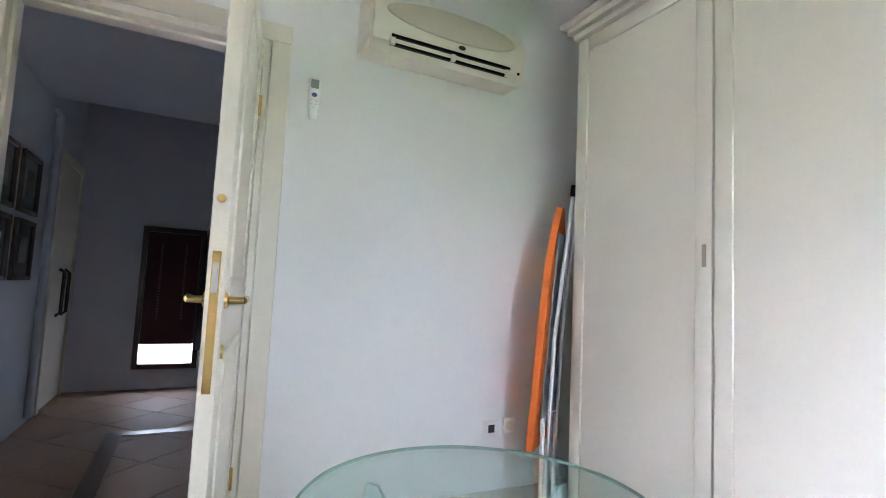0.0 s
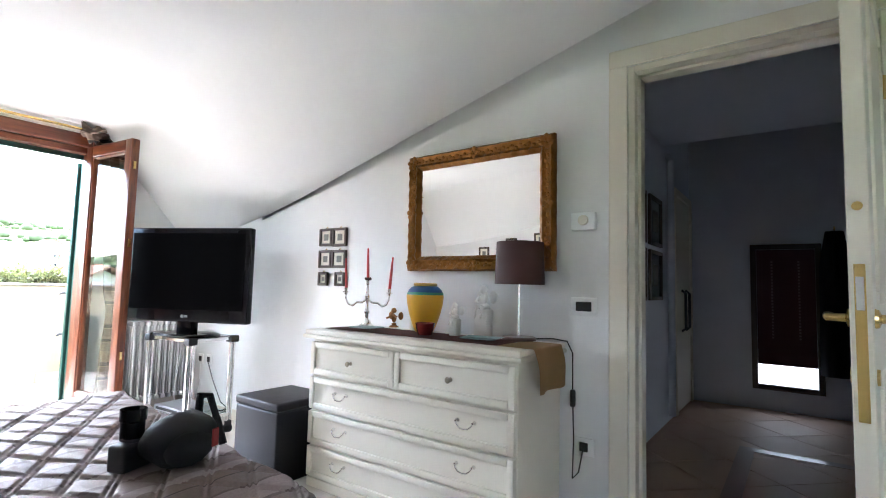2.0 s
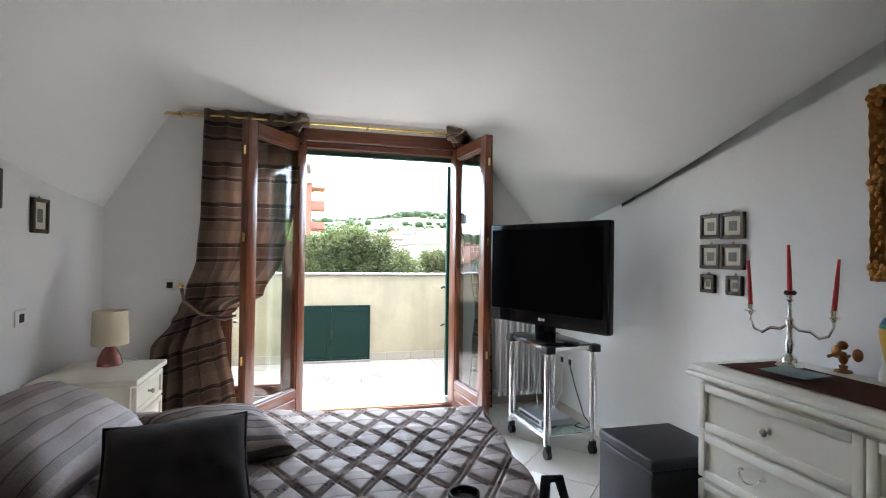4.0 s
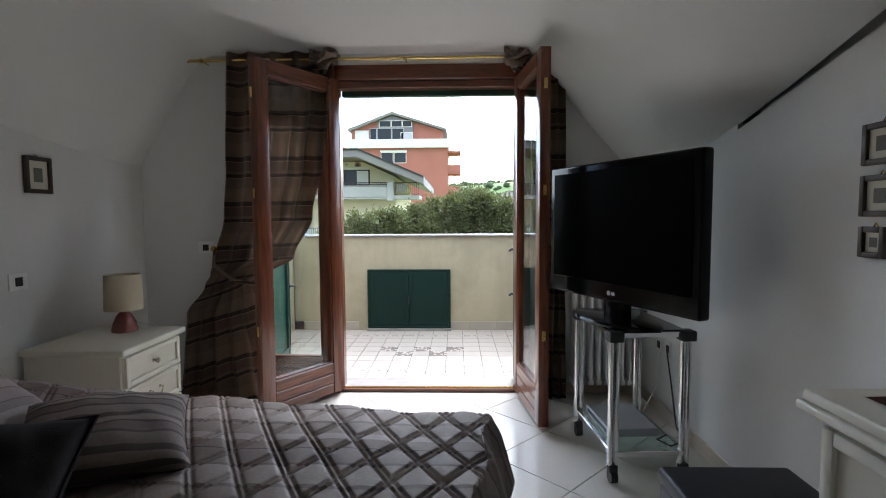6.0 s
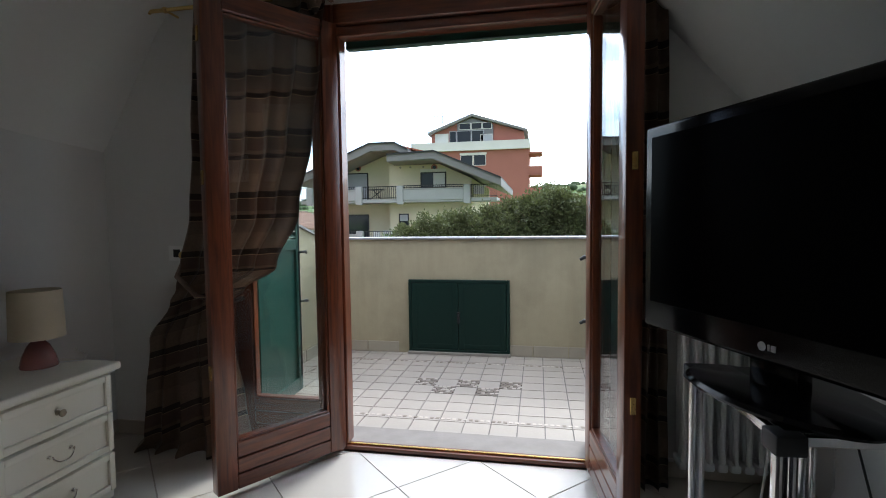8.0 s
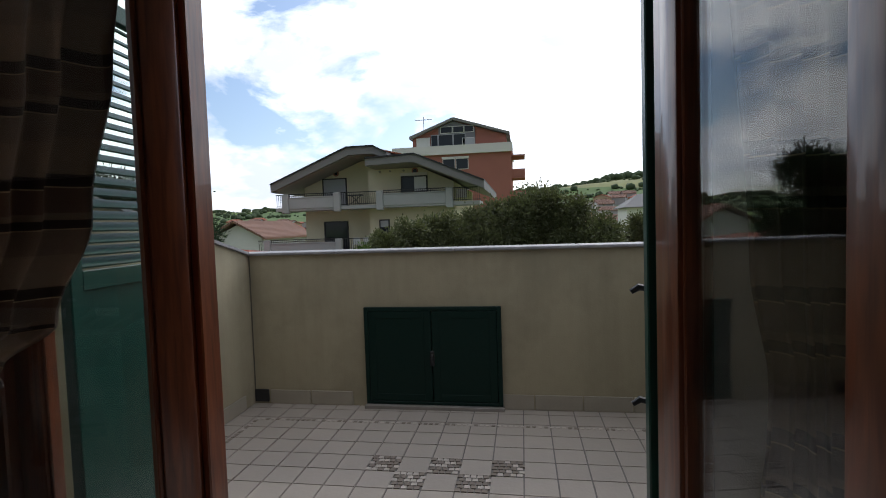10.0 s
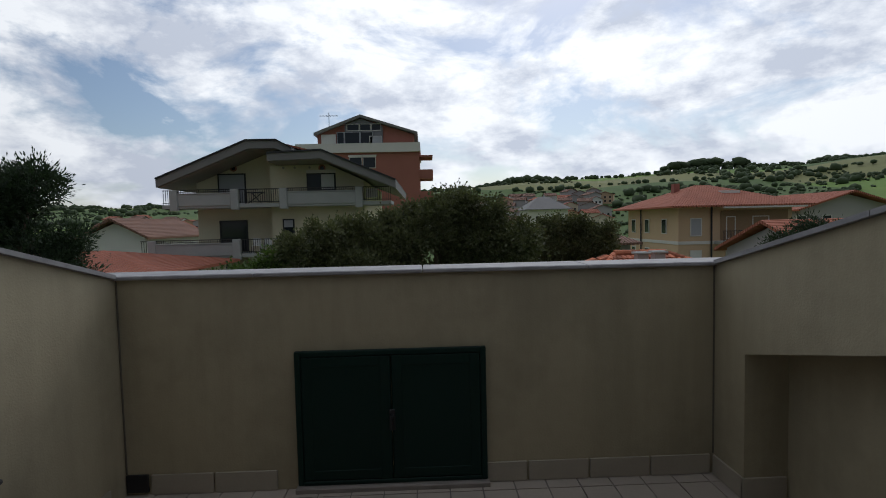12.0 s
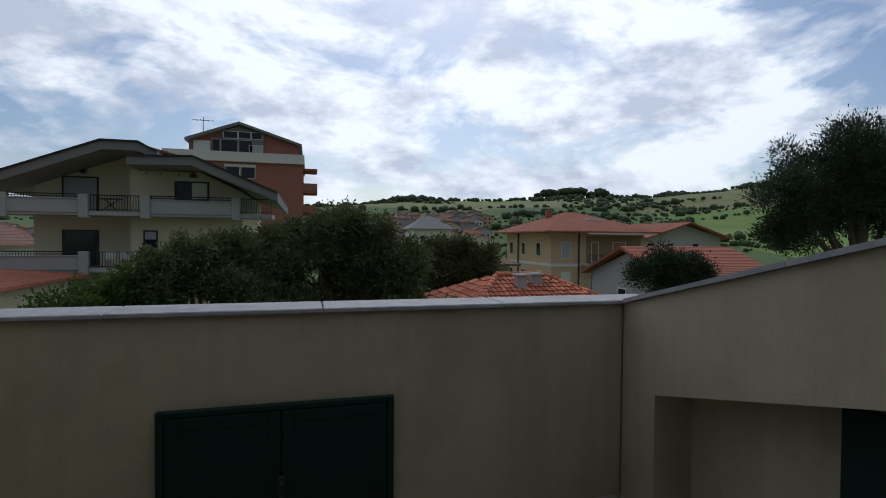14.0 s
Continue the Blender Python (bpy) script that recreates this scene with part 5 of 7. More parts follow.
def cover(u, v):
    ex, ey = 0.30, 0.22                          # overhang at the foot and the sides
    s = BX0 + 0.02 + u * (BX1 - BX0 + ex)
    t = BY0 - ey + v * (BY1 - BY0 + 2 * ey)
    px, py, drop = s, t, 0.0
    edge = 0.985 + 0.115 * (max(BY0, min(BY1, t)) - 1.3)
    if s > edge:
        drop, px = s - edge, edge + 0.035 * math.sin(min(1, (s - edge) / 0.1) * 1.57) + 0.012 * math.sin(t * 14) + 0.28 * max(0.0, s - edge - 0.05)
    dy = 0.0
    if t < BY0:
        dy, py = BY0 - t, BY0 - 0.035 * math.sin(min(1, (BY0 - t) / 0.1) * 1.57) - 0.012 * math.sin(s * 13)
    if t > BY1:
        dy, py = t - BY1, BY1 + 0.035 * math.sin(min(1, (t - BY1) / 0.1) * 1.57) + 0.012 * math.sin(s * 13)
    d = math.hypot(drop, dy)
    z = BZ - max(0.0, d - 0.02) if d > 0.02 else BZ - d * d * 8
    z += 0.009 * quilt(s, t) * (1.0 if d < 0.02 else 0.6)
    z += 0.014 * noise.noise(Vector((s * 2.6, t * 2.6, 3.0)))
    z += 0.05 * soften(max(0.0, min(1.0, (-0.35 - s) / 0.35))) * (1 if d < 0.02 else 0.2)
    py += min(0.17, 0.16 - 0.15 * (s + 0.3)) * max(0.0, min(1.0, (t - BY0) / (BY1 - BY0))) ** 1.5   # laid a little askew
    return (px, py, z)


addgrid(bm, 430, 430, cover)
part("coverlet", bm, M_COVER, bd, "quilted grey-brown striped coverlet", smooth=0)
bpy.data.objects["coverlet"].data.shade_smooth()


def pillow(name, w, d, h, at, material, label, piping=None):
    ob = thing(name, label, "pillow", at)
    bm = bm_new()
    N = 26
    for sgn in (1, -1):
        def fn(u, v):
            a, b = 2 * u - 1, 2 * v - 1
            r = max(0.0, (1 - abs(a) ** 2.6) * (1 - abs(b) ** 2.6)) ** 0.5
            pin = 1 - 0.07 * (1 - abs(a) ** 2) * abs(b) ** 6
            pin2 = 1 - 0.07 * (1 - abs(b) ** 2) * abs(a) ** 6
            wr = 0.012 * noise.noise(Vector((a * 3 + w * 9, b * 3, sgn * 1.0)))
            return (a * w / 2 * pin2, b * d / 2 * pin, sgn * (h / 2 * r + wr * r))
        addgrid(bm, N, N, fn)
    bmesh.ops.remove_doubles(bm, verts=bm.verts, dist=0.0006)
    part("cushion", bm, material, ob, smooth=70)
    if piping:
        bm = bm_new()
        pts = []
        for k in range(61):
            a = k / 60 * 4
            i, f = int(a) % 4, (a % 1) * 2 - 1
            q = ((f, -1), (1, f), (-f, 1), (-1, -f))[i]
            pts.append((q[0] * w / 2 * (1 - 0.07 * (1 - q[1] ** 2) * (abs(q[0]) == 1)), q[1] * d / 2 * (1 - 0.07 * (1 - q[0] ** 2) * (abs(q[1]) == 1)), 0))
        addtube(bm, pts, 0.006, 6)
        part("piping", bm, piping, ob)
    return ob


M_PILLOWD = mat("dark_cushion_cloth", (0.014, 0.010, 0.012), 0.95, vary=0.1, bump=0.3, bump_scale=300)
M_STRIPE = bands("striped_cushion_cloth", [(0.0, (0.17, 0.13, 0.115)), (0.3, (0.045, 0.03, 0.026)), (0.38, (0.12, 0.088, 0.076)), (0.62, (0.04, 0.026, 0.022)), (0.68, (0.20, 0.155, 0.135)), (0.85, (0.05, 0.033, 0.028))], 0.15, axis=1, rough=0.8)
M_SATIN = bands("satin_cushion_cloth", [(0.0, (0.20, 0.155, 0.145)), (0.34, (0.12, 0.085, 0.078)), (0.40, (0.24, 0.19, 0.175)), (0.70, (0.15, 0.11, 0.10)), (0.93, (0.06, 0.038, 0.034)), (0.96, (0.19, 0.145, 0.135))], 0.13, axis=1, rough=0.5, bump=0.35)

# nightstand
ns = thing("nightstand", "ivory lacquered three-drawer nightstand by the bed", "nightstand", pose(-1.06, 3.93, 0, 0, 0, 90))
# local -y looks to +x (world); local x runs along +y
NWD, NDP, NH = 0.50, 0.49, 0.565
bm = bm_new()
addbox(bm, -NWD / 2, NWD / 2, -NDP, 0, 0.0, NH, 0.004)
part("body", bm, M_DRESSER, ns)
bm = bm_new()
addbox(bm, -NWD / 2 - 0.03, NWD / 2 + 0.03, -NDP - 0.04, 0.0, NH, NH + 0.034, 0.009, 3)
part("top", bm, M_DRESSER, ns)
for k, (z0, z1) in enumerate(((0.395, 0.55), (0.22, 0.385), (0.045, 0.21))):
    d = drawer(ns, -NWD / 2 + 0.012, NWD / 2 - 0.012, z0, z1, -NDP - 0.012, 0.028)
    if k == 0:
        knob(d, 0, (z0 + z1) / 2, -NDP - 0.013)
    else:
        bail(d, 0, (z0 + z1) / 2 + 0.012, -NDP - 0.013)
NT = NH + 0.0345
bl_ = thing("bedside_lamp", "small bedside lamp with cream shade and pink glass base", "lamp", pose(-0.81, 4.08, NT))
bm = bm_new()
addlathe(bm, [(0, 0), (0.066, 0), (0.068, 0.008), (0.058, 0.05), (0.040, 0.09), (0.022, 0.112), (0.016, 0.118), (0, 0.118)], seg=32)
part("base", bm, mat("pink_glass", (0.62, 0.26, 0.24), 0.08, trans=0.55, vary=0.02), bl_, "pink glass base")
bm = bm_new()
addtube(bm, [(0, 0, 0.115), (0, 0, 0.17)], 0.012, 12)
part("fitting", bm, M_WHITEP, bl_)
bm = bm_new()
addlathe(bm, [(0.098, 0.125), (0.092, 0.325), (0.0905, 0.325), (0.0965, 0.125), (0.098, 0.125)], seg=40)
part("shade", bm, mat("cream_shade_cloth", (0.66, 0.57, 0.42), 0.85, vary=0.03, bump=0.15, bump_scale=350), bl_, "cream cloth drum shade")
bm = bm_new()
addtube(bm, [(0.05, 0.05, 0.006), (0.12, 0.1, 0.005), (0.05, 0.18, 0.005), (-0.1, 0.26, 0.005)], 0.003, 6)
part("cord", bm, M_WHITEP, bl_)

# ---- curtains on a brass rod ----
rod = thing("curtain_rod", "brass curtain rod with rings above the glazed door", "curtain rod", pose(0, 0, 0))
RY, RZ_ = 4.655, 2.285
bm = bm_new()
addtube(bm, [(-0.70, RY, RZ_), (1.86, RY, RZ_)], 0.010, 12)
part("rod", bm, M_BRASS, rod)
for x in (-0.72, 1.88):
    bm = bm_new()
    addlathe(bm, [(0, 0), (0.014, 0.0), (0.015, 0.04), (0.010, 0.055), (0, 0.056)], seg=14)
    bmesh.ops.transform(bm, matrix=pose(x + 0.03 * (1 if x < 0 else -1), RY, RZ_, 0, -90 if x < 0 else 90, 0), verts=bm.verts)
    part("finial", bm, M_BRASS, rod)
for x in (-0.60, 0.76, 1.80):
    bm = bm_new()
    addtube(bm, [(x, RY + 0.004, RZ_), (x, YN, RZ_)], 0.006, 10)
    addlathe(bm, [(0, -0.016), (0.012, -0.012), (0.017, 0), (0.012, 0.012), (0, 0.016)], cx=x, cy=RY, cz=RZ_, seg=14)
    part("bracket", bm, M_BRASS, rod)

CUR = [(0.0, (0.25, 0.178, 0.132)), (0.30, (0.045, 0.028, 0.023)), (0.40, (0.46, 0.34, 0.22)), (0.412, (0.15, 0.094, 0.07)), (0.62, (0.225, 0.158, 0.118)), (0.68, (0.040, 0.025, 0.021)), (0.76, (0.42, 0.31, 0.20)), (0.772, (0.20, 0.138, 0.105))]
M_CURT = bands("curtain_cloth", CUR, 0.30, axis=1, rough=0.42, weave=300, coords="UV")

M_CURTH = bands("curtain_heading_cloth", CUR, 0.30, axis=2, rough=0.42, weave=300)


def curtain(name, label, rows, folds, depth, tie=None, ytop=RY, seed=0):
    """Cloth hung from the rod: rows of (z, x_left, x_right, y, fold depth factor) from top to hem."""
    ob = thing(name, label, "curtain", pose(0, 0, 0), "curtains")
    bm = bm_new()
    NZ, NU = 90, 130
    zs = [r[0] for r in rows]
    def fn(u, v):
        p = v * (len(rows) - 1)
        i = min(int(p), len(rows) - 2)
        f = soften(p - i)
        z, a, b, y, k = (rows[i][j] * (1 - f) + rows[i + 1][j] * f for j in range(5))
        z = rows[i][0] + (rows[i + 1][0] - rows[i][0]) * (p - i)
        fu = u + 0.02 * math.sin(v * 5 + u * 7 + seed)
        w = math.sin(fu * folds * 2 * math.pi) + 0.35 * math.sin(fu * folds * 4.3 + 1.7 + v * 3)
        return (a + (b - a) * u + 0.01 * math.sin(fu * folds * 6.28 + 1.3), y - depth * k * w - 0.012 * noise.noise(Vector((u * 5, v * 9, seed))), z)
    addgrid(bm, NU, NZ, fn)
    bmesh.ops.solidify(bm, geom=bm.faces[:], thickness=0.002)
    # the woven stripes follow the hang of the cloth
    run = [[0.0], [0.0]]
    for r0, r1 in zip(rows, rows[1:]):
        for e in (0, 1):
            run[e].append(run[e][-1] + math.hypot(r1[0] - r0[0], r1[1 + e] - r0[1 + e]))
    uv = bm.loops.layers.uv.new("weave")
    for f in bm.faces:
        for lp in f.loops:
            x, z = lp.vert.co.x, lp.vert.co.z
            i = max(0, min(len(rows) - 2, sum(1 for q in zs[1:-1] if q > z)))
            k = max(0.0, min(1.0, (zs[i] - z) / (zs[i] - zs[i + 1])))
            a, b = (rows[i][j] * (1 - k) + rows[i + 1][j] * k for j in (1, 2))
            u = max(0.0, min(1.0, (x - a) / (b - a)))
            s0, s1 = (run[e][i] * (1 - k) + run[e][i + 1] * k for e in (0, 1))
            lp[uv].uv = (u, s0 * (1 - u) + s1 * u)
    cl = part("cloth", bm, M_CURT, ob, smooth=0)
    cl.data.shade_smooth()
    return ob


cl_ = curtain("curtain", "brown striped satin curtain gathered by a tieback",
              [(2.335, -0.44, 0.27, 4.655, 0.7), (2.0, -0.44, 0.245, 4.63, 0.8), (1.6, -0.44, 0.20, 4.61, 0.9), (1.25, -0.46, 0.13, 4.60, 1.0), (0.98, -0.53, 0.0, 4.60, 1.0), (0.86, -0.58, -0.19, 4.61, 0.8), (0.79, -0.62, -0.30, 4.62, 0.6), (0.58, -0.755, -0.25, 4.60, 0.9), (0.3, -0.77, -0.19, 4.58, 1.1), (0.08, -0.79, -0.15, 4.57, 1.3), (0.012, -0.84, -0.12, 4.56, 1.5)], 5, 0.028)
bm = bm_new()
addtube(bm, [(-0.57, 4.735, 1.03), (-0.57, 4.68, 1.03)], 0.006, 8)
addball(bm, (-0.57, 4.672, 1.03), 0.022, 2)
part("tieback_knob", bm, M_BRASS, cl_, "brass tieback knob")
bm = bm_new()
addtube(bm, [(-0.57, 4.69, 1.02), (-0.52, 4.56, 0.93), (-0.40, 4.535, 0.84), (-0.25, 4.55, 0.80), (-0.19, 4.62, 0.82)], 0.013, 8)
part("tieback", bm, M_CURTH, cl_)
curtain("curtain", "brown striped satin curtain hanging beside the radiator",
        [(2.335, 1.50, 1.80, 4.655, 0.8), (1.7, 1.58, 1.80, 4.63, 1.0), (1.1, 1.62, 1.80, 4.63, 0.9), (0.85, 1.66, 1.80, 4.63, 0.7), (0.5, 1.63, 1.81, 4.62, 1.0), (0.012, 1.60, 1.82, 4.61, 1.1)], 4, 0.025, seed=5)
# gathered header bunches at the rod's inner ends
for x in (0.22, 1.50):
    hb = thing("curtain_header", "bunched curtain heading on the rod", "curtain", pose(x, RY - 0.01, RZ_))
    bm = bm_new()
    def fn(u, v):
        a = u * 2 * math.pi
        r = 0.036 + 0.022 * math.sin(a * 5 + v * 7) + 0.010 * math.sin(a * 11 - v * 9)
        k = 0.75 + 0.45 * math.sin(v * 7.5 + a)
        return ((v - 0.5) * 0.17 + 0.012 * math.sin(a * 3), r * k * math.cos(a) * 1.1, r * k * math.sin(a) * 1.35 + 0.02 * (v - 0.5))
    addgrid(bm, 72, 18, fn)
    part("cloth", bm, M_CURTH, hb, smooth=60)

# pillows at the bed's head
pillow("pillow", 0.72, 0.46, 0.24, pose(-0.50, 2.62, 0.655, 26, 0, 84), M_SATIN, "plump mauve satin pillow on the bed")
pillow("cushion", 0.42, 0.40, 0.15, pose(-0.03, 2.37, 0.60, 38, 0, 12), M_PILLOWD, "dark brown square cushion with piping", M_PILLOWD)
pillow("cushion", 0.46, 0.44, 0.15, pose(0.02, 2.76, 0.585, 10, 6, 30), M_STRIPE, "striped grey-brown cushion lying on the bed")
pillow("pillow", 0.72, 0.46, 0.24, pose(-0.62, 1.80, 0.665, 26, 0, 92), M_SATIN, "plump mauve satin pillow on the bed")

# ---- bag and bottle on the bed ----
bg = thing("camera_bag", "black fabric shoulder bag lying on the bed", "bag", pose(0.86, 1.82, 0.505, 0, 0, 20))
M_FAB = mat("black_fabric", (0.012, 0.012, 0.015), 0.8, vary=0.1, bump=0.3, bump_scale=250)
bm = bm_new()
addball(bm, (0, 0, 0.085), 0.13, 3, (1.05, 0.8, 0.66))
for v in bm.verts:
    v.co.z = max(0.0, v.co.z + 0.02 * noise.noise(v.co * 12))
part("body", bm, M_FAB, bg)
bm = bm_new()
addball(bm, (-0.03, -0.07, 0.07), 0.075, 2, (1.3, 0.7, 0.8))
for v in bm.verts:
    v.co.z = max(0.0, v.co.z)
part("pocket", bm, M_FAB, bg)
bm = bm_new()
addtube(bm, [(0.08, 0.0, 0.13), (0.12, 0.03, 0.20), (0.17, 0.03, 0.19), (0.18, 0.0, 0.10), (0.17, -0.04, 0.02)], 0.014, 8)
part("strap", bm, M_FAB, bg)
bm = bm_new()
addbox(bm, 0.02, 0.05, -0.118, -0.110, 0.06, 0.12, 0.003)
part("trim", bm, mat("red_trim", (0.25, 0.02, 0.02), 0.7), bg, "red trim")
ca = thing("camera", "black camera with a stubby lens beside the bag", "camera", pose(0.735, 1.88, 0.51, 0, 0, 20))
bm = bm_new()
addbox(bm, -0.06, 0.06, -0.035, 0.035, 0.0, 0.085, 0.012, 3)
addbox(bm, -0.025, 0.025, -0.03, 0.03, 0.085, 0.11, 0.008, 2)
part("body", bm, M_DARK, ca)
bm = bm_new()
addlathe(bm, [(0, 0), (0.036, 0), (0.036, 0.05), (0.040, 0.055), (0.040, 0.09), (0.034, 0.09), (0.03, 0.08), (0, 0.078)], seg=24)
bmesh.ops.transform(bm, matrix=pose(0, 0, 0.10), verts=bm.verts)
part("lens", bm, M_BLACK, ca)

# shaggy rug beside the bed
rg = thing("shaggy_rug", "cream shaggy bedside rug", "rug", pose(0, 0, 0))
bm = bm_new()
addbox(bm, -0.42, 0.33, 3.42, 4.05, 0.001, 0.02, 0.006)
part("backing", bm, mat("rug_backing", (0.5, 0.47, 0.4), 0.95), rg)
random.seed(11)
vv, ff = [], []
for k in range(9000):
    x, y = random.uniform(-0.44, 0.35), random.uniform(3.40, 4.08)
    a, h = random.uniform(0, 6.283), random.uniform(0.025, 0.05)
    dx, dy, wx, wy = 0.03 * math.cos(a), 0.03 * math.sin(a), 0.003 * math.sin(a), -0.003 * math.cos(a)
    i = len(vv)
    vv += [(x - wx, y - wy, 0.012), (x + wx, y + wy, 0.012), (x + dx * 0.5 + wx, y + dy * 0.5 + wy, h), (x + dx * 0.5 - wx, y + dy * 0.5 - wy, h), (x + dx * 1.4, y + dy * 1.4, h * 0.7)]
    ff += [(i, i + 1, i + 2, i + 3), (i + 3, i + 2, i + 4)]
me = bpy.data.meshes.new("pile")
me.from_pydata(vv, [], ff)
me.materials.append(mat("rug_pile", (0.72, 0.68, 0.58), 0.95, vary=0.1))
pl = new("pile", me)
pl.parent = rg
tagged(pl, kind="stuff")


# ---- added casement in the west wall behind the walker: unseen, lights the wardrobe end ----
sw = thing("window_3", "added unseen mahogany-stained casement that lights the wardrobe end", "window", pose(XW - 0.1, 0, 0))
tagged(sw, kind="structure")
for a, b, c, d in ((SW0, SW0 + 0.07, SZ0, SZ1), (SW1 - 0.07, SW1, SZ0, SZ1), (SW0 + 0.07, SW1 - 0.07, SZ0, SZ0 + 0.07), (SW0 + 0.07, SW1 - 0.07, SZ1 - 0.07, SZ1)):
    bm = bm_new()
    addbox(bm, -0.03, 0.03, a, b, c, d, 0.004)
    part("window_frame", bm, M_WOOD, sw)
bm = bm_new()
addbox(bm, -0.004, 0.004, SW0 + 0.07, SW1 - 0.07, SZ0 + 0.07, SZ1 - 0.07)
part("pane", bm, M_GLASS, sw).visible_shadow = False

# ---- terrace ----
TX0, TX1, TY1 = -0.69, 2.145, 6.69
bm = bm_new()
addbox(bm, TX0 - 0.2, TX1 + 0.35, 4.84, TY1 + 0.2, -0.30, -0.006)
tf = structure("floor_terrace", bm, M_TGROUT, "square pale stone tiles with mosaic inlays on the terrace", "floor", smooth=0)


def rise(y):
    return 0.262 * (TY1 - y)


bm = bm_new()
addbox(bm, TX0 - 0.2, TX1 + 0.2, TY1, TY1 + 0.2, -0.2, 1.026)
wn_ = structure("wall_terrace_north", bm, M_RENDER, "yellow rendered terrace parapet with stains", "wall", smooth=0)
bm = bm_new()
addprism(bm, [(4.935, -0.2), (TY1, -0.2), (TY1, 1.026), (4.935, 1.026 + rise(4.935))], "x", TX0 - 0.2, TX0)
ww_ = structure("wall_terrace_west", bm, M_RENDER, "yellow rendered terrace side wall with flaking paint", "wall", smooth=0)
NYE = 6.455
bm = bm_new()
addprism(bm, [(NYE, -0.2), (TY1, -0.2), (TY1, 1.026), (NYE, 1.026 + rise(NYE))], "x", TX1, TX1 + 0.2)
addprism(bm, [(4.935, 0.652 + rise(4.935) - rise(NYE)), (NYE, 0.652), (NYE, 1.026 + rise(NYE)), (4.935, 1.026 + rise(4.935))], "x", TX1, TX1 + 0.2)
addprism(bm, [(4.935, -0.2), (NYE, -0.2), (NYE, 0.80), (4.935, 1.2)], "x", TX1 + 0.2, TX1 + 0.3)
we_ = structure("wall_terrace_east", bm, M_RENDER, "yellow rendered terrace side wall with a niche", "wall", smooth=0)
M_CORNER = mat("dark_strip", (0.13, 0.115, 0.085), 0.9, vary=0.3, scale=8)
weathered(M_COPING, 0.35, (9.0, 9.0, 9.0))
# coping slabs
cp = thing("coping", "pale grey stone coping slabs on the parapet", "coping", pose(0, 0, 0))
tagged(cp, kind="structure")
xs = [TX0 - 0.22, -0.05, 0.735, 1.52, TX1 + 0.22]
for a, b in zip(xs, xs[1:]):
    bm = bm_new()
    addbox(bm, a + 0.002, b - 0.002, TY1 - 0.025, TY1 + 0.215, 1.027, 1.046, 0.004)
    part("slab", bm, M_COPING, cp)
for x0, x1 in ((TX0 - 0.225, TX0 + 0.022), (TX1 - 0.022, TX1 + 0.225)):
    for y0, y1 in ((4.95, 5.83), (5.834, TY1 - 0.028)):
        bm = bm_new()
        addprism(bm, [(y0, 1.027 + rise(y0)), (y1, 1.027 + rise(y1)), (y1, 1.046 + rise(y1)), (y0, 1.046 + rise(y0))], "x", x0, x1)
        part("slab", bm, M_COPING, cp)

# green hatch in the parapet
ht = thing("hatch", "dark green two-door metal hatch in the parapet", "hatch", pose(0.575, TY1, 0.024))
for a, b, c, d in ((-0.452, -0.425, 0, 0.645), (0.425, 0.452, 0, 0.645), (-0.425, 0.425, 0.62, 0.645), (-0.425, 0.425, 0.0, 0.02)):
    bm = bm_new()
    addbox(bm, a, b, -0.026, -0.001, c, d, 0.003)
    part("frame", bm, M_GREEND, ht)
for s in (-1, 1):
    a, b = (-0.424, -0.002) if s < 0 else (0.002, 0.424)
    bm = bm_new()
    addbox(bm, a, b, -0.022, -0.002, 0.022, 0.618, 0.003)
    d = part("door", bm, M_GREEND, ht)
    bm = bm_new()
    for p, q, r, t in ((a + 0.003, a + 0.05, 0.025, 0.615), (b - 0.05, b - 0.003, 0.025, 0.615), (a + 0.05, b - 0.05, 0.025, 0.07), (a + 0.05, b - 0.05, 0.57, 0.615)):
        addbox(bm, p, q, -0.0245, -0.020, r, t, 0.002)
    part("door_frame", bm, M_GREEND, d)
bm = bm_new()
addbox(bm, -0.012, 0.016, -0.036, -0.026, 0.26, 0.36, 0.003)
addtube(bm, [(0.002, -0.036, 0.335), (0.002, -0.055, 0.335), (0.002, -0.058, 0.27)], 0.006, 8)
part("handle", bm, M_DARK, ht, "dark lever handle")
bm = bm_new()
addbox(bm, -0.46, 0.46, -0.055, -0.001, -0.03, -0.002, 0.003)
part("hatch_sill", bm, M_SILL, ht)
nd = thing("niche_door", "dark green metal panel door in the side niche", "hatch", pose(TX1 + 0.199, 0, 0))
bm = bm_new()
addbox(bm, -0.03, 0, 4.98, 5.79, 0.02, 0.82, 0.004)
part("panel", bm, M_GREEND, nd)
bm = bm_new()
addbox(bm, TX0 + 0.004, TX0 + 0.105, TY1 - 0.014, TY1 - 0.001, 0.015, 0.10, 0.002)
tagged(part("drain_cover", bm, M_DARK, None), "small dark drain opening at the parapet foot", "drain")

# thin strips, darker than the render, for the dark line up each corner
for x0, x1 in ((TX0 + 0.0005, TX0 + 0.009), (TX1 - 0.009, TX1 - 0.0005)):
    bm = bm_new()
    addbox(bm, x0, x1, TY1 - 0.009, TY1 - 0.0005, 0.10, 1.024, 0.004)
    structure("trim_corner_strip", bm, M_CORNER, "thin dark strip up the terrace corner", "joint")

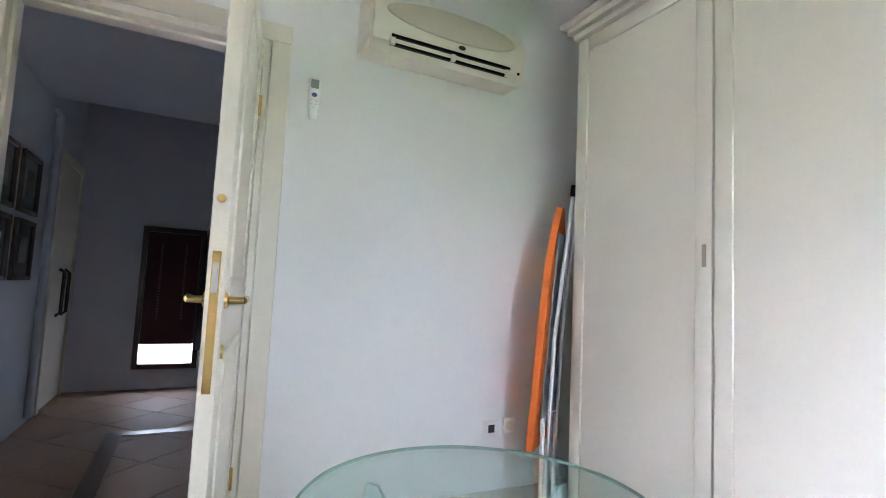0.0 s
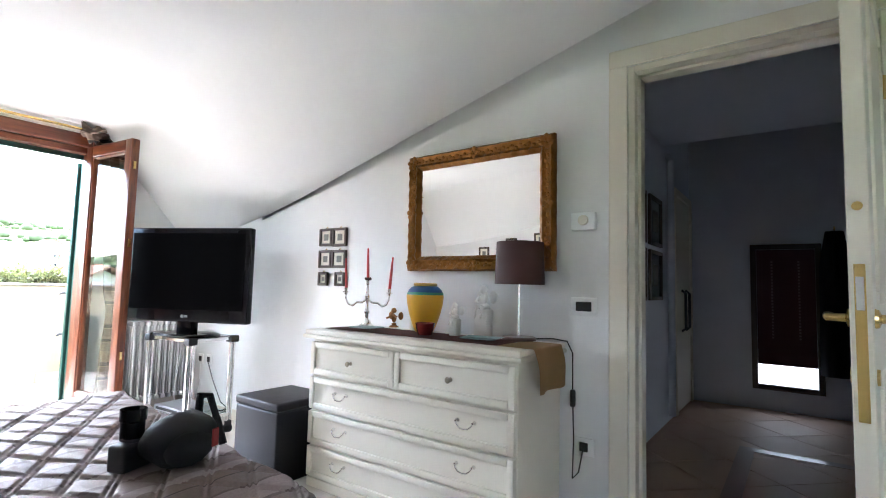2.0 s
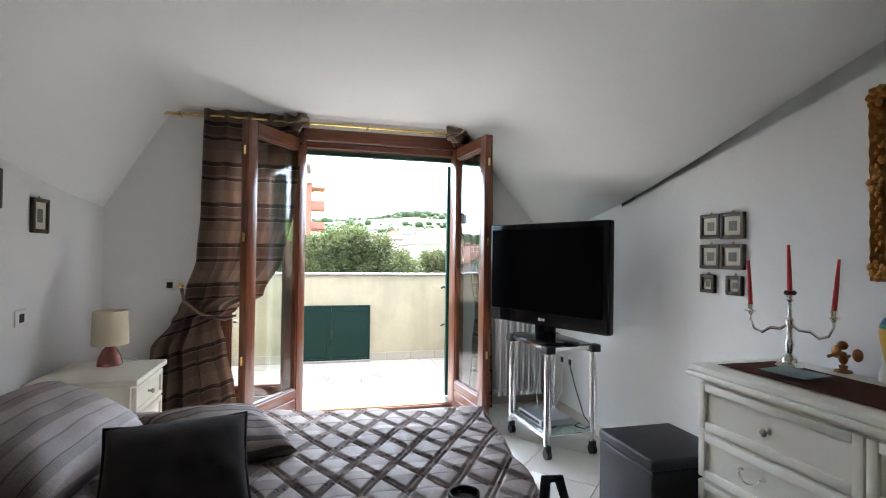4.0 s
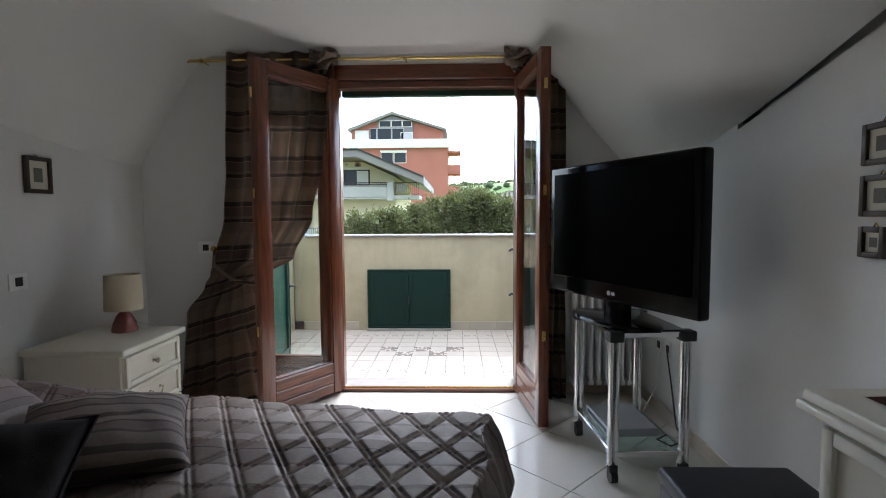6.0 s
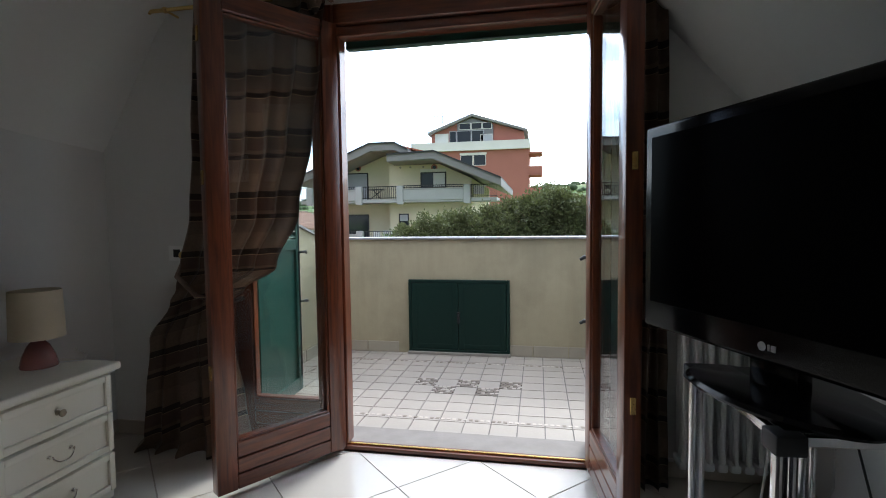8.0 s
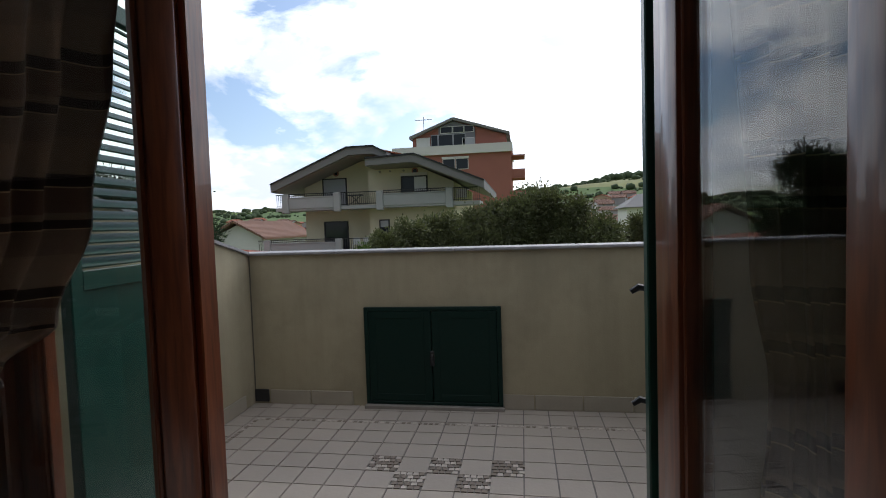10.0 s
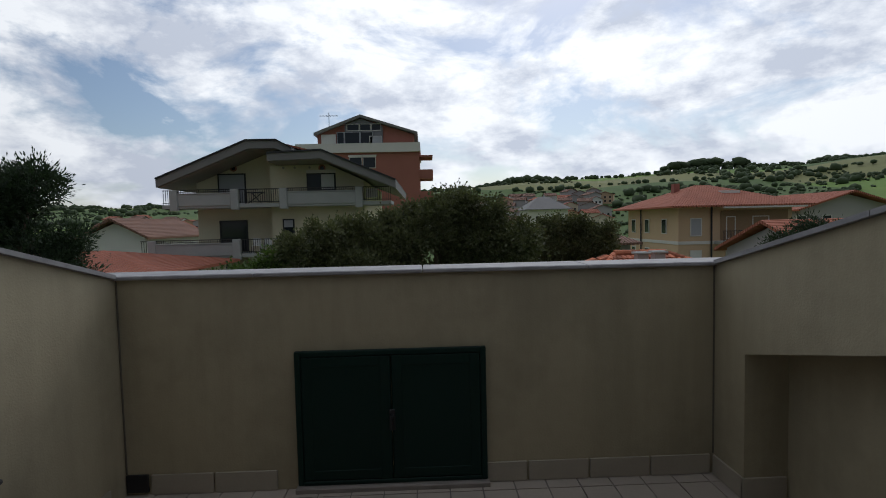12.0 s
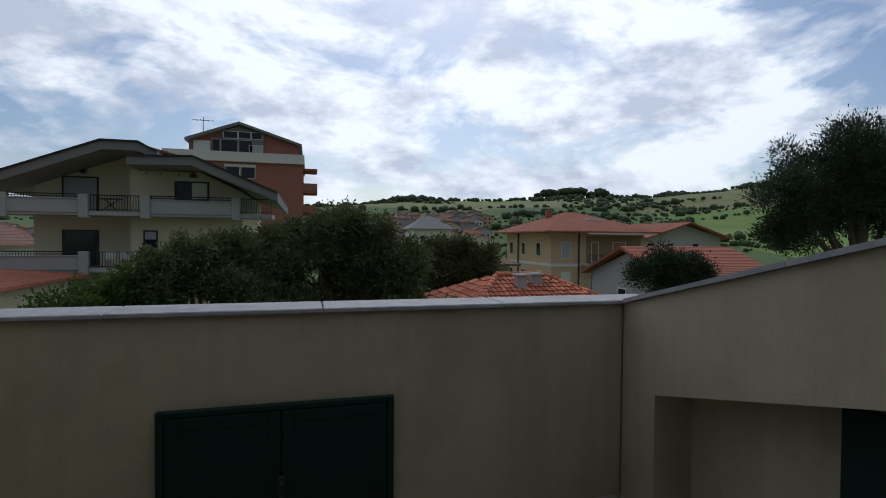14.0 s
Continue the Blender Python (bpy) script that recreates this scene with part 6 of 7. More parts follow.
# tiles, skirting pieces, mosaic
DEC = [(0, 0), (2, 0), (4, 0), (1, -1), (3, -1)]
TP = 0.155
TO = (0.3775, 5.8325)
tile_field(tf, TX0, TX1, 5.034, TY1, (TP, TP), 0.007, TO, 0, M_TTILE, skip=lambda i, j: (i, j) in DEC)
tile_field(tf, TX1, TX1 + 0.2, 5.034, NYE, (TP, TP), 0.007, TO, 0, M_TTILE)
M_TSKIRT = mat("terrace_skirting", (0.36, 0.32, 0.255), 0.6, vary=0.12, scale=6, fine=0.05, bump=0.06)
b0 = bm_new()
addbox(b0, 0.004, 0.296, -0.012, -0.001, 0.002, 0.098, 0.002)
me_s = finish("skirting_tile", b0, M_TSKIRT, 0)
for k in range(10):
    x = TX0 + 0.115 + k * 0.30
    if 0.0 < x + 0.15 < 1.03 or x + 0.3 > TX1 + 0.01:
        continue
    o = new("skirting_tile", me_s)
    o.parent = wn_
    o.matrix_basis = pose(x, TY1, 0)
for k in range(5):
    o = new("skirting_tile", me_s)
    o.parent = ww_
    o.matrix_basis = pose(TX0, 5.06 + k * 0.30, 0, 0, 0, 90)
    if k < 4:
        o = new("skirting_tile", me_s)
        o.parent = we_
        o.matrix_basis = pose(TX1 + 0.2, 5.36 + k * 0.275, 0, 0, 0, 270)
b0 = bm_new()
addbox(b0, TX1 - 0.013, TX1 - 0.001, NYE - 0.012, TY1 - 0.014, 0.002, 0.098, 0.002)
addbox(b0, TX1 - 0.013, TX1 + 0.188, NYE - 0.013, NYE - 0.001, 0.002, 0.098, 0.002)
o = new("skirting_tile", finish("skirting_tile", b0, M_TSKIRT, 0))
o.parent = we_
M_MOS1 = mat("mosaic_light", (0.52, 0.46, 0.40), 0.5, vary=0.3, scale=40)
M_MOS2 = mat("mosaic_dark", (0.24, 0.195, 0.155), 0.5, vary=0.3, scale=40)
random.seed(3)
bm1, bm2 = bm_new(), bm_new()


def bit(x, y, r):
    tgt = bm1 if random.random() < 0.5 else bm2
    addbox(tgt, x - r, x + r, y - r, y + r, -0.004, 0.0022)


for (i, j) in DEC:
    for a in range(5):
        for b in range(5):
            bit(TO[0] + (i + 0.1 + 0.2 * a) * TP + (0.006 if b % 2 else -0.004), TO[1] + (j + 0.1 + 0.2 * b) * TP, 0.0125)
for y in (TO[1] - 3.78 * TP, TO[1] + 3.78 * TP):
    x = -0.52
    while x < 1.95:
        bit(x, y, 0.011)
        x += 0.034
for x in (-0.52, 1.95):
    y = TO[1] - 3.7 * TP
    while y < TO[1] + 3.7 * TP:
        bit(x, y, 0.011)
        y += 0.034
for nm, b, m in (("mosaic", bm1, M_MOS1), ("mosaic", bm2, M_MOS2)):
    o = part(nm, b, m, tf, smooth=0)
    tagged(o, kind="stuff")

# ---- the house below the terrace, ground and hill ----
GZ = -9.0
bm = bm_new()
addbox(bm, -4.0, 7.0, -5.0, TY1 + 0.2, GZ, -0.31)
structure("wall_house_below", bm, M_RENDER, "yellow rendered storeys below the terrace", "wall", smooth=0)

RIDGE = [(-900, 11), (-400, 15), (-200, 17), (0, 25.5), (110, 32.5), (233, 38), (300, 40), (372, 49), (420, 57), (600, 72), (1200, 80)]


def ridge_z(x):
    for (a, za), (b, zb) in zip(RIDGE, RIDGE[1:]):
        if a <= x <= b:
            return za + (zb - za) * soften((x - a) / (b - a)) * 0.5 + (zb - za) * (x - a) / (b - a) * 0.5
    return RIDGE[0][1] if x < 0 else RIDGE[-1][1]


def ground_z(x, y):
    xr = x * 400.0 / max(y, 60.0) if y < 400 else x
    k = max(0.0, min(1.0, (y - 110) / 290))
    h = GZ + (ridge_z(max(-900, min(1200, xr))) - GZ) * (0.45 * soften(k) + 0.55 * k)
    if y > 400:
        h -= min(60.0, (y - 400) * 0.12)
    amp = 3.0 * min(1.0, max(0.0, (y - 130) / 150))
    return h + amp * noise.noise(Vector((x * 0.012, y * 0.02, 1.0)))


bm = bm_new()
cols = [-3000, -1500] + [-900 + 20 * k for k in range(96)] + [1500, 3000]
rows_ = [-3000, -600, -60, 0, 30, 60, 90] + [110 + 12 * k for k in range(32)] + [520, 700, 1200, 3500]
vs2 = [[bm.verts.new((x, y, ground_z(x, y) if y > 100 else GZ)) for y in rows_] for x in cols]
for i in range(len(cols) - 1):
    for j in range(len(rows_) - 1):
        bm.faces.new((vs2[i][j], vs2[i + 1][j], vs2[i + 1][j + 1], vs2[i][j + 1]))
# field patchwork
M_FIELD = mat("fields", (1, 1, 1), 0.95)
n_, l_ = M_FIELD.node_tree.nodes, M_FIELD.node_tree.links
co_, mp_, vo_, rp_, ns_, mx_ = (n_.new("ShaderNode" + k) for k in ("TexCoord", "Mapping", "TexVoronoi", "ValToRGB", "TexNoise", "Mix"))
mp_.inputs["Scale"].default_value = (0.010, 0.016, 0.0)
vo_.inputs["Scale"].default_value = 1.0
ns_.inputs["Scale"].default_value, ns_.inputs["Detail"].default_value = 0.06, 8.0
rp_.color_ramp.interpolation = "CONSTANT"
for p, c in ((0.0, (0.10, 0.17, 0.04)), (0.3, (0.20, 0.31, 0.055)), (0.5, (0.12, 0.19, 0.05)), (0.68, (0.24, 0.25, 0.09)), (0.78, (0.17, 0.29, 0.045))):
    e = rp_.color_ramp.elements.new(p)
    e.color = (*c, 1)
mx_.data_type, mx_.blend_type = "RGBA", "MULTIPLY"
mx_.inputs["Factor"].default_value = 0.5
l_.new(co_.outputs["Object"], mp_.inputs["Vector"])
l_.new(mp_.outputs["Vector"], vo_.inputs["Vector"])
l_.new(vo_.outputs["Color"], rp_.inputs["Fac"])
l_.new(co_.outputs["Object"], ns_.inputs["Vector"])
l_.new(rp_.outputs["Color"], mx_.inputs["A"])
l_.new(ns_.outputs["Fac"], mx_.inputs["B"])
l_.new(mx_.outputs["Result"], n_["Principled BSDF"].inputs["Base Color"])
structure("ground", bm, M_FIELD, "valley floor and green field-patched hillside", "ground", smooth=60)

# hillside trees as clumps
M_FAR = mat("far_foliage", (0.042, 0.062, 0.026), 0.95, vary=0.45, scale=0.15, fine=0.2)
random.seed(21)


def clump_mesh(seed):
    b = bm_new()
    bmesh.ops.create_icosphere(b, subdivisions=2, radius=1.0)
    for v in b.verts:
        v.co *= 1 + 0.45 * noise.noise(v.co * 2.3 + Vector((seed * 7.1, 0, 0)))
    b.verts.index_update()
    data = ([v.co.copy() for v in b.verts], [[v.index for v in f.verts] for f in b.faces])
    b.free()
    return data


clumps = [clump_mesh(k) for k in range(5)]
V, F = [], []


def put_clump(x, y, z, r, flat=0.8):
    cv, cf = random.choice(clumps)
    o = len(V)
    a = random.uniform(0, 6.28)
    c, s = math.cos(a) * r, math.sin(a) * r
    V.extend((x + v.x * c - v.y * s, y + v.x * s + v.y * c, z + v.z * r * flat + r * flat * 0.6) for v in cv)
    F.extend([i + o for i in f] for f in cf)


for k in range(6500):
    y = random.uniform(150, 400)
    x = random.uniform(-0.95, 1.15) * y
    if noise.noise(Vector((x * 0.012, y * 0.02, 9))) > -0.05 and random.random() < 0.85:
        put_clump(x, y, ground_z(x, y), random.uniform(0.4, 0.9) + 2.4 * random.random() ** 5)
for k in range(420):
    x = random.uniform(-380, 480)
    y = random.uniform(385, 404)
    dense = noise.noise(Vector((x * 0.02, 0, 4)))
    put_clump(x, y, ground_z(x, y), random.uniform(0.9, 2.4) + max(0, dense) * 3.5)
for k in range(26):                                   # the pine wood on the crest
    x = random.uniform(190, 262)
    put_clump(x, 398, ground_z(x, 398) + random.uniform(2, 5), random.uniform(4, 6.5), 0.55)
for j in range(3):                                    # hedge lines along the fields
    yy = 210 + 38 * j
    for k in range(120):
        x = -150 + k * 3.2 + j * 30
        xx = x + random.uniform(-6, 6)
        put_clump(xx, yy + 0.08 * x + random.uniform(-5, 5), ground_z(xx, yy + 0.08 * x), random.uniform(0.6, 1.8))
me = bpy.data.meshes.new("hill_trees")
me.from_pydata(V, [], F)
me.materials.append(M_FAR)
me.shade_smooth()
tagged(new("hill_trees", me), "dark green trees and hedges over the hillside", "trees", kind="stuff")

# ---- buildings ----
M_CREAMW = mat("cream_render", (0.60, 0.55, 0.40), 0.95, vary=0.08, scale=0.4, fine=0.04)
M_CONC = mat("balcony_concrete", (0.36, 0.37, 0.36), 0.95, vary=0.15, scale=0.8, fine=0.06)
M_SLATE = mat("grey_roof_edge", (0.20, 0.195, 0.19), 0.9, vary=0.12, scale=0.6)
M_RAIL = mat("railing_iron", (0.02, 0.02, 0.022), 0.6)
M_PANE = mat("dark_pane", (0.02, 0.024, 0.03), 0.08)
M_SHUT = mat("grey_roller_shutter", (0.36, 0.37, 0.40), 0.7, vary=0.05)
M_WSHUT = mat("white_roller_shutter", (0.62, 0.62, 0.60), 0.7, vary=0.05)
M_REDW = mat("red_brick_render", (0.30, 0.12, 0.092), 0.95, vary=0.10, scale=0.5, fine=0.06)
M_WBAND = mat("white_band", (0.62, 0.60, 0.57), 0.9, vary=0.05, scale=0.5)
M_ORW = mat("orange_render", (0.54, 0.385, 0.25), 0.95, vary=0.07, scale=0.4, fine=0.03)
M_GREYW = mat("grey_render", (0.40, 0.38, 0.37), 0.95, vary=0.08, scale=0.4)
M_WHITEW = mat("white_render", (0.66, 0.65, 0.62), 0.95, vary=0.06, scale=0.3)


def roof_tiles(name, color):
    m = mat(name, color, 0.9, vary=0.25, scale=0.7, fine=0.15)
    n, l = m.node_tree.nodes, m.node_tree.links
    co, wv, bp = n.new("ShaderNodeTexCoord"), n.new("ShaderNodeTexWave"), n.new("ShaderNodeBump")
    wv.inputs["Scale"].default_value, wv.inputs["Distortion"].default_value = 1.35, 0.4
    bp.inputs["Strength"].default_value, bp.inputs["Distance"].default_value = 1.0, 0.12
    l.new(co.outputs["Object"], wv.inputs["Vector"])
    l.new(wv.outputs["Fac"], bp.inputs["Height"])
    l.new(bp.outputs["Normal"], n["Principled BSDF"].inputs["Normal"])
    return m


M_ROOF = roof_tiles("red_roof_tiles", (0.36, 0.12, 0.07))
M_ROOFB = roof_tiles("brown_roof_tiles", (0.22, 0.12, 0.085))


def window(parent, x, z, w, h, y, fill=M_PANE, frame_m=M_WBAND, label=""):
    """Framed opening on a wall that faces -y."""
    bm = bm_new()
    for a, b, c, d in ((x, x + 0.08, z, z + h), (x + w - 0.08, x + w, z, z + h), (x + 0.08, x + w - 0.08, z, z + 0.08), (x + 0.08, x + w - 0.08, z + h - 0.08, z + h)):
        addbox(bm, a, b, y - 0.06, y + 0.02, c, d)
    wv = part("window", bm, frame_m, parent, label, smooth=0)
    bm = bm_new()
    addbox(bm, x + 0.08, x + w - 0.08, y - 0.02, y + 0.02, z + 0.08, z + h - 0.08)
    part("pane", bm, fill, wv, smooth=0)
    return wv


def railing(parent, x0, x1, y, z0, z1):
    bm = bm_new()
    addbox(bm, x0, x1, y - 0.03, y + 0.03, z1 - 0.05, z1)
    addbox(bm, x0, x1, y - 0.02, y + 0.02, z0 + 0.05, z0 + 0.09)
    x = x0 + 0.06
    while x < x1:
        addbox(bm, x - 0.012, x + 0.012, y - 0.012, y + 0.012, z0, z1)
        x += 0.13
    part("railing", bm, M_RAIL, parent, "thin black iron railing", smooth=0)


# cream house with two gables and balconies
cb = thing("apartment_house", "cream rendered apartment house with balconies and grey gabled eaves", "house", pose(0, 0, 0))
FY = 36.4
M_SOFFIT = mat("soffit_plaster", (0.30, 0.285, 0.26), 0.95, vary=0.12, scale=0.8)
bm = bm_new()
addprism(bm, [(-13.7, GZ), (-8.7, GZ), (-8.7, 5.75), (-9.4, 5.75), (-13.7, 4.05)], "y", FY, FY + 12)
addprism(bm, [(-8.7, GZ), (-3.05, GZ), (-3.05, 3.95), (-5.2, 4.95), (-8.7, 4.92)], "y", FY - 1.2, FY + 11)
part("wall", bm, M_CREAMW, cb, smooth=0)
# thick gabled slabs: fascia with a thin metal edge above
for pts, y0, y1 in (([(-14.86, 4.10), (-9.62, 6.22), (-7.88, 6.22), (-7.0, 5.74), (-7.0, 5.45), (-7.95, 5.78), (-9.5, 5.78), (-14.86, 3.64)], FY - 2.6, FY + 12),
                    ([(-8.19, 5.36), (-5.13, 5.48), (-0.95, 3.72), (-0.95, 3.28), (-5.2, 5.04), (-8.19, 4.95)], FY - 3.4, FY + 11)):
    bm = bm_new()
    addprism(bm, pts, "y", y0, y1)
    rf = part("roof", bm, M_SLATE, cb, "grey concrete gabled eaves", smooth=0)
    n_top = len(pts) // 2
    edge = pts[:n_top]
    bm = bm_new()
    addprism(bm, [(x, z + 0.004) for x, z in edge] + [(x, z + 0.09) for x, z in reversed(edge)], "y", y0 - 0.08, y1)
    part("flashing", bm, M_RAIL, rf, "dark metal roof edging", smooth=0)
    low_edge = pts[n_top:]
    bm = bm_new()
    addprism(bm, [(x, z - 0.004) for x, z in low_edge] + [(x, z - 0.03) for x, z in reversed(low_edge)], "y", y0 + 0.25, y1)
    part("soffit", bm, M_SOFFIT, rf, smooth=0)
bm = bm_new()
addprism(bm, [(-7.86, 6.30), (-5.3, 5.62), (-5.3, 5.52), (-7.86, 6.18)], "y", FY - 1.0, FY + 12)
part("roof_tiles", bm, M_ROOF, cb, "red tiled strip of roof", smooth=0)
for zf, xl in ((2.62, -14.7), (-0.33, -16.1), (-3.28, -16.1)):
    bm = bm_new()
    addbox(bm, xl, -1.3, FY - 2.3, FY, zf - 0.22, zf)
    bal = part("balcony", bm, M_CONC, cb, "weathered concrete balcony", smooth=0)
    x_p = xl + 0.7
    for x0, x1 in ((x_p + 0.2, -10.7), (-7.42, -3.4)):
        bm = bm_new()
        addbox(bm, x0, x1, FY - 2.36, FY - 2.18, zf - 0.1, zf + 0.60, 0.02)
        addbox(bm, x0, x1, FY - 2.40, FY - 2.14, zf + 0.60, zf + 0.66, 0.01)
        part("parapet", bm, M_CONC, bal, smooth=0)
        railing(bal, x0, x1, FY - 2.27, zf + 0.66, zf + 0.88)
    for x in (x_p, -10.48, -7.64, -3.2):
        bm = bm_new()
        addbox(bm, x - 0.22, x + 0.22, FY - 2.44, FY - 2.1, zf - 0.36, zf + 0.86, 0.02)
        part("post", bm, M_CONC, bal, smooth=0)
    railing(bal, -10.25, -7.87, FY - 2.24, zf + 0.02, zf + 0.86)
    railing(bal, -2.97, -1.3, FY - 2.24, zf + 0.02, zf + 0.86)
    railing(bal, xl, x_p - 0.22, FY - 2.24, zf + 0.02, zf + 0.86)
    window(cb, -12.36, zf + 0.02, 1.75, 1.98, FY, M_SHUT if zf > 2 or zf < -3 else M_PANE, M_RAIL)
    if zf > 2:
        w2 = window(cb, -6.5, zf + 0.75, 1.76, 1.05, FY - 1.2, M_PANE, M_RAIL)
        bm = bm_new()
        addbox(bm, -6.5, -4.74, FY - 1.30, FY - 1.2, zf + 1.80, zf + 2.0)
        part("shutter_box", bm, M_WBAND, w2, smooth=0)
        bm = bm_new()
        addbox(bm, -5.62, -4.84, FY - 1.25, FY - 1.222, zf + 0.83, zf + 1.72)
        part("shutter", bm, M_WSHUT, w2, "bright half-open shutter", smooth=0)
    else:
        w2 = window(cb, -8.05, zf + 0.9, 0.7, 1.1, FY - 1.2, M_PANE, M_RAIL)
        bm = bm_new()
        addbox(bm, -7.97, -7.43, FY - 1.25, FY - 1.222, zf + 1.5, zf + 1.92)
        part("shutter", bm, M_SHUT, w2, smooth=0)
        window(cb, -10.45, zf + 0.9, 1.5, 1.1, FY, M_PANE, M_RAIL) if zf < -3 else None
for x, z, y in ((-11.35, 4.95, FY), (-5.55, 4.72, FY - 1.2)):
    bm = bm_new()
    addlathe(bm, [(0.13, 0.0), (0.21, 0.0), (0.21, 0.07), (0.13, 0.07), (0.13, 0.0)], seg=20)
    bmesh.ops.transform(bm, matrix=pose(x, y + 0.01, z, 90, 0, 0), verts=bm.verts)
    rd = part("roundel", bm, M_REDW, cb, "round terracotta vent ring")
    bm = bm_new()
    addlathe(bm, [(0, 0), (0.13, 0.0), (0.13, 0.03), (0, 0.03)], seg=20)
    bmesh.ops.transform(bm, matrix=pose(x, y + 0.01, z, 90, 0, 0), verts=bm.verts)
    part("vent", bm, M_PANE, rd)
for x in (-7.9, -7.2, -6.3, -4.4):
    bm = bm_new()
    addtube(bm, [(x, FY - 1.26, 4.78), (x, FY - 1.18, 4.78)], 0.07, 10)
    part("vent_hole", bm, M_SOFFIT, cb)
bm = bm_new()
addbox(bm, -2.95, -2.25, FY - 1.1, FY - 0.7, 2.9, 3.45, 0.03)
part("cooling_unit", bm, M_WBAND, cb, "white outdoor cooling unit")


def balcony_table(x, y, z):
    ob = thing("balcony_table", "small dark table on the upper balcony", "table", pose(x, y, z))
    bm = bm_new()
    addbox(bm, -0.5, 0.5, -0.3, 0.3, 0.66, 0.70, 0.01)
    part("tabletop", bm, M_DARK, ob)
    for sx in (-1, 1):
        bm = bm_new()
        addtube(bm, [(sx * 0.42, -0.25, 0), (-sx * 0.30, 0.25, 0.66)], 0.025, 8)
        part("leg", bm, M_DARK, ob)


def balcony_chair(x, y, z, turn):
    ob = thing("balcony_chair", "white plastic armchair on the lower balcony", "chair", pose(x, y, z, 0, 0, turn), "balcony chairs")
    bm = bm_new()
    addbox(bm, -0.24, 0.24, -0.22, 0.22, 0.40, 0.44, 0.01)
    part("seat", bm, M_WSHUT, ob)
    bm = bm_new()
    addbox(bm, -0.24, 0.24, 0.20, 0.24, 0.44, 0.86, 0.015)
    part("backrest", bm, M_WSHUT, ob)
    for sx in (-0.21, 0.21):
        for sy in (-0.19, 0.2):
            bm = bm_new()
            addtube(bm, [(sx, sy, 0), (sx, sy, 0.41)], 0.022, 8)
            part("leg", bm, M_WSHUT, ob)


balcony_table(-9.5, FY - 1.6, 2.62)
for k, x in enumerate((-9.6, -9.0, -8.35)):
    balcony_chair(x, FY - 1.5, -0.33, (10, -14, 5)[k])

# red apartment block behind
rb = thing("apartment_block", "red brick apartment block with white band and glazed attic", "house", pose(0, 0, 0))
RYB = 80.0
bm = bm_new()
addbox(bm, -18.3, -0.15, RYB, RYB + 14, GZ, 11.95)
part("wall", bm, M_REDW, rb, smooth=0)
bm = bm_new()
addbox(bm, -18.5, 0.05, RYB - 0.4, RYB + 14, 11.95, 13.3)
part("band", bm, M_WBAND, rb, "white parapet band", smooth=0)
bm = bm_new()
addprism(bm, [(-15.5, 13.3), (-0.9, 13.3), (-0.9, 14.75), (-8.9, 17.3), (-15.5, 14.85)], "y", RYB + 1.2, RYB + 13)
part("attic", bm, M_REDW, rb, smooth=0)
bm = bm_new()
addprism(bm, [(-15.9, 15.1), (-8.9, 17.72), (-0.3, 15.0), (-0.3, 14.7), (-8.9, 17.32), (-15.9, 14.7)], "y", RYB + 0.4, RYB + 13.5)
part("roof", bm, M_SLATE, rb, smooth=0)
# glazed middle of the attic: grey cladding, a row of white casements above, a dark glass veranda below
bm = bm_new()
addprism(bm, [(-11.3, 13.3), (-5.6, 13.3), (-5.6, 16.0), (-8.9, 17.2), (-11.3, 16.3)], "y", RYB + 0.95, RYB + 1.19)
part("cladding", bm, mat("grey_cladding", (0.16, 0.16, 0.18), 0.7, vary=0.1, scale=0.8), rb, "dark grey clad gable centre", smooth=0)
for x, w in ((-11.0, 1.9), (-9.05, 1.7), (-7.3, 1.5)):
    window(rb, x, 15.35, w, 1.05, RYB + 0.93, M_PANE, M_WBAND)
for x, w in ((-12.5, 1.1), (-11.35, 2.3), (-9.0, 1.9)):
    window(rb, x, 13.35, w, 1.85, RYB + 0.9, M_PANE, M_SHUT)
window(rb, -7.6, 13.35, 1.9, 1.2, RYB + 0.9, M_SHUT, M_WBAND)
window(rb, -14.9, 13.4, 2.2, 1.5, RYB + 1.1, M_WSHUT, M_WBAND)
for x in (-8.6, -10.65):
    for z in (9.6, 6.4):
        wv = window(rb, x, z, 1.95, 1.7, RYB - 0.02)
        bm = bm_new()
        addbox(bm, x - 0.1, x + 2.05, RYB - 0.1, RYB, z + 1.7, z + 2.0)
        part("shutter_box", bm, M_WBAND, wv, smooth=0)
for z in (11.2, 7.9, 4.7):
    bm = bm_new()
    addbox(bm, -0.15, 1.9, RYB + 0.2, RYB + 5, z - 3.1, z - 2.9)
    b_ = part("balcony", bm, M_REDW, rb, smooth=0)
    bm = bm_new()
    addbox(bm, -0.15, 1.9, RYB + 0.2, RYB + 5, z, z + 0.25)
    part("balcony_roof", bm, M_REDW, b_, smooth=0)
    bm = bm_new()
    addbox(bm, -0.15, 1.9, RYB + 0.2, RYB + 0.35, z - 2.9, z - 1.9)
    part("parapet", bm, M_REDW, b_, smooth=0)
bm = bm_new()
addtube(bm, [(-14.0, RYB + 3, 15.5), (-14.0, RYB + 3, 18.6)], 0.05, 6)
addtube(bm, [(-15.4, RYB + 3, 18.1), (-12.6, RYB + 3, 18.1)], 0.04, 6)
for k in range(6):
    addtube(bm, [(-15.3 + k * 0.5, RYB + 2.6, 18.1), (-15.3 + k * 0.5, RYB + 3.4, 18.1)], 0.03, 5)
tagged(part("roof_aerial", bm, M_RAIL, rb), "thin rooftop aerial")


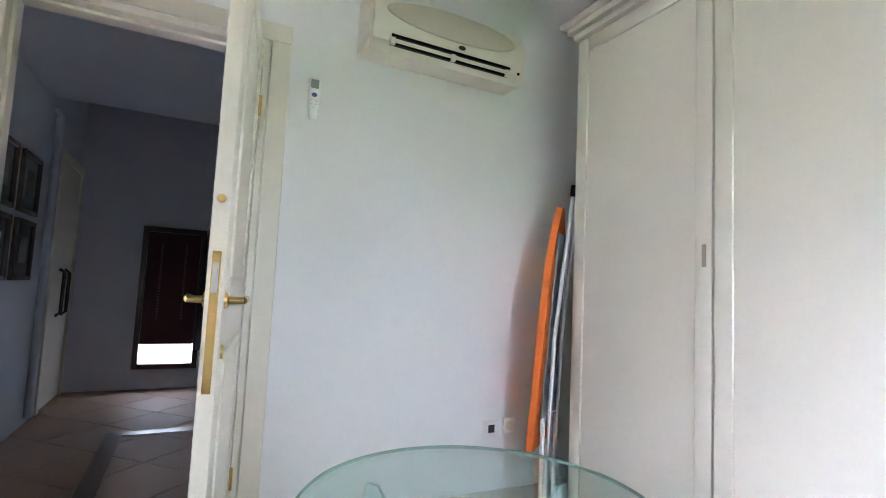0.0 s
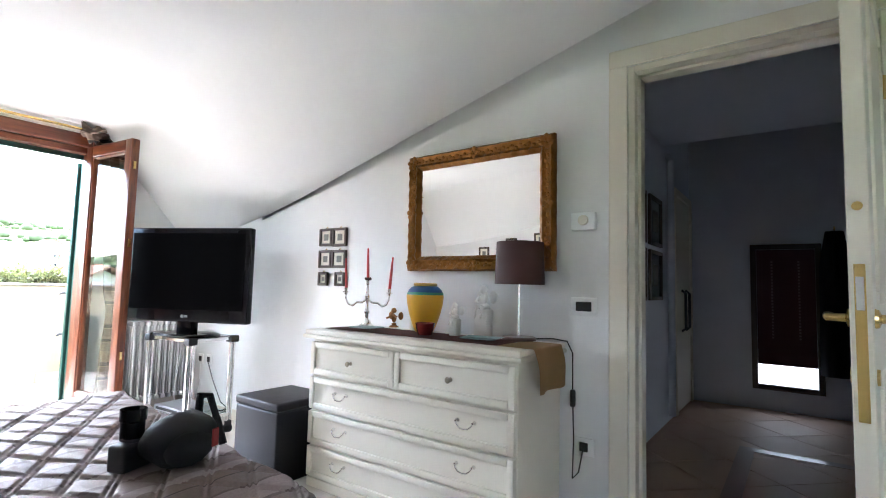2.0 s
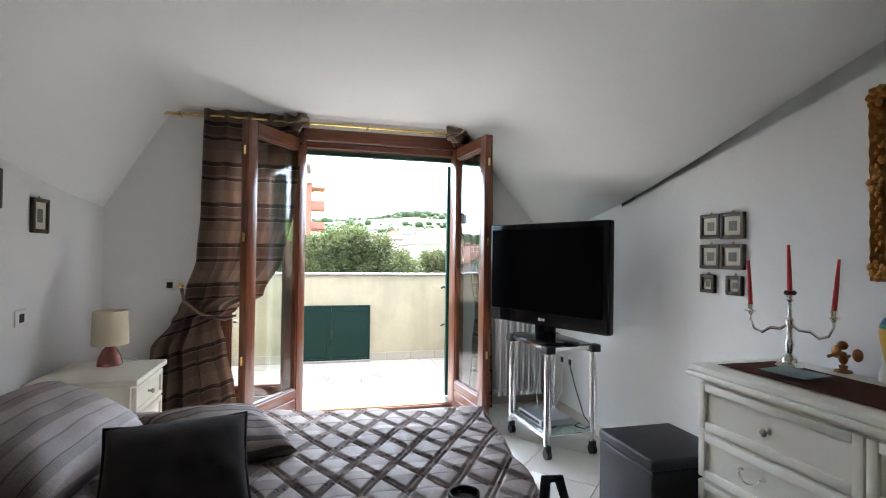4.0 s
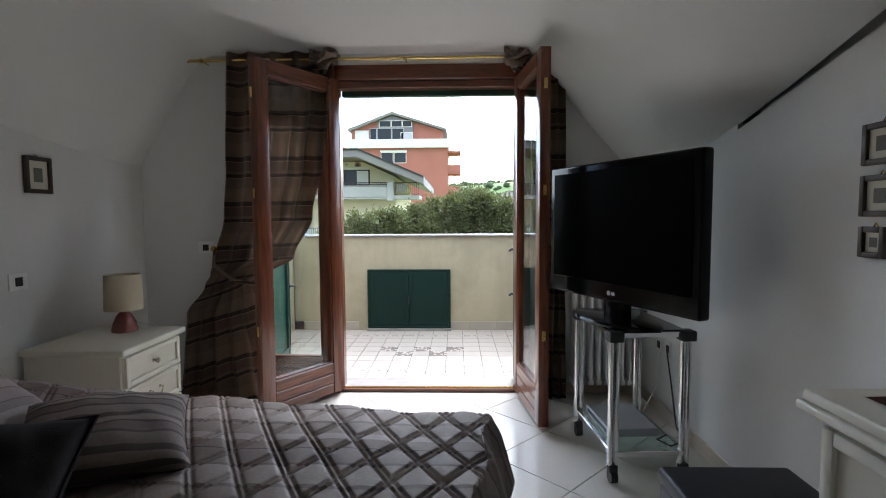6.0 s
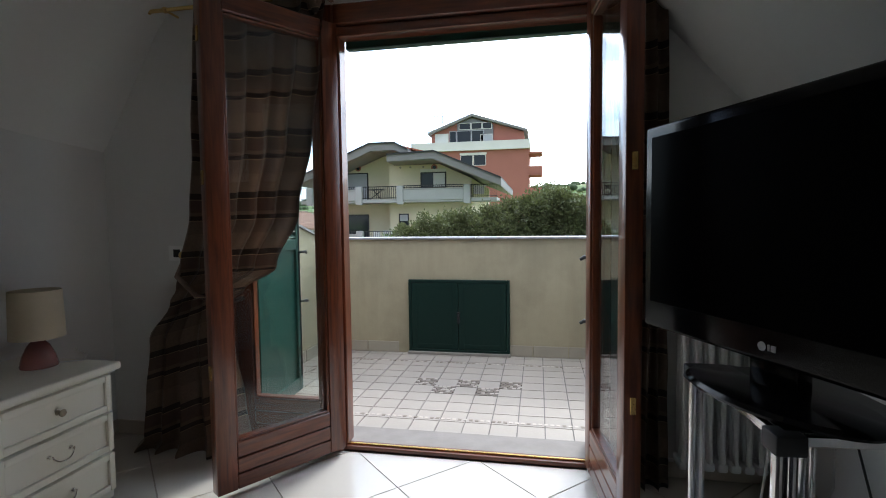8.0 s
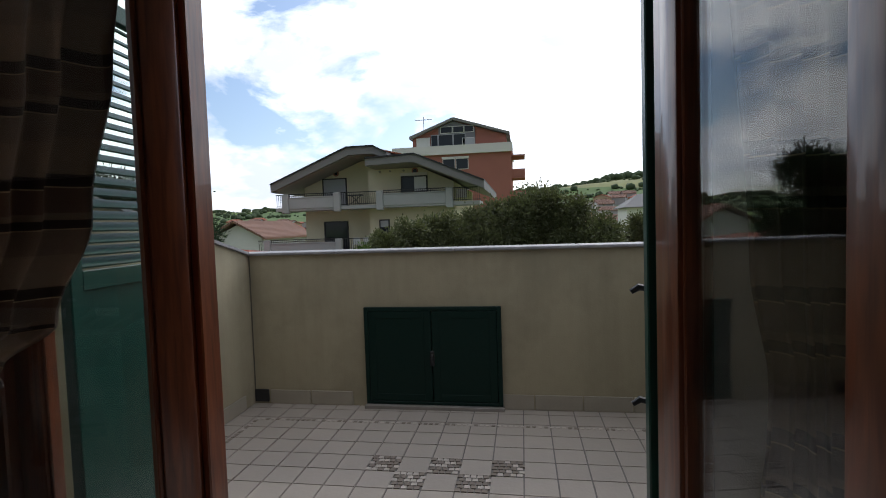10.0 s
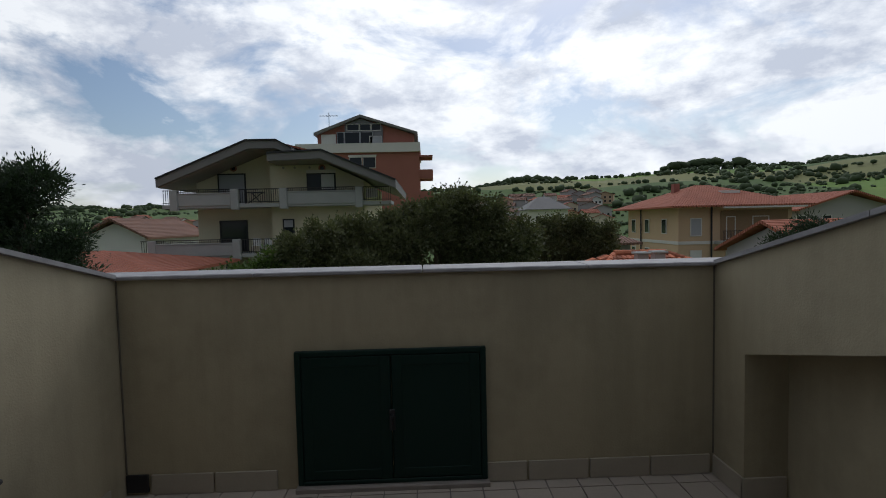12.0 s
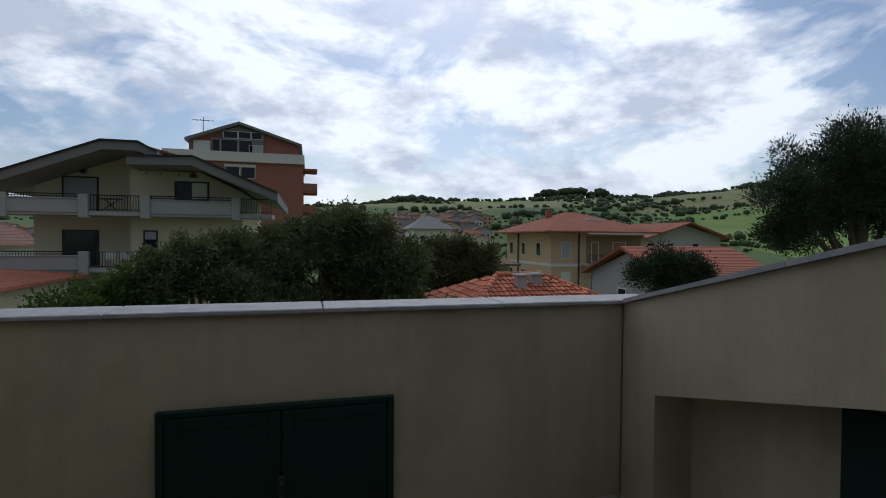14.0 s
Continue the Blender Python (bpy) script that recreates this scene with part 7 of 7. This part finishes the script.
def hip_house(name, label, x0, x1, y0, y1, z_eave, z_top, wall_m, roof_m, eave=0.9, windows=(), ridge=0.3, storeys=(), gable=False, at=None):
    ob = thing(name, label, "house", at or pose(0, 0, 0))
    bm = bm_new()
    addbox(bm, x0, x1, y0, y1, GZ, z_eave)
    if gable:
        addprism(bm, [(x0, z_eave), (x1, z_eave), ((x0 + x1) / 2, z_top - 0.25)], "y", y0, y1)
    part("wall", bm, wall_m, ob, smooth=0)
    bm = bm_new()
    a0, a1, b0_, b1 = x0 - eave, x1 + eave, y0 - eave, y1 + eave
    if gable:
        xm = (x0 + x1) / 2
        sl = (z_top - z_eave) / (xm - x0)
        addprism(bm, [(a0, z_eave - eave * sl), (xm, z_top), (a1, z_eave - eave * sl), (a1, z_eave - eave * sl + 0.2), (xm, z_top + 0.2), (a0, z_eave - eave * sl + 0.2)], "y", b0_, b1)
    else:
        xm, ym = (a0 + a1) / 2, (b0_ + b1) / 2
        rw = ridge * (a1 - a0) / 2
        base = [bm.verts.new((x, y, z_eave)) for x, y in ((a0, b0_), (a1, b0_), (a1, b1), (a0, b1))]
        up = [bm.verts.new((x, y, z_eave + 0.15)) for x, y in ((a0, b0_), (a1, b0_), (a1, b1), (a0, b1))]
        r0, r1 = bm.verts.new((xm - rw, ym, z_top)), bm.verts.new((xm + rw, ym, z_top))
        bm.faces.new(base[::-1])
        for i in range(4):
            bm.faces.new((base[i], base[(i + 1) % 4], up[(i + 1) % 4], up[i]))
        bm.faces.new((up[0], up[1], r1, r0))
        bm.faces.new((up[1], up[2], r1))
        bm.faces.new((up[2], up[3], r0, r1))
        bm.faces.new((up[3], up[0], r0))
    rf = part("roof", bm, roof_m, ob, smooth=0)
    for z in storeys:
        bm = bm_new()
        addbox(bm, x0 - 0.06, x1 + 0.06, y0 - 0.06, y1 + 0.06, z, z + 0.3)
        part("string_course", bm, M_WBAND, ob, smooth=0)
    for x, z, w, h, fill in windows:
        window(ob, x, z, w, h, y0 - 0.02, fill)
    return ob, rf


oh, orf = hip_house("villa", "orange rendered villa with red hipped tile roof", 24.2, 35.0, 50.0, 61.5, 2.1, 4.5, M_ORW, M_ROOF, 1.3, [(25.3, -0.6, 1.1, 1.7, M_SHUT), (25.3, -3.6, 1.1, 1.7, M_WSHUT), (31.2, -0.9, 1.6, 2.1, M_WSHUT), (28.7, -0.9, 0.9, 2.1, M_PANE), (28.7, -3.9, 0.9, 2.1, M_PANE)], 0.12, storeys=(-1.35,))
for yy in (52.2, 56.0, 59.4):
    for zz in (-0.4, -3.4):
        bm = bm_new()
        addbox(bm, 24.12, 24.22, yy, yy + 1.0, zz, zz + 1.5)
        wv = part("window", bm, M_WBAND, oh, smooth=0)
        bm = bm_new()
        addbox(bm, 24.08, 24.14, yy + 0.12, yy + 0.88, zz + 0.1, zz + 1.4)
        part("pane", bm, M_PANE, wv, smooth=0)
bm = bm_new()
addbox(bm, 27.6, 34.8, 48.6, 50, -1.35, -1.1)
bl2 = part("balcony", bm, M_CONC, oh, smooth=0)
bm = bm_new()
addbox(bm, 27.7, 35.6, 48.72, 48.9, 1.93, 2.10, 0.02)
part("gutter", bm, M_WBAND, oh, "white gutter board")
# flat sheet coloured as the loggia's shade; the wall is not set back
bm = bm_new()
addbox(bm, 28.2, 34.6, 49.94, 49.99, -1.05, 1.75)
part("loggia_shade_sheet", bm, mat("loggia_shade_color", (0.26, 0.17, 0.10), 0.9, vary=0.1), oh, smooth=0)
railing(bl2, 27.6, 34.8, 48.66, -1.1, -0.1)
for x, y in ((24.05, 57.8), (27.3, 49.9)):
    bm = bm_new()
    addtube(bm, [(x, y, GZ), (x, y, 2.3)], 0.08, 8)
    part("downpipe", bm, M_RAIL, oh)
bm = bm_new()
addbox(bm, 29.9, 31.7, 52.6, 53.8, 3.35, 3.75)
part("skylight", bm, M_WHITEW, orf, smooth=0)
bm = bm_new()
addbox(bm, 26.9, 27.5, 56.2, 56.8, 3.2, 4.75)
part("chimney", bm, M_REDW, orf, smooth=0)

hip_house("house", "grey rendered house with tiled gable roof below the terrace", -4.4, 4.4, 0.0, 8.0, -1.0, 0.75, M_GREYW, M_ROOF, 0.6, [(-1.0, -3.2, 1.0, 1.2, M_PANE)], gable=True, at=pose(22.0, 34.5, 0, 0, 0, -90))
hip_house("house", "pale house with broad red gable roof", 43.5, 54.7, 60.0, 72.0, 1.9, 3.65, M_GREYW, M_ROOF, 1.0, [(43.0, -0.3, 1.2, 1.4, M_PANE), (46.0, -0.3, 1.2, 1.4, M_PANE), (50.0, -0.3, 1.2, 1.4, M_PANE)], gable=True)
near_house, near_roof = hip_house("house", "low house with red tiled hipped roof near the terrace", 6.9, 13.4, 22.5, 29.5, -1.85, -0.35, M_CREAMW, M_ROOF, 0.6, [(9.5, -5.5, 1.0, 1.2, M_PANE)], 0.3)
hip_house("house", "grey house with brown tiled roof behind the trees", 10.3, 14.7, 38.0, 44.0, -0.55, 0.45, M_GREYW, M_ROOFB, 0.6, [(11.8, -4.0, 1.0, 1.2, M_PANE)], 0.5)
hip_house("house", "red roofed house at the cream house's foot", -22.0, -10.75, 25.6, 33.0, -0.75, 0.25, M_CREAMW, M_ROOF, 0.6, [(-13.5, -4.0, 1.0, 1.2, M_PANE)], 0.2)
hip_house("house", "white gabled house with brown roof in the valley", -27.3, -22.4, 46.0, 56.0, 0.7, 2.0, M_WHITEW, M_ROOFB, 0.6, [(-25.3, -2.0, 0.9, 1.4, M_PANE), (-23.8, -2.0, 0.9, 1.4, M_PANE)], gable=True)


def barrel_tiles(parent, corner, along, up, width_at, length, material, pitch=0.23, step=0.40):
    """Rows of half-round tiles, lapped down a slope from its eave; width_at(v) gives the slope's two edges."""
    along, up = Vector(along).normalized(), Vector(up).normalized()
    out = along.cross(up).normalized()
    if out.z < 0:
        out = -out
    vv, ff = [], []
    rnd = random.Random(17)
    for r in range(int(length / step)):
        v = r * step
        a, b = width_at((v + 0.2) / length)
        for k in range(int((b - a) / pitch)):
            u = a + (k + 0.5) * pitch
            i0 = len(vv)
            lift = rnd.uniform(0.0, 0.02)
            for e, rad, dz in ((-0.04, 0.115, 0.05 + lift), (step, 0.09, 0.0 + lift)):
                for q in range(6):
                    an = math.pi * q / 5
                    p = Vector(corner) + along * (u + rad * math.cos(an)) + up * (v + e) + out * (0.02 + dz + 0.085 * math.sin(an))
                    vv.append(tuple(p))
            ff += [(i0 + q, i0 + q + 1, i0 + q + 7, i0 + q + 6) for q in range(5)] + [tuple(i0 + q for q in range(6))]
    me = bpy.data.meshes.new("barrel_tiles")
    me.from_pydata(vv, [], ff)
    me.materials.append(material)
    ob = new("barrel_tiles", me)
    ob.parent = parent
    return tagged(ob, kind="stuff")


def island_tint(name, color):
    m = mat(name, color, 0.9, vary=0.2, scale=1.5, fine=0.1)
    n, l = m.node_tree.nodes, m.node_tree.links
    b = n["Principled BSDF"]
    geo, rng, vm = n.new("ShaderNodeNewGeometry"), n.new("ShaderNodeMapRange"), n.new("ShaderNodeVectorMath")
    rng.inputs["To Min"].default_value, rng.inputs["To Max"].default_value = 0.55, 1.45
    vm.operation = "SCALE"
    l.new(geo.outputs["Random Per Island"], rng.inputs["Value"])
    l.new(b.inputs["Base Color"].links[0].from_socket, vm.inputs[0])
    l.new(rng.outputs["Result"], vm.inputs["Scale"])
    l.new(vm.outputs[0], b.inputs["Base Color"])
    return m


M_BARREL = island_tint("barrel_tile_clay", (0.40, 0.135, 0.07))
# front and west slopes of the near roof: eave corners at (6.3, 21.9) and (14.0, 21.9), ridge 2.31 m long at y 26
barrel_tiles(near_roof, (6.3, 21.9, -1.70), (1, 0, 0), (0, 4.1, 1.35), lambda v: (2.70 * v, 7.7 - 2.70 * v), math.hypot(4.1, 1.35), M_BARREL)
barrel_tiles(near_roof, (6.3, 30.1, -1.70), (0, -1, 0), (2.70, 0, 1.35), lambda v: (4.1 * v, 8.2 - 4.1 * v), math.hypot(2.70, 1.35), M_BARREL)
bm = bm_new()
for a, b in (((6.3, 21.9, -1.66), (9.0, 26.0, -0.30)), ((14.0, 21.9, -1.66), (11.3, 26.0, -0.30)), ((9.0, 26.0, -0.28), (11.3, 26.0, -0.28))):
    a, b = Vector(a), Vector(b)
    for k in range(int((b - a).length / 0.38)):
        p, q = a.lerp(b, k * 0.38 / (b - a).length), a.lerp(b, (k + 1.08) * 0.38 / (b - a).length)
        addtube(bm, [p, q], [0.15, 0.12], 8)
part("ridge_tiles", bm, M_BARREL, near_roof)
for x, y in ((9.6, 24.6), (10.5, 25.0)):
    bm = bm_new()
    addbox(bm, x - 0.22, x + 0.22, y - 0.22, y + 0.22, -1.5, -0.25, 0.02)
    tp = part("chimney", bm, M_GREYW, None, smooth=0)
    addc = bm_new()
    addbox(addc, x - 0.3, x + 0.3, y - 0.3, y + 0.3, -0.25, -0.15, 0.02)
    part("chimney_cap", addc, M_CONC, tp, smooth=0)
    tagged(tp, "small rendered chimney on the near tiled roof", "chimney")

hip_house("house", "pale grey hipped house at the valley town's edge", 22.5, 31.0, 110.0, 120.0, 3.4, 6.4, M_WHITEW, M_SLATE, 0.8, [(24.0, 0.6, 1.2, 1.5, M_PANE), (27.5, 0.6, 1.2, 1.5, M_PANE)], 0.2)

# town in the valley
random.seed(31)
protos = []
for k, (wm, rm, lab) in enumerate(((M_WHITEW, M_ROOFB, "distant white house with brown roof"), (M_CREAMW, M_ROOF, "distant cream house with red roof"), (M_GREYW, M_ROOFB, "distant grey house with brown roof"), (M_ORW, M_ROOF, "distant ochre house with red roof"))):
    ob = thing("town_house", lab, "house", pose(0, 300 + 20 * k, -60), "houses of the valley town")
    w, d, h = 9 + k, 9, 6.5 + 0.8 * (k % 3)
    bm = bm_new()
    addbox(bm, -w / 2, w / 2, -d / 2, d / 2, -6, h)
    addprism(bm, [(-w / 2, h), (w / 2, h), (0, h + 1.9)], "y", -d / 2, d / 2)
    part("wall", bm, wm, ob, smooth=0)
    bm = bm_new()
    addprism(bm, [(-w / 2 - 0.6, h - 0.25), (0, h + 2.0), (w / 2 + 0.6, h - 0.25), (w / 2 + 0.6, h + 0.05), (0, h + 2.3), (-w / 2 - 0.6, h + 0.05)], "y", -d / 2 - 0.6, d / 2 + 0.6)
    part("roof", bm, rm, ob, smooth=0)
    for z in (0.8, 3.8):
        for x in (-w * 0.3, 0, w * 0.3):
            bm = bm_new()
            addbox(bm, x - 0.6, x + 0.6, -d / 2 - 0.05, -d / 2 + 0.05, z, z + 1.5)
            part("window", bm, M_PANE, ob, smooth=0)
    protos.append(ob)
spots = []
for k in range(400):
    y = random.uniform(150, 250)
    u = random.choice((random.uniform(0.10, 0.36), random.uniform(0.14, 0.34), random.uniform(0.10, 0.36), random.uniform(-0.62, -0.36)))
    x = u * y
    if all((x - a) ** 2 + (y - b) ** 2 > 70 for a, b in spots):
        spots.append((x, y))
    if len(spots) >= 110:
        break
for k, (x, y) in enumerate(spots):
    m = pose(x, y, ground_z(x, y) if y > 100 else GZ, 0, 0, random.choice((0, 20, -25, 75, 90)))
    if k < 4:
        protos[k].matrix_basis = m @ Matrix.Scale(0.6, 4)
    else:
        copy_thing(protos[random.choice((0, 0, 1, 2, 2, 3))], m)
# houses on the crest
for k in range(5):
    x = random.uniform(60, 420)
    copy_thing(protos[0], pose(x, 392, ground_z(x, 392) - 4.5, 0, 0, random.uniform(-30, 30)))


# ---- trees ----
M_BARK = mat("bark", (0.10, 0.075, 0.055), 0.95, vary=0.25, scale=3, bump=0.6, bump_scale=12)


def leaf_mat(name, color):
    m = mat(name, color, 0.6, vary=0.35, scale=0.9, fine=0.25)
    n, l = m.node_tree.nodes, m.node_tree.links
    b = n["Principled BSDF"]
    o, tr, mx = n["Material Output"], n.new("ShaderNodeBsdfTranslucent"), n.new("ShaderNodeMixShader")
    tr.inputs["Color"].default_value = (color[0] * 1.6, color[1] * 1.7, color[2] * 1.1, 1)
    mx.inputs[0].default_value = 0.3
    geo, rng, vm = n.new("ShaderNodeNewGeometry"), n.new("ShaderNodeMapRange"), n.new("ShaderNodeVectorMath")
    rng.inputs["To Min"].default_value, rng.inputs["To Max"].default_value = 0.45, 1.75
    vm.operation = "SCALE"
    l.new(geo.outputs["Random Per Island"], rng.inputs["Value"])
    l.new(b.inputs["Base Color"].links[0].from_socket, vm.inputs[0])
    l.new(rng.outputs["Result"], vm.inputs["Scale"])
    l.new(vm.outputs[0], b.inputs["Base Color"])
    l.new(b.outputs[0], mx.inputs[1])
    l.new(tr.outputs[0], mx.inputs[2])
    l.new(mx.outputs[0], o.inputs["Surface"])
    return m


M_LEAF = leaf_mat("olive_leaves", (0.074, 0.080, 0.036))
M_LEAF2 = leaf_mat("bright_leaves", (0.050, 0.082, 0.018))
M_NEEDLE = leaf_mat("pine_needles", (0.022, 0.036, 0.018))


def tree(name, label, x, y, lobes, material, leaf, per, seed, trunk_r=0.22, needle=False):
    """Trunk and limbs reaching into lobes (x, y, z, radius) filled with small leaves."""
    rnd = random.Random(seed)
    ob = thing(name, label, "tree", pose(x, y, GZ))
    bm = bm_new()
    zt = min(l[2] for l in lobes) - GZ
    addtube(bm, [(0, 0, 0), (0.15, 0.1, zt * 0.4), (0.05, -0.1, zt * 0.8), (0.1, 0, zt + 0.4)], [trunk_r * 1.3, trunk_r, trunk_r * 0.8, trunk_r * 0.5], 10)
    part("trunk", bm, M_BARK, ob)
    for lx, ly, lz, r in lobes:
        bm = bm_new()
        z0 = zt * rnd.uniform(0.6, 0.85)
        addtube(bm, [(0.05, 0, z0), ((lx - x) * 0.5, (ly - y) * 0.5, (z0 + lz - GZ) / 2), (lx - x, ly - y, lz - GZ + r * 0.3)], [trunk_r * 0.5, trunk_r * 0.3, 0.03], 7)
        part("limb", bm, M_BARK, ob)
    vv, ff = [], []
    bunches = []
    for lx, ly, lz, r in lobes:
        bunches.append((lx, ly, lz, r * 0.8))
        for k in range(5):
            d = Vector((rnd.gauss(0, 1), rnd.gauss(0, 0.8), rnd.gauss(0.15, 0.8))).normalized() * r * rnd.uniform(0.65, 0.95)
            bunches.append((lx + d.x, ly + d.y, lz + d.z, r * rnd.uniform(0.28, 0.5)))
    for lx, ly, lz, r in bunches:
        # tufts of leaves along many twigs
        tufts = int(per * r * r)
        for k in range(tufts):
            d = Vector((rnd.gauss(0, 1), rnd.gauss(0, 1), rnd.gauss(0, 1))).normalized()
            rad = r * (0.5 + 0.5 * rnd.random() ** 0.7 + 0.4 * rnd.random() ** 7) * (1 + 0.42 * noise.noise(d * 2.6 + Vector((lx, ly, lz))))
            c = Vector((lx - x, ly - y, lz - GZ)) + Vector((d.x, d.y, d.z * 0.85)) * rad
            tr = leaf * rnd.uniform(1.4, 3.6)
            for q in range(9):
                e = Vector((rnd.gauss(0, 1), rnd.gauss(0, 1), rnd.gauss(0, 1))).normalized()
                p = c + e * tr * rnd.random()
                a = (e + d * 0.6 + Vector((0, 0, 0.5 if needle else 0.15))).normalized()
                b = a.cross(Vector((rnd.gauss(0, 1), rnd.gauss(0, 1), rnd.gauss(0, 1)))).normalized()
                L = leaf * rnd.uniform(0.7, 1.3)
                W = L * (0.14 if needle else 0.30)
                i = len(vv)
                vv += [p - b * W * 0.4, p + a * L * 0.5 - b * W, p + a * L, p + a * L * 0.5 + b * W]
                ff.append((i, i + 1, i + 2, i + 3))
    me = bpy.data.meshes.new("crown")
    me.from_pydata(vv, [], ff)
    me.materials.append(material)
    cr = new("crown", me)
    cr.parent = ob
    return ob


def lobes_in(x0, x1, y, z_top, z_low, n, r, seed):
    rnd = random.Random(seed)
    res = []
    for k in range(n):
        u = (k + 0.5) / n
        x = x0 + (x1 - x0) * u
        h = math.sin(math.pi * min(1, max(0, u))) ** 0.5
        res.append((x, y + rnd.uniform(-0.8, 0.8), z_low + (z_top - z_low) * h - r * 0.75 + rnd.uniform(-0.55, 0.12), r * rnd.uniform(0.55, 1.15)))
        res.append((x + rnd.uniform(-0.3, 0.3), y + rnd.uniform(-0.4, 0.6), z_low + (z_top - z_low) * h * 0.42 - r * 0.75 + rnd.uniform(-0.2, 0.2), r * rnd.uniform(0.85, 1.15)))
        res.append((x + rnd.uniform(-0.5, 0.5), y + rnd.uniform(-0.6, 0.6), z_low - 0.7 + rnd.uniform(-0.4, 0.4), r * rnd.uniform(0.8, 1.2)))
    return res


tree("broadleaf_tree", "grey-green leafy tree rising behind the parapet", 1.2, 20.0, lobes_in(-1.3, 3.8, 20.0, 2.4, 0.5, 8, 0.72, 1), M_LEAF, 0.10, 800, 5)
tree("broadleaf_tree", "dark green leafy tree beside the cream house", -1.9, 18.5, lobes_in(-3.6, -0.4, 18.5, 1.7, -0.2, 6, 0.6, 2), M_LEAF, 0.095, 850, 6)
tree("broadleaf_tree", "grey-green leafy tree before the valley town", 8.0, 32.5, lobes_in(6.6, 11.0, 32.5, 1.55, -0.4, 6, 0.8, 3), M_LEAF, 0.14, 420, 7)
tree("broadleaf_tree", "low bright green tree at the cream house", -4.0, 18.0, lobes_in(-5.2, -2.6, 18.0, 0.55, -0.5, 4, 0.5, 4), M_LEAF2, 0.10, 700, 8)
tree("broadleaf_tree", "light green shrub-like tree just below the parapet", 3.0, 15.0, lobes_in(1.9, 4.2, 15.0, 0.35, -0.4, 3, 0.5, 14), M_LEAF2, 0.09, 700, 18)
tree("pine_tree", "dark green pine beside the terrace", -13.3, 20.0, [(-13.7, 20, 2.4, 1.3), (-12.3, 20.3, 2.2, 1.1), (-11.1, 20, 2.6, 0.8), (-13.1, 19.6, 1.0, 1.5), (-11.5, 20.2, 0.6, 1.2), (-14.7, 20, 0.6, 1.6), (-10.8, 20.4, -0.4, 1.0), (-12.7, 20, -1.0, 1.6)], M_NEEDLE, 0.15, 620, 9, 0.25, True)
tree("pine_tree", "large dark pine rising over the side parapet", 25.5, 22.0, [(20.9, 22, 3.3, 1.2), (22.4, 22.3, 4.3, 1.5), (24.4, 22, 5.2, 1.7), (26.4, 22, 5.6, 1.9), (21.6, 22, 2.2, 1.2), (23.4, 22.6, 2.9, 1.7), (25.6, 22.4, 3.3, 1.9), (28.2, 22, 4.6, 2.0), (27.4, 22, 2.7, 1.7), (30, 22, 3.6, 2.0)], M_NEEDLE, 0.17, 260, 10, 0.35, True)
tree("pine_tree", "small dark pine before the grey house", 14.3, 21.0, [(13.2, 21, 0.0, 0.7), (14.0, 21.1, 0.35, 0.75), (14.9, 21, 0.3, 0.75), (15.7, 21.2, 0.0, 0.65), (14.2, 20.8, -0.6, 0.9), (15.2, 20.9, -0.5, 0.8)], M_NEEDLE, 0.12, 700, 12, 0.16, True)
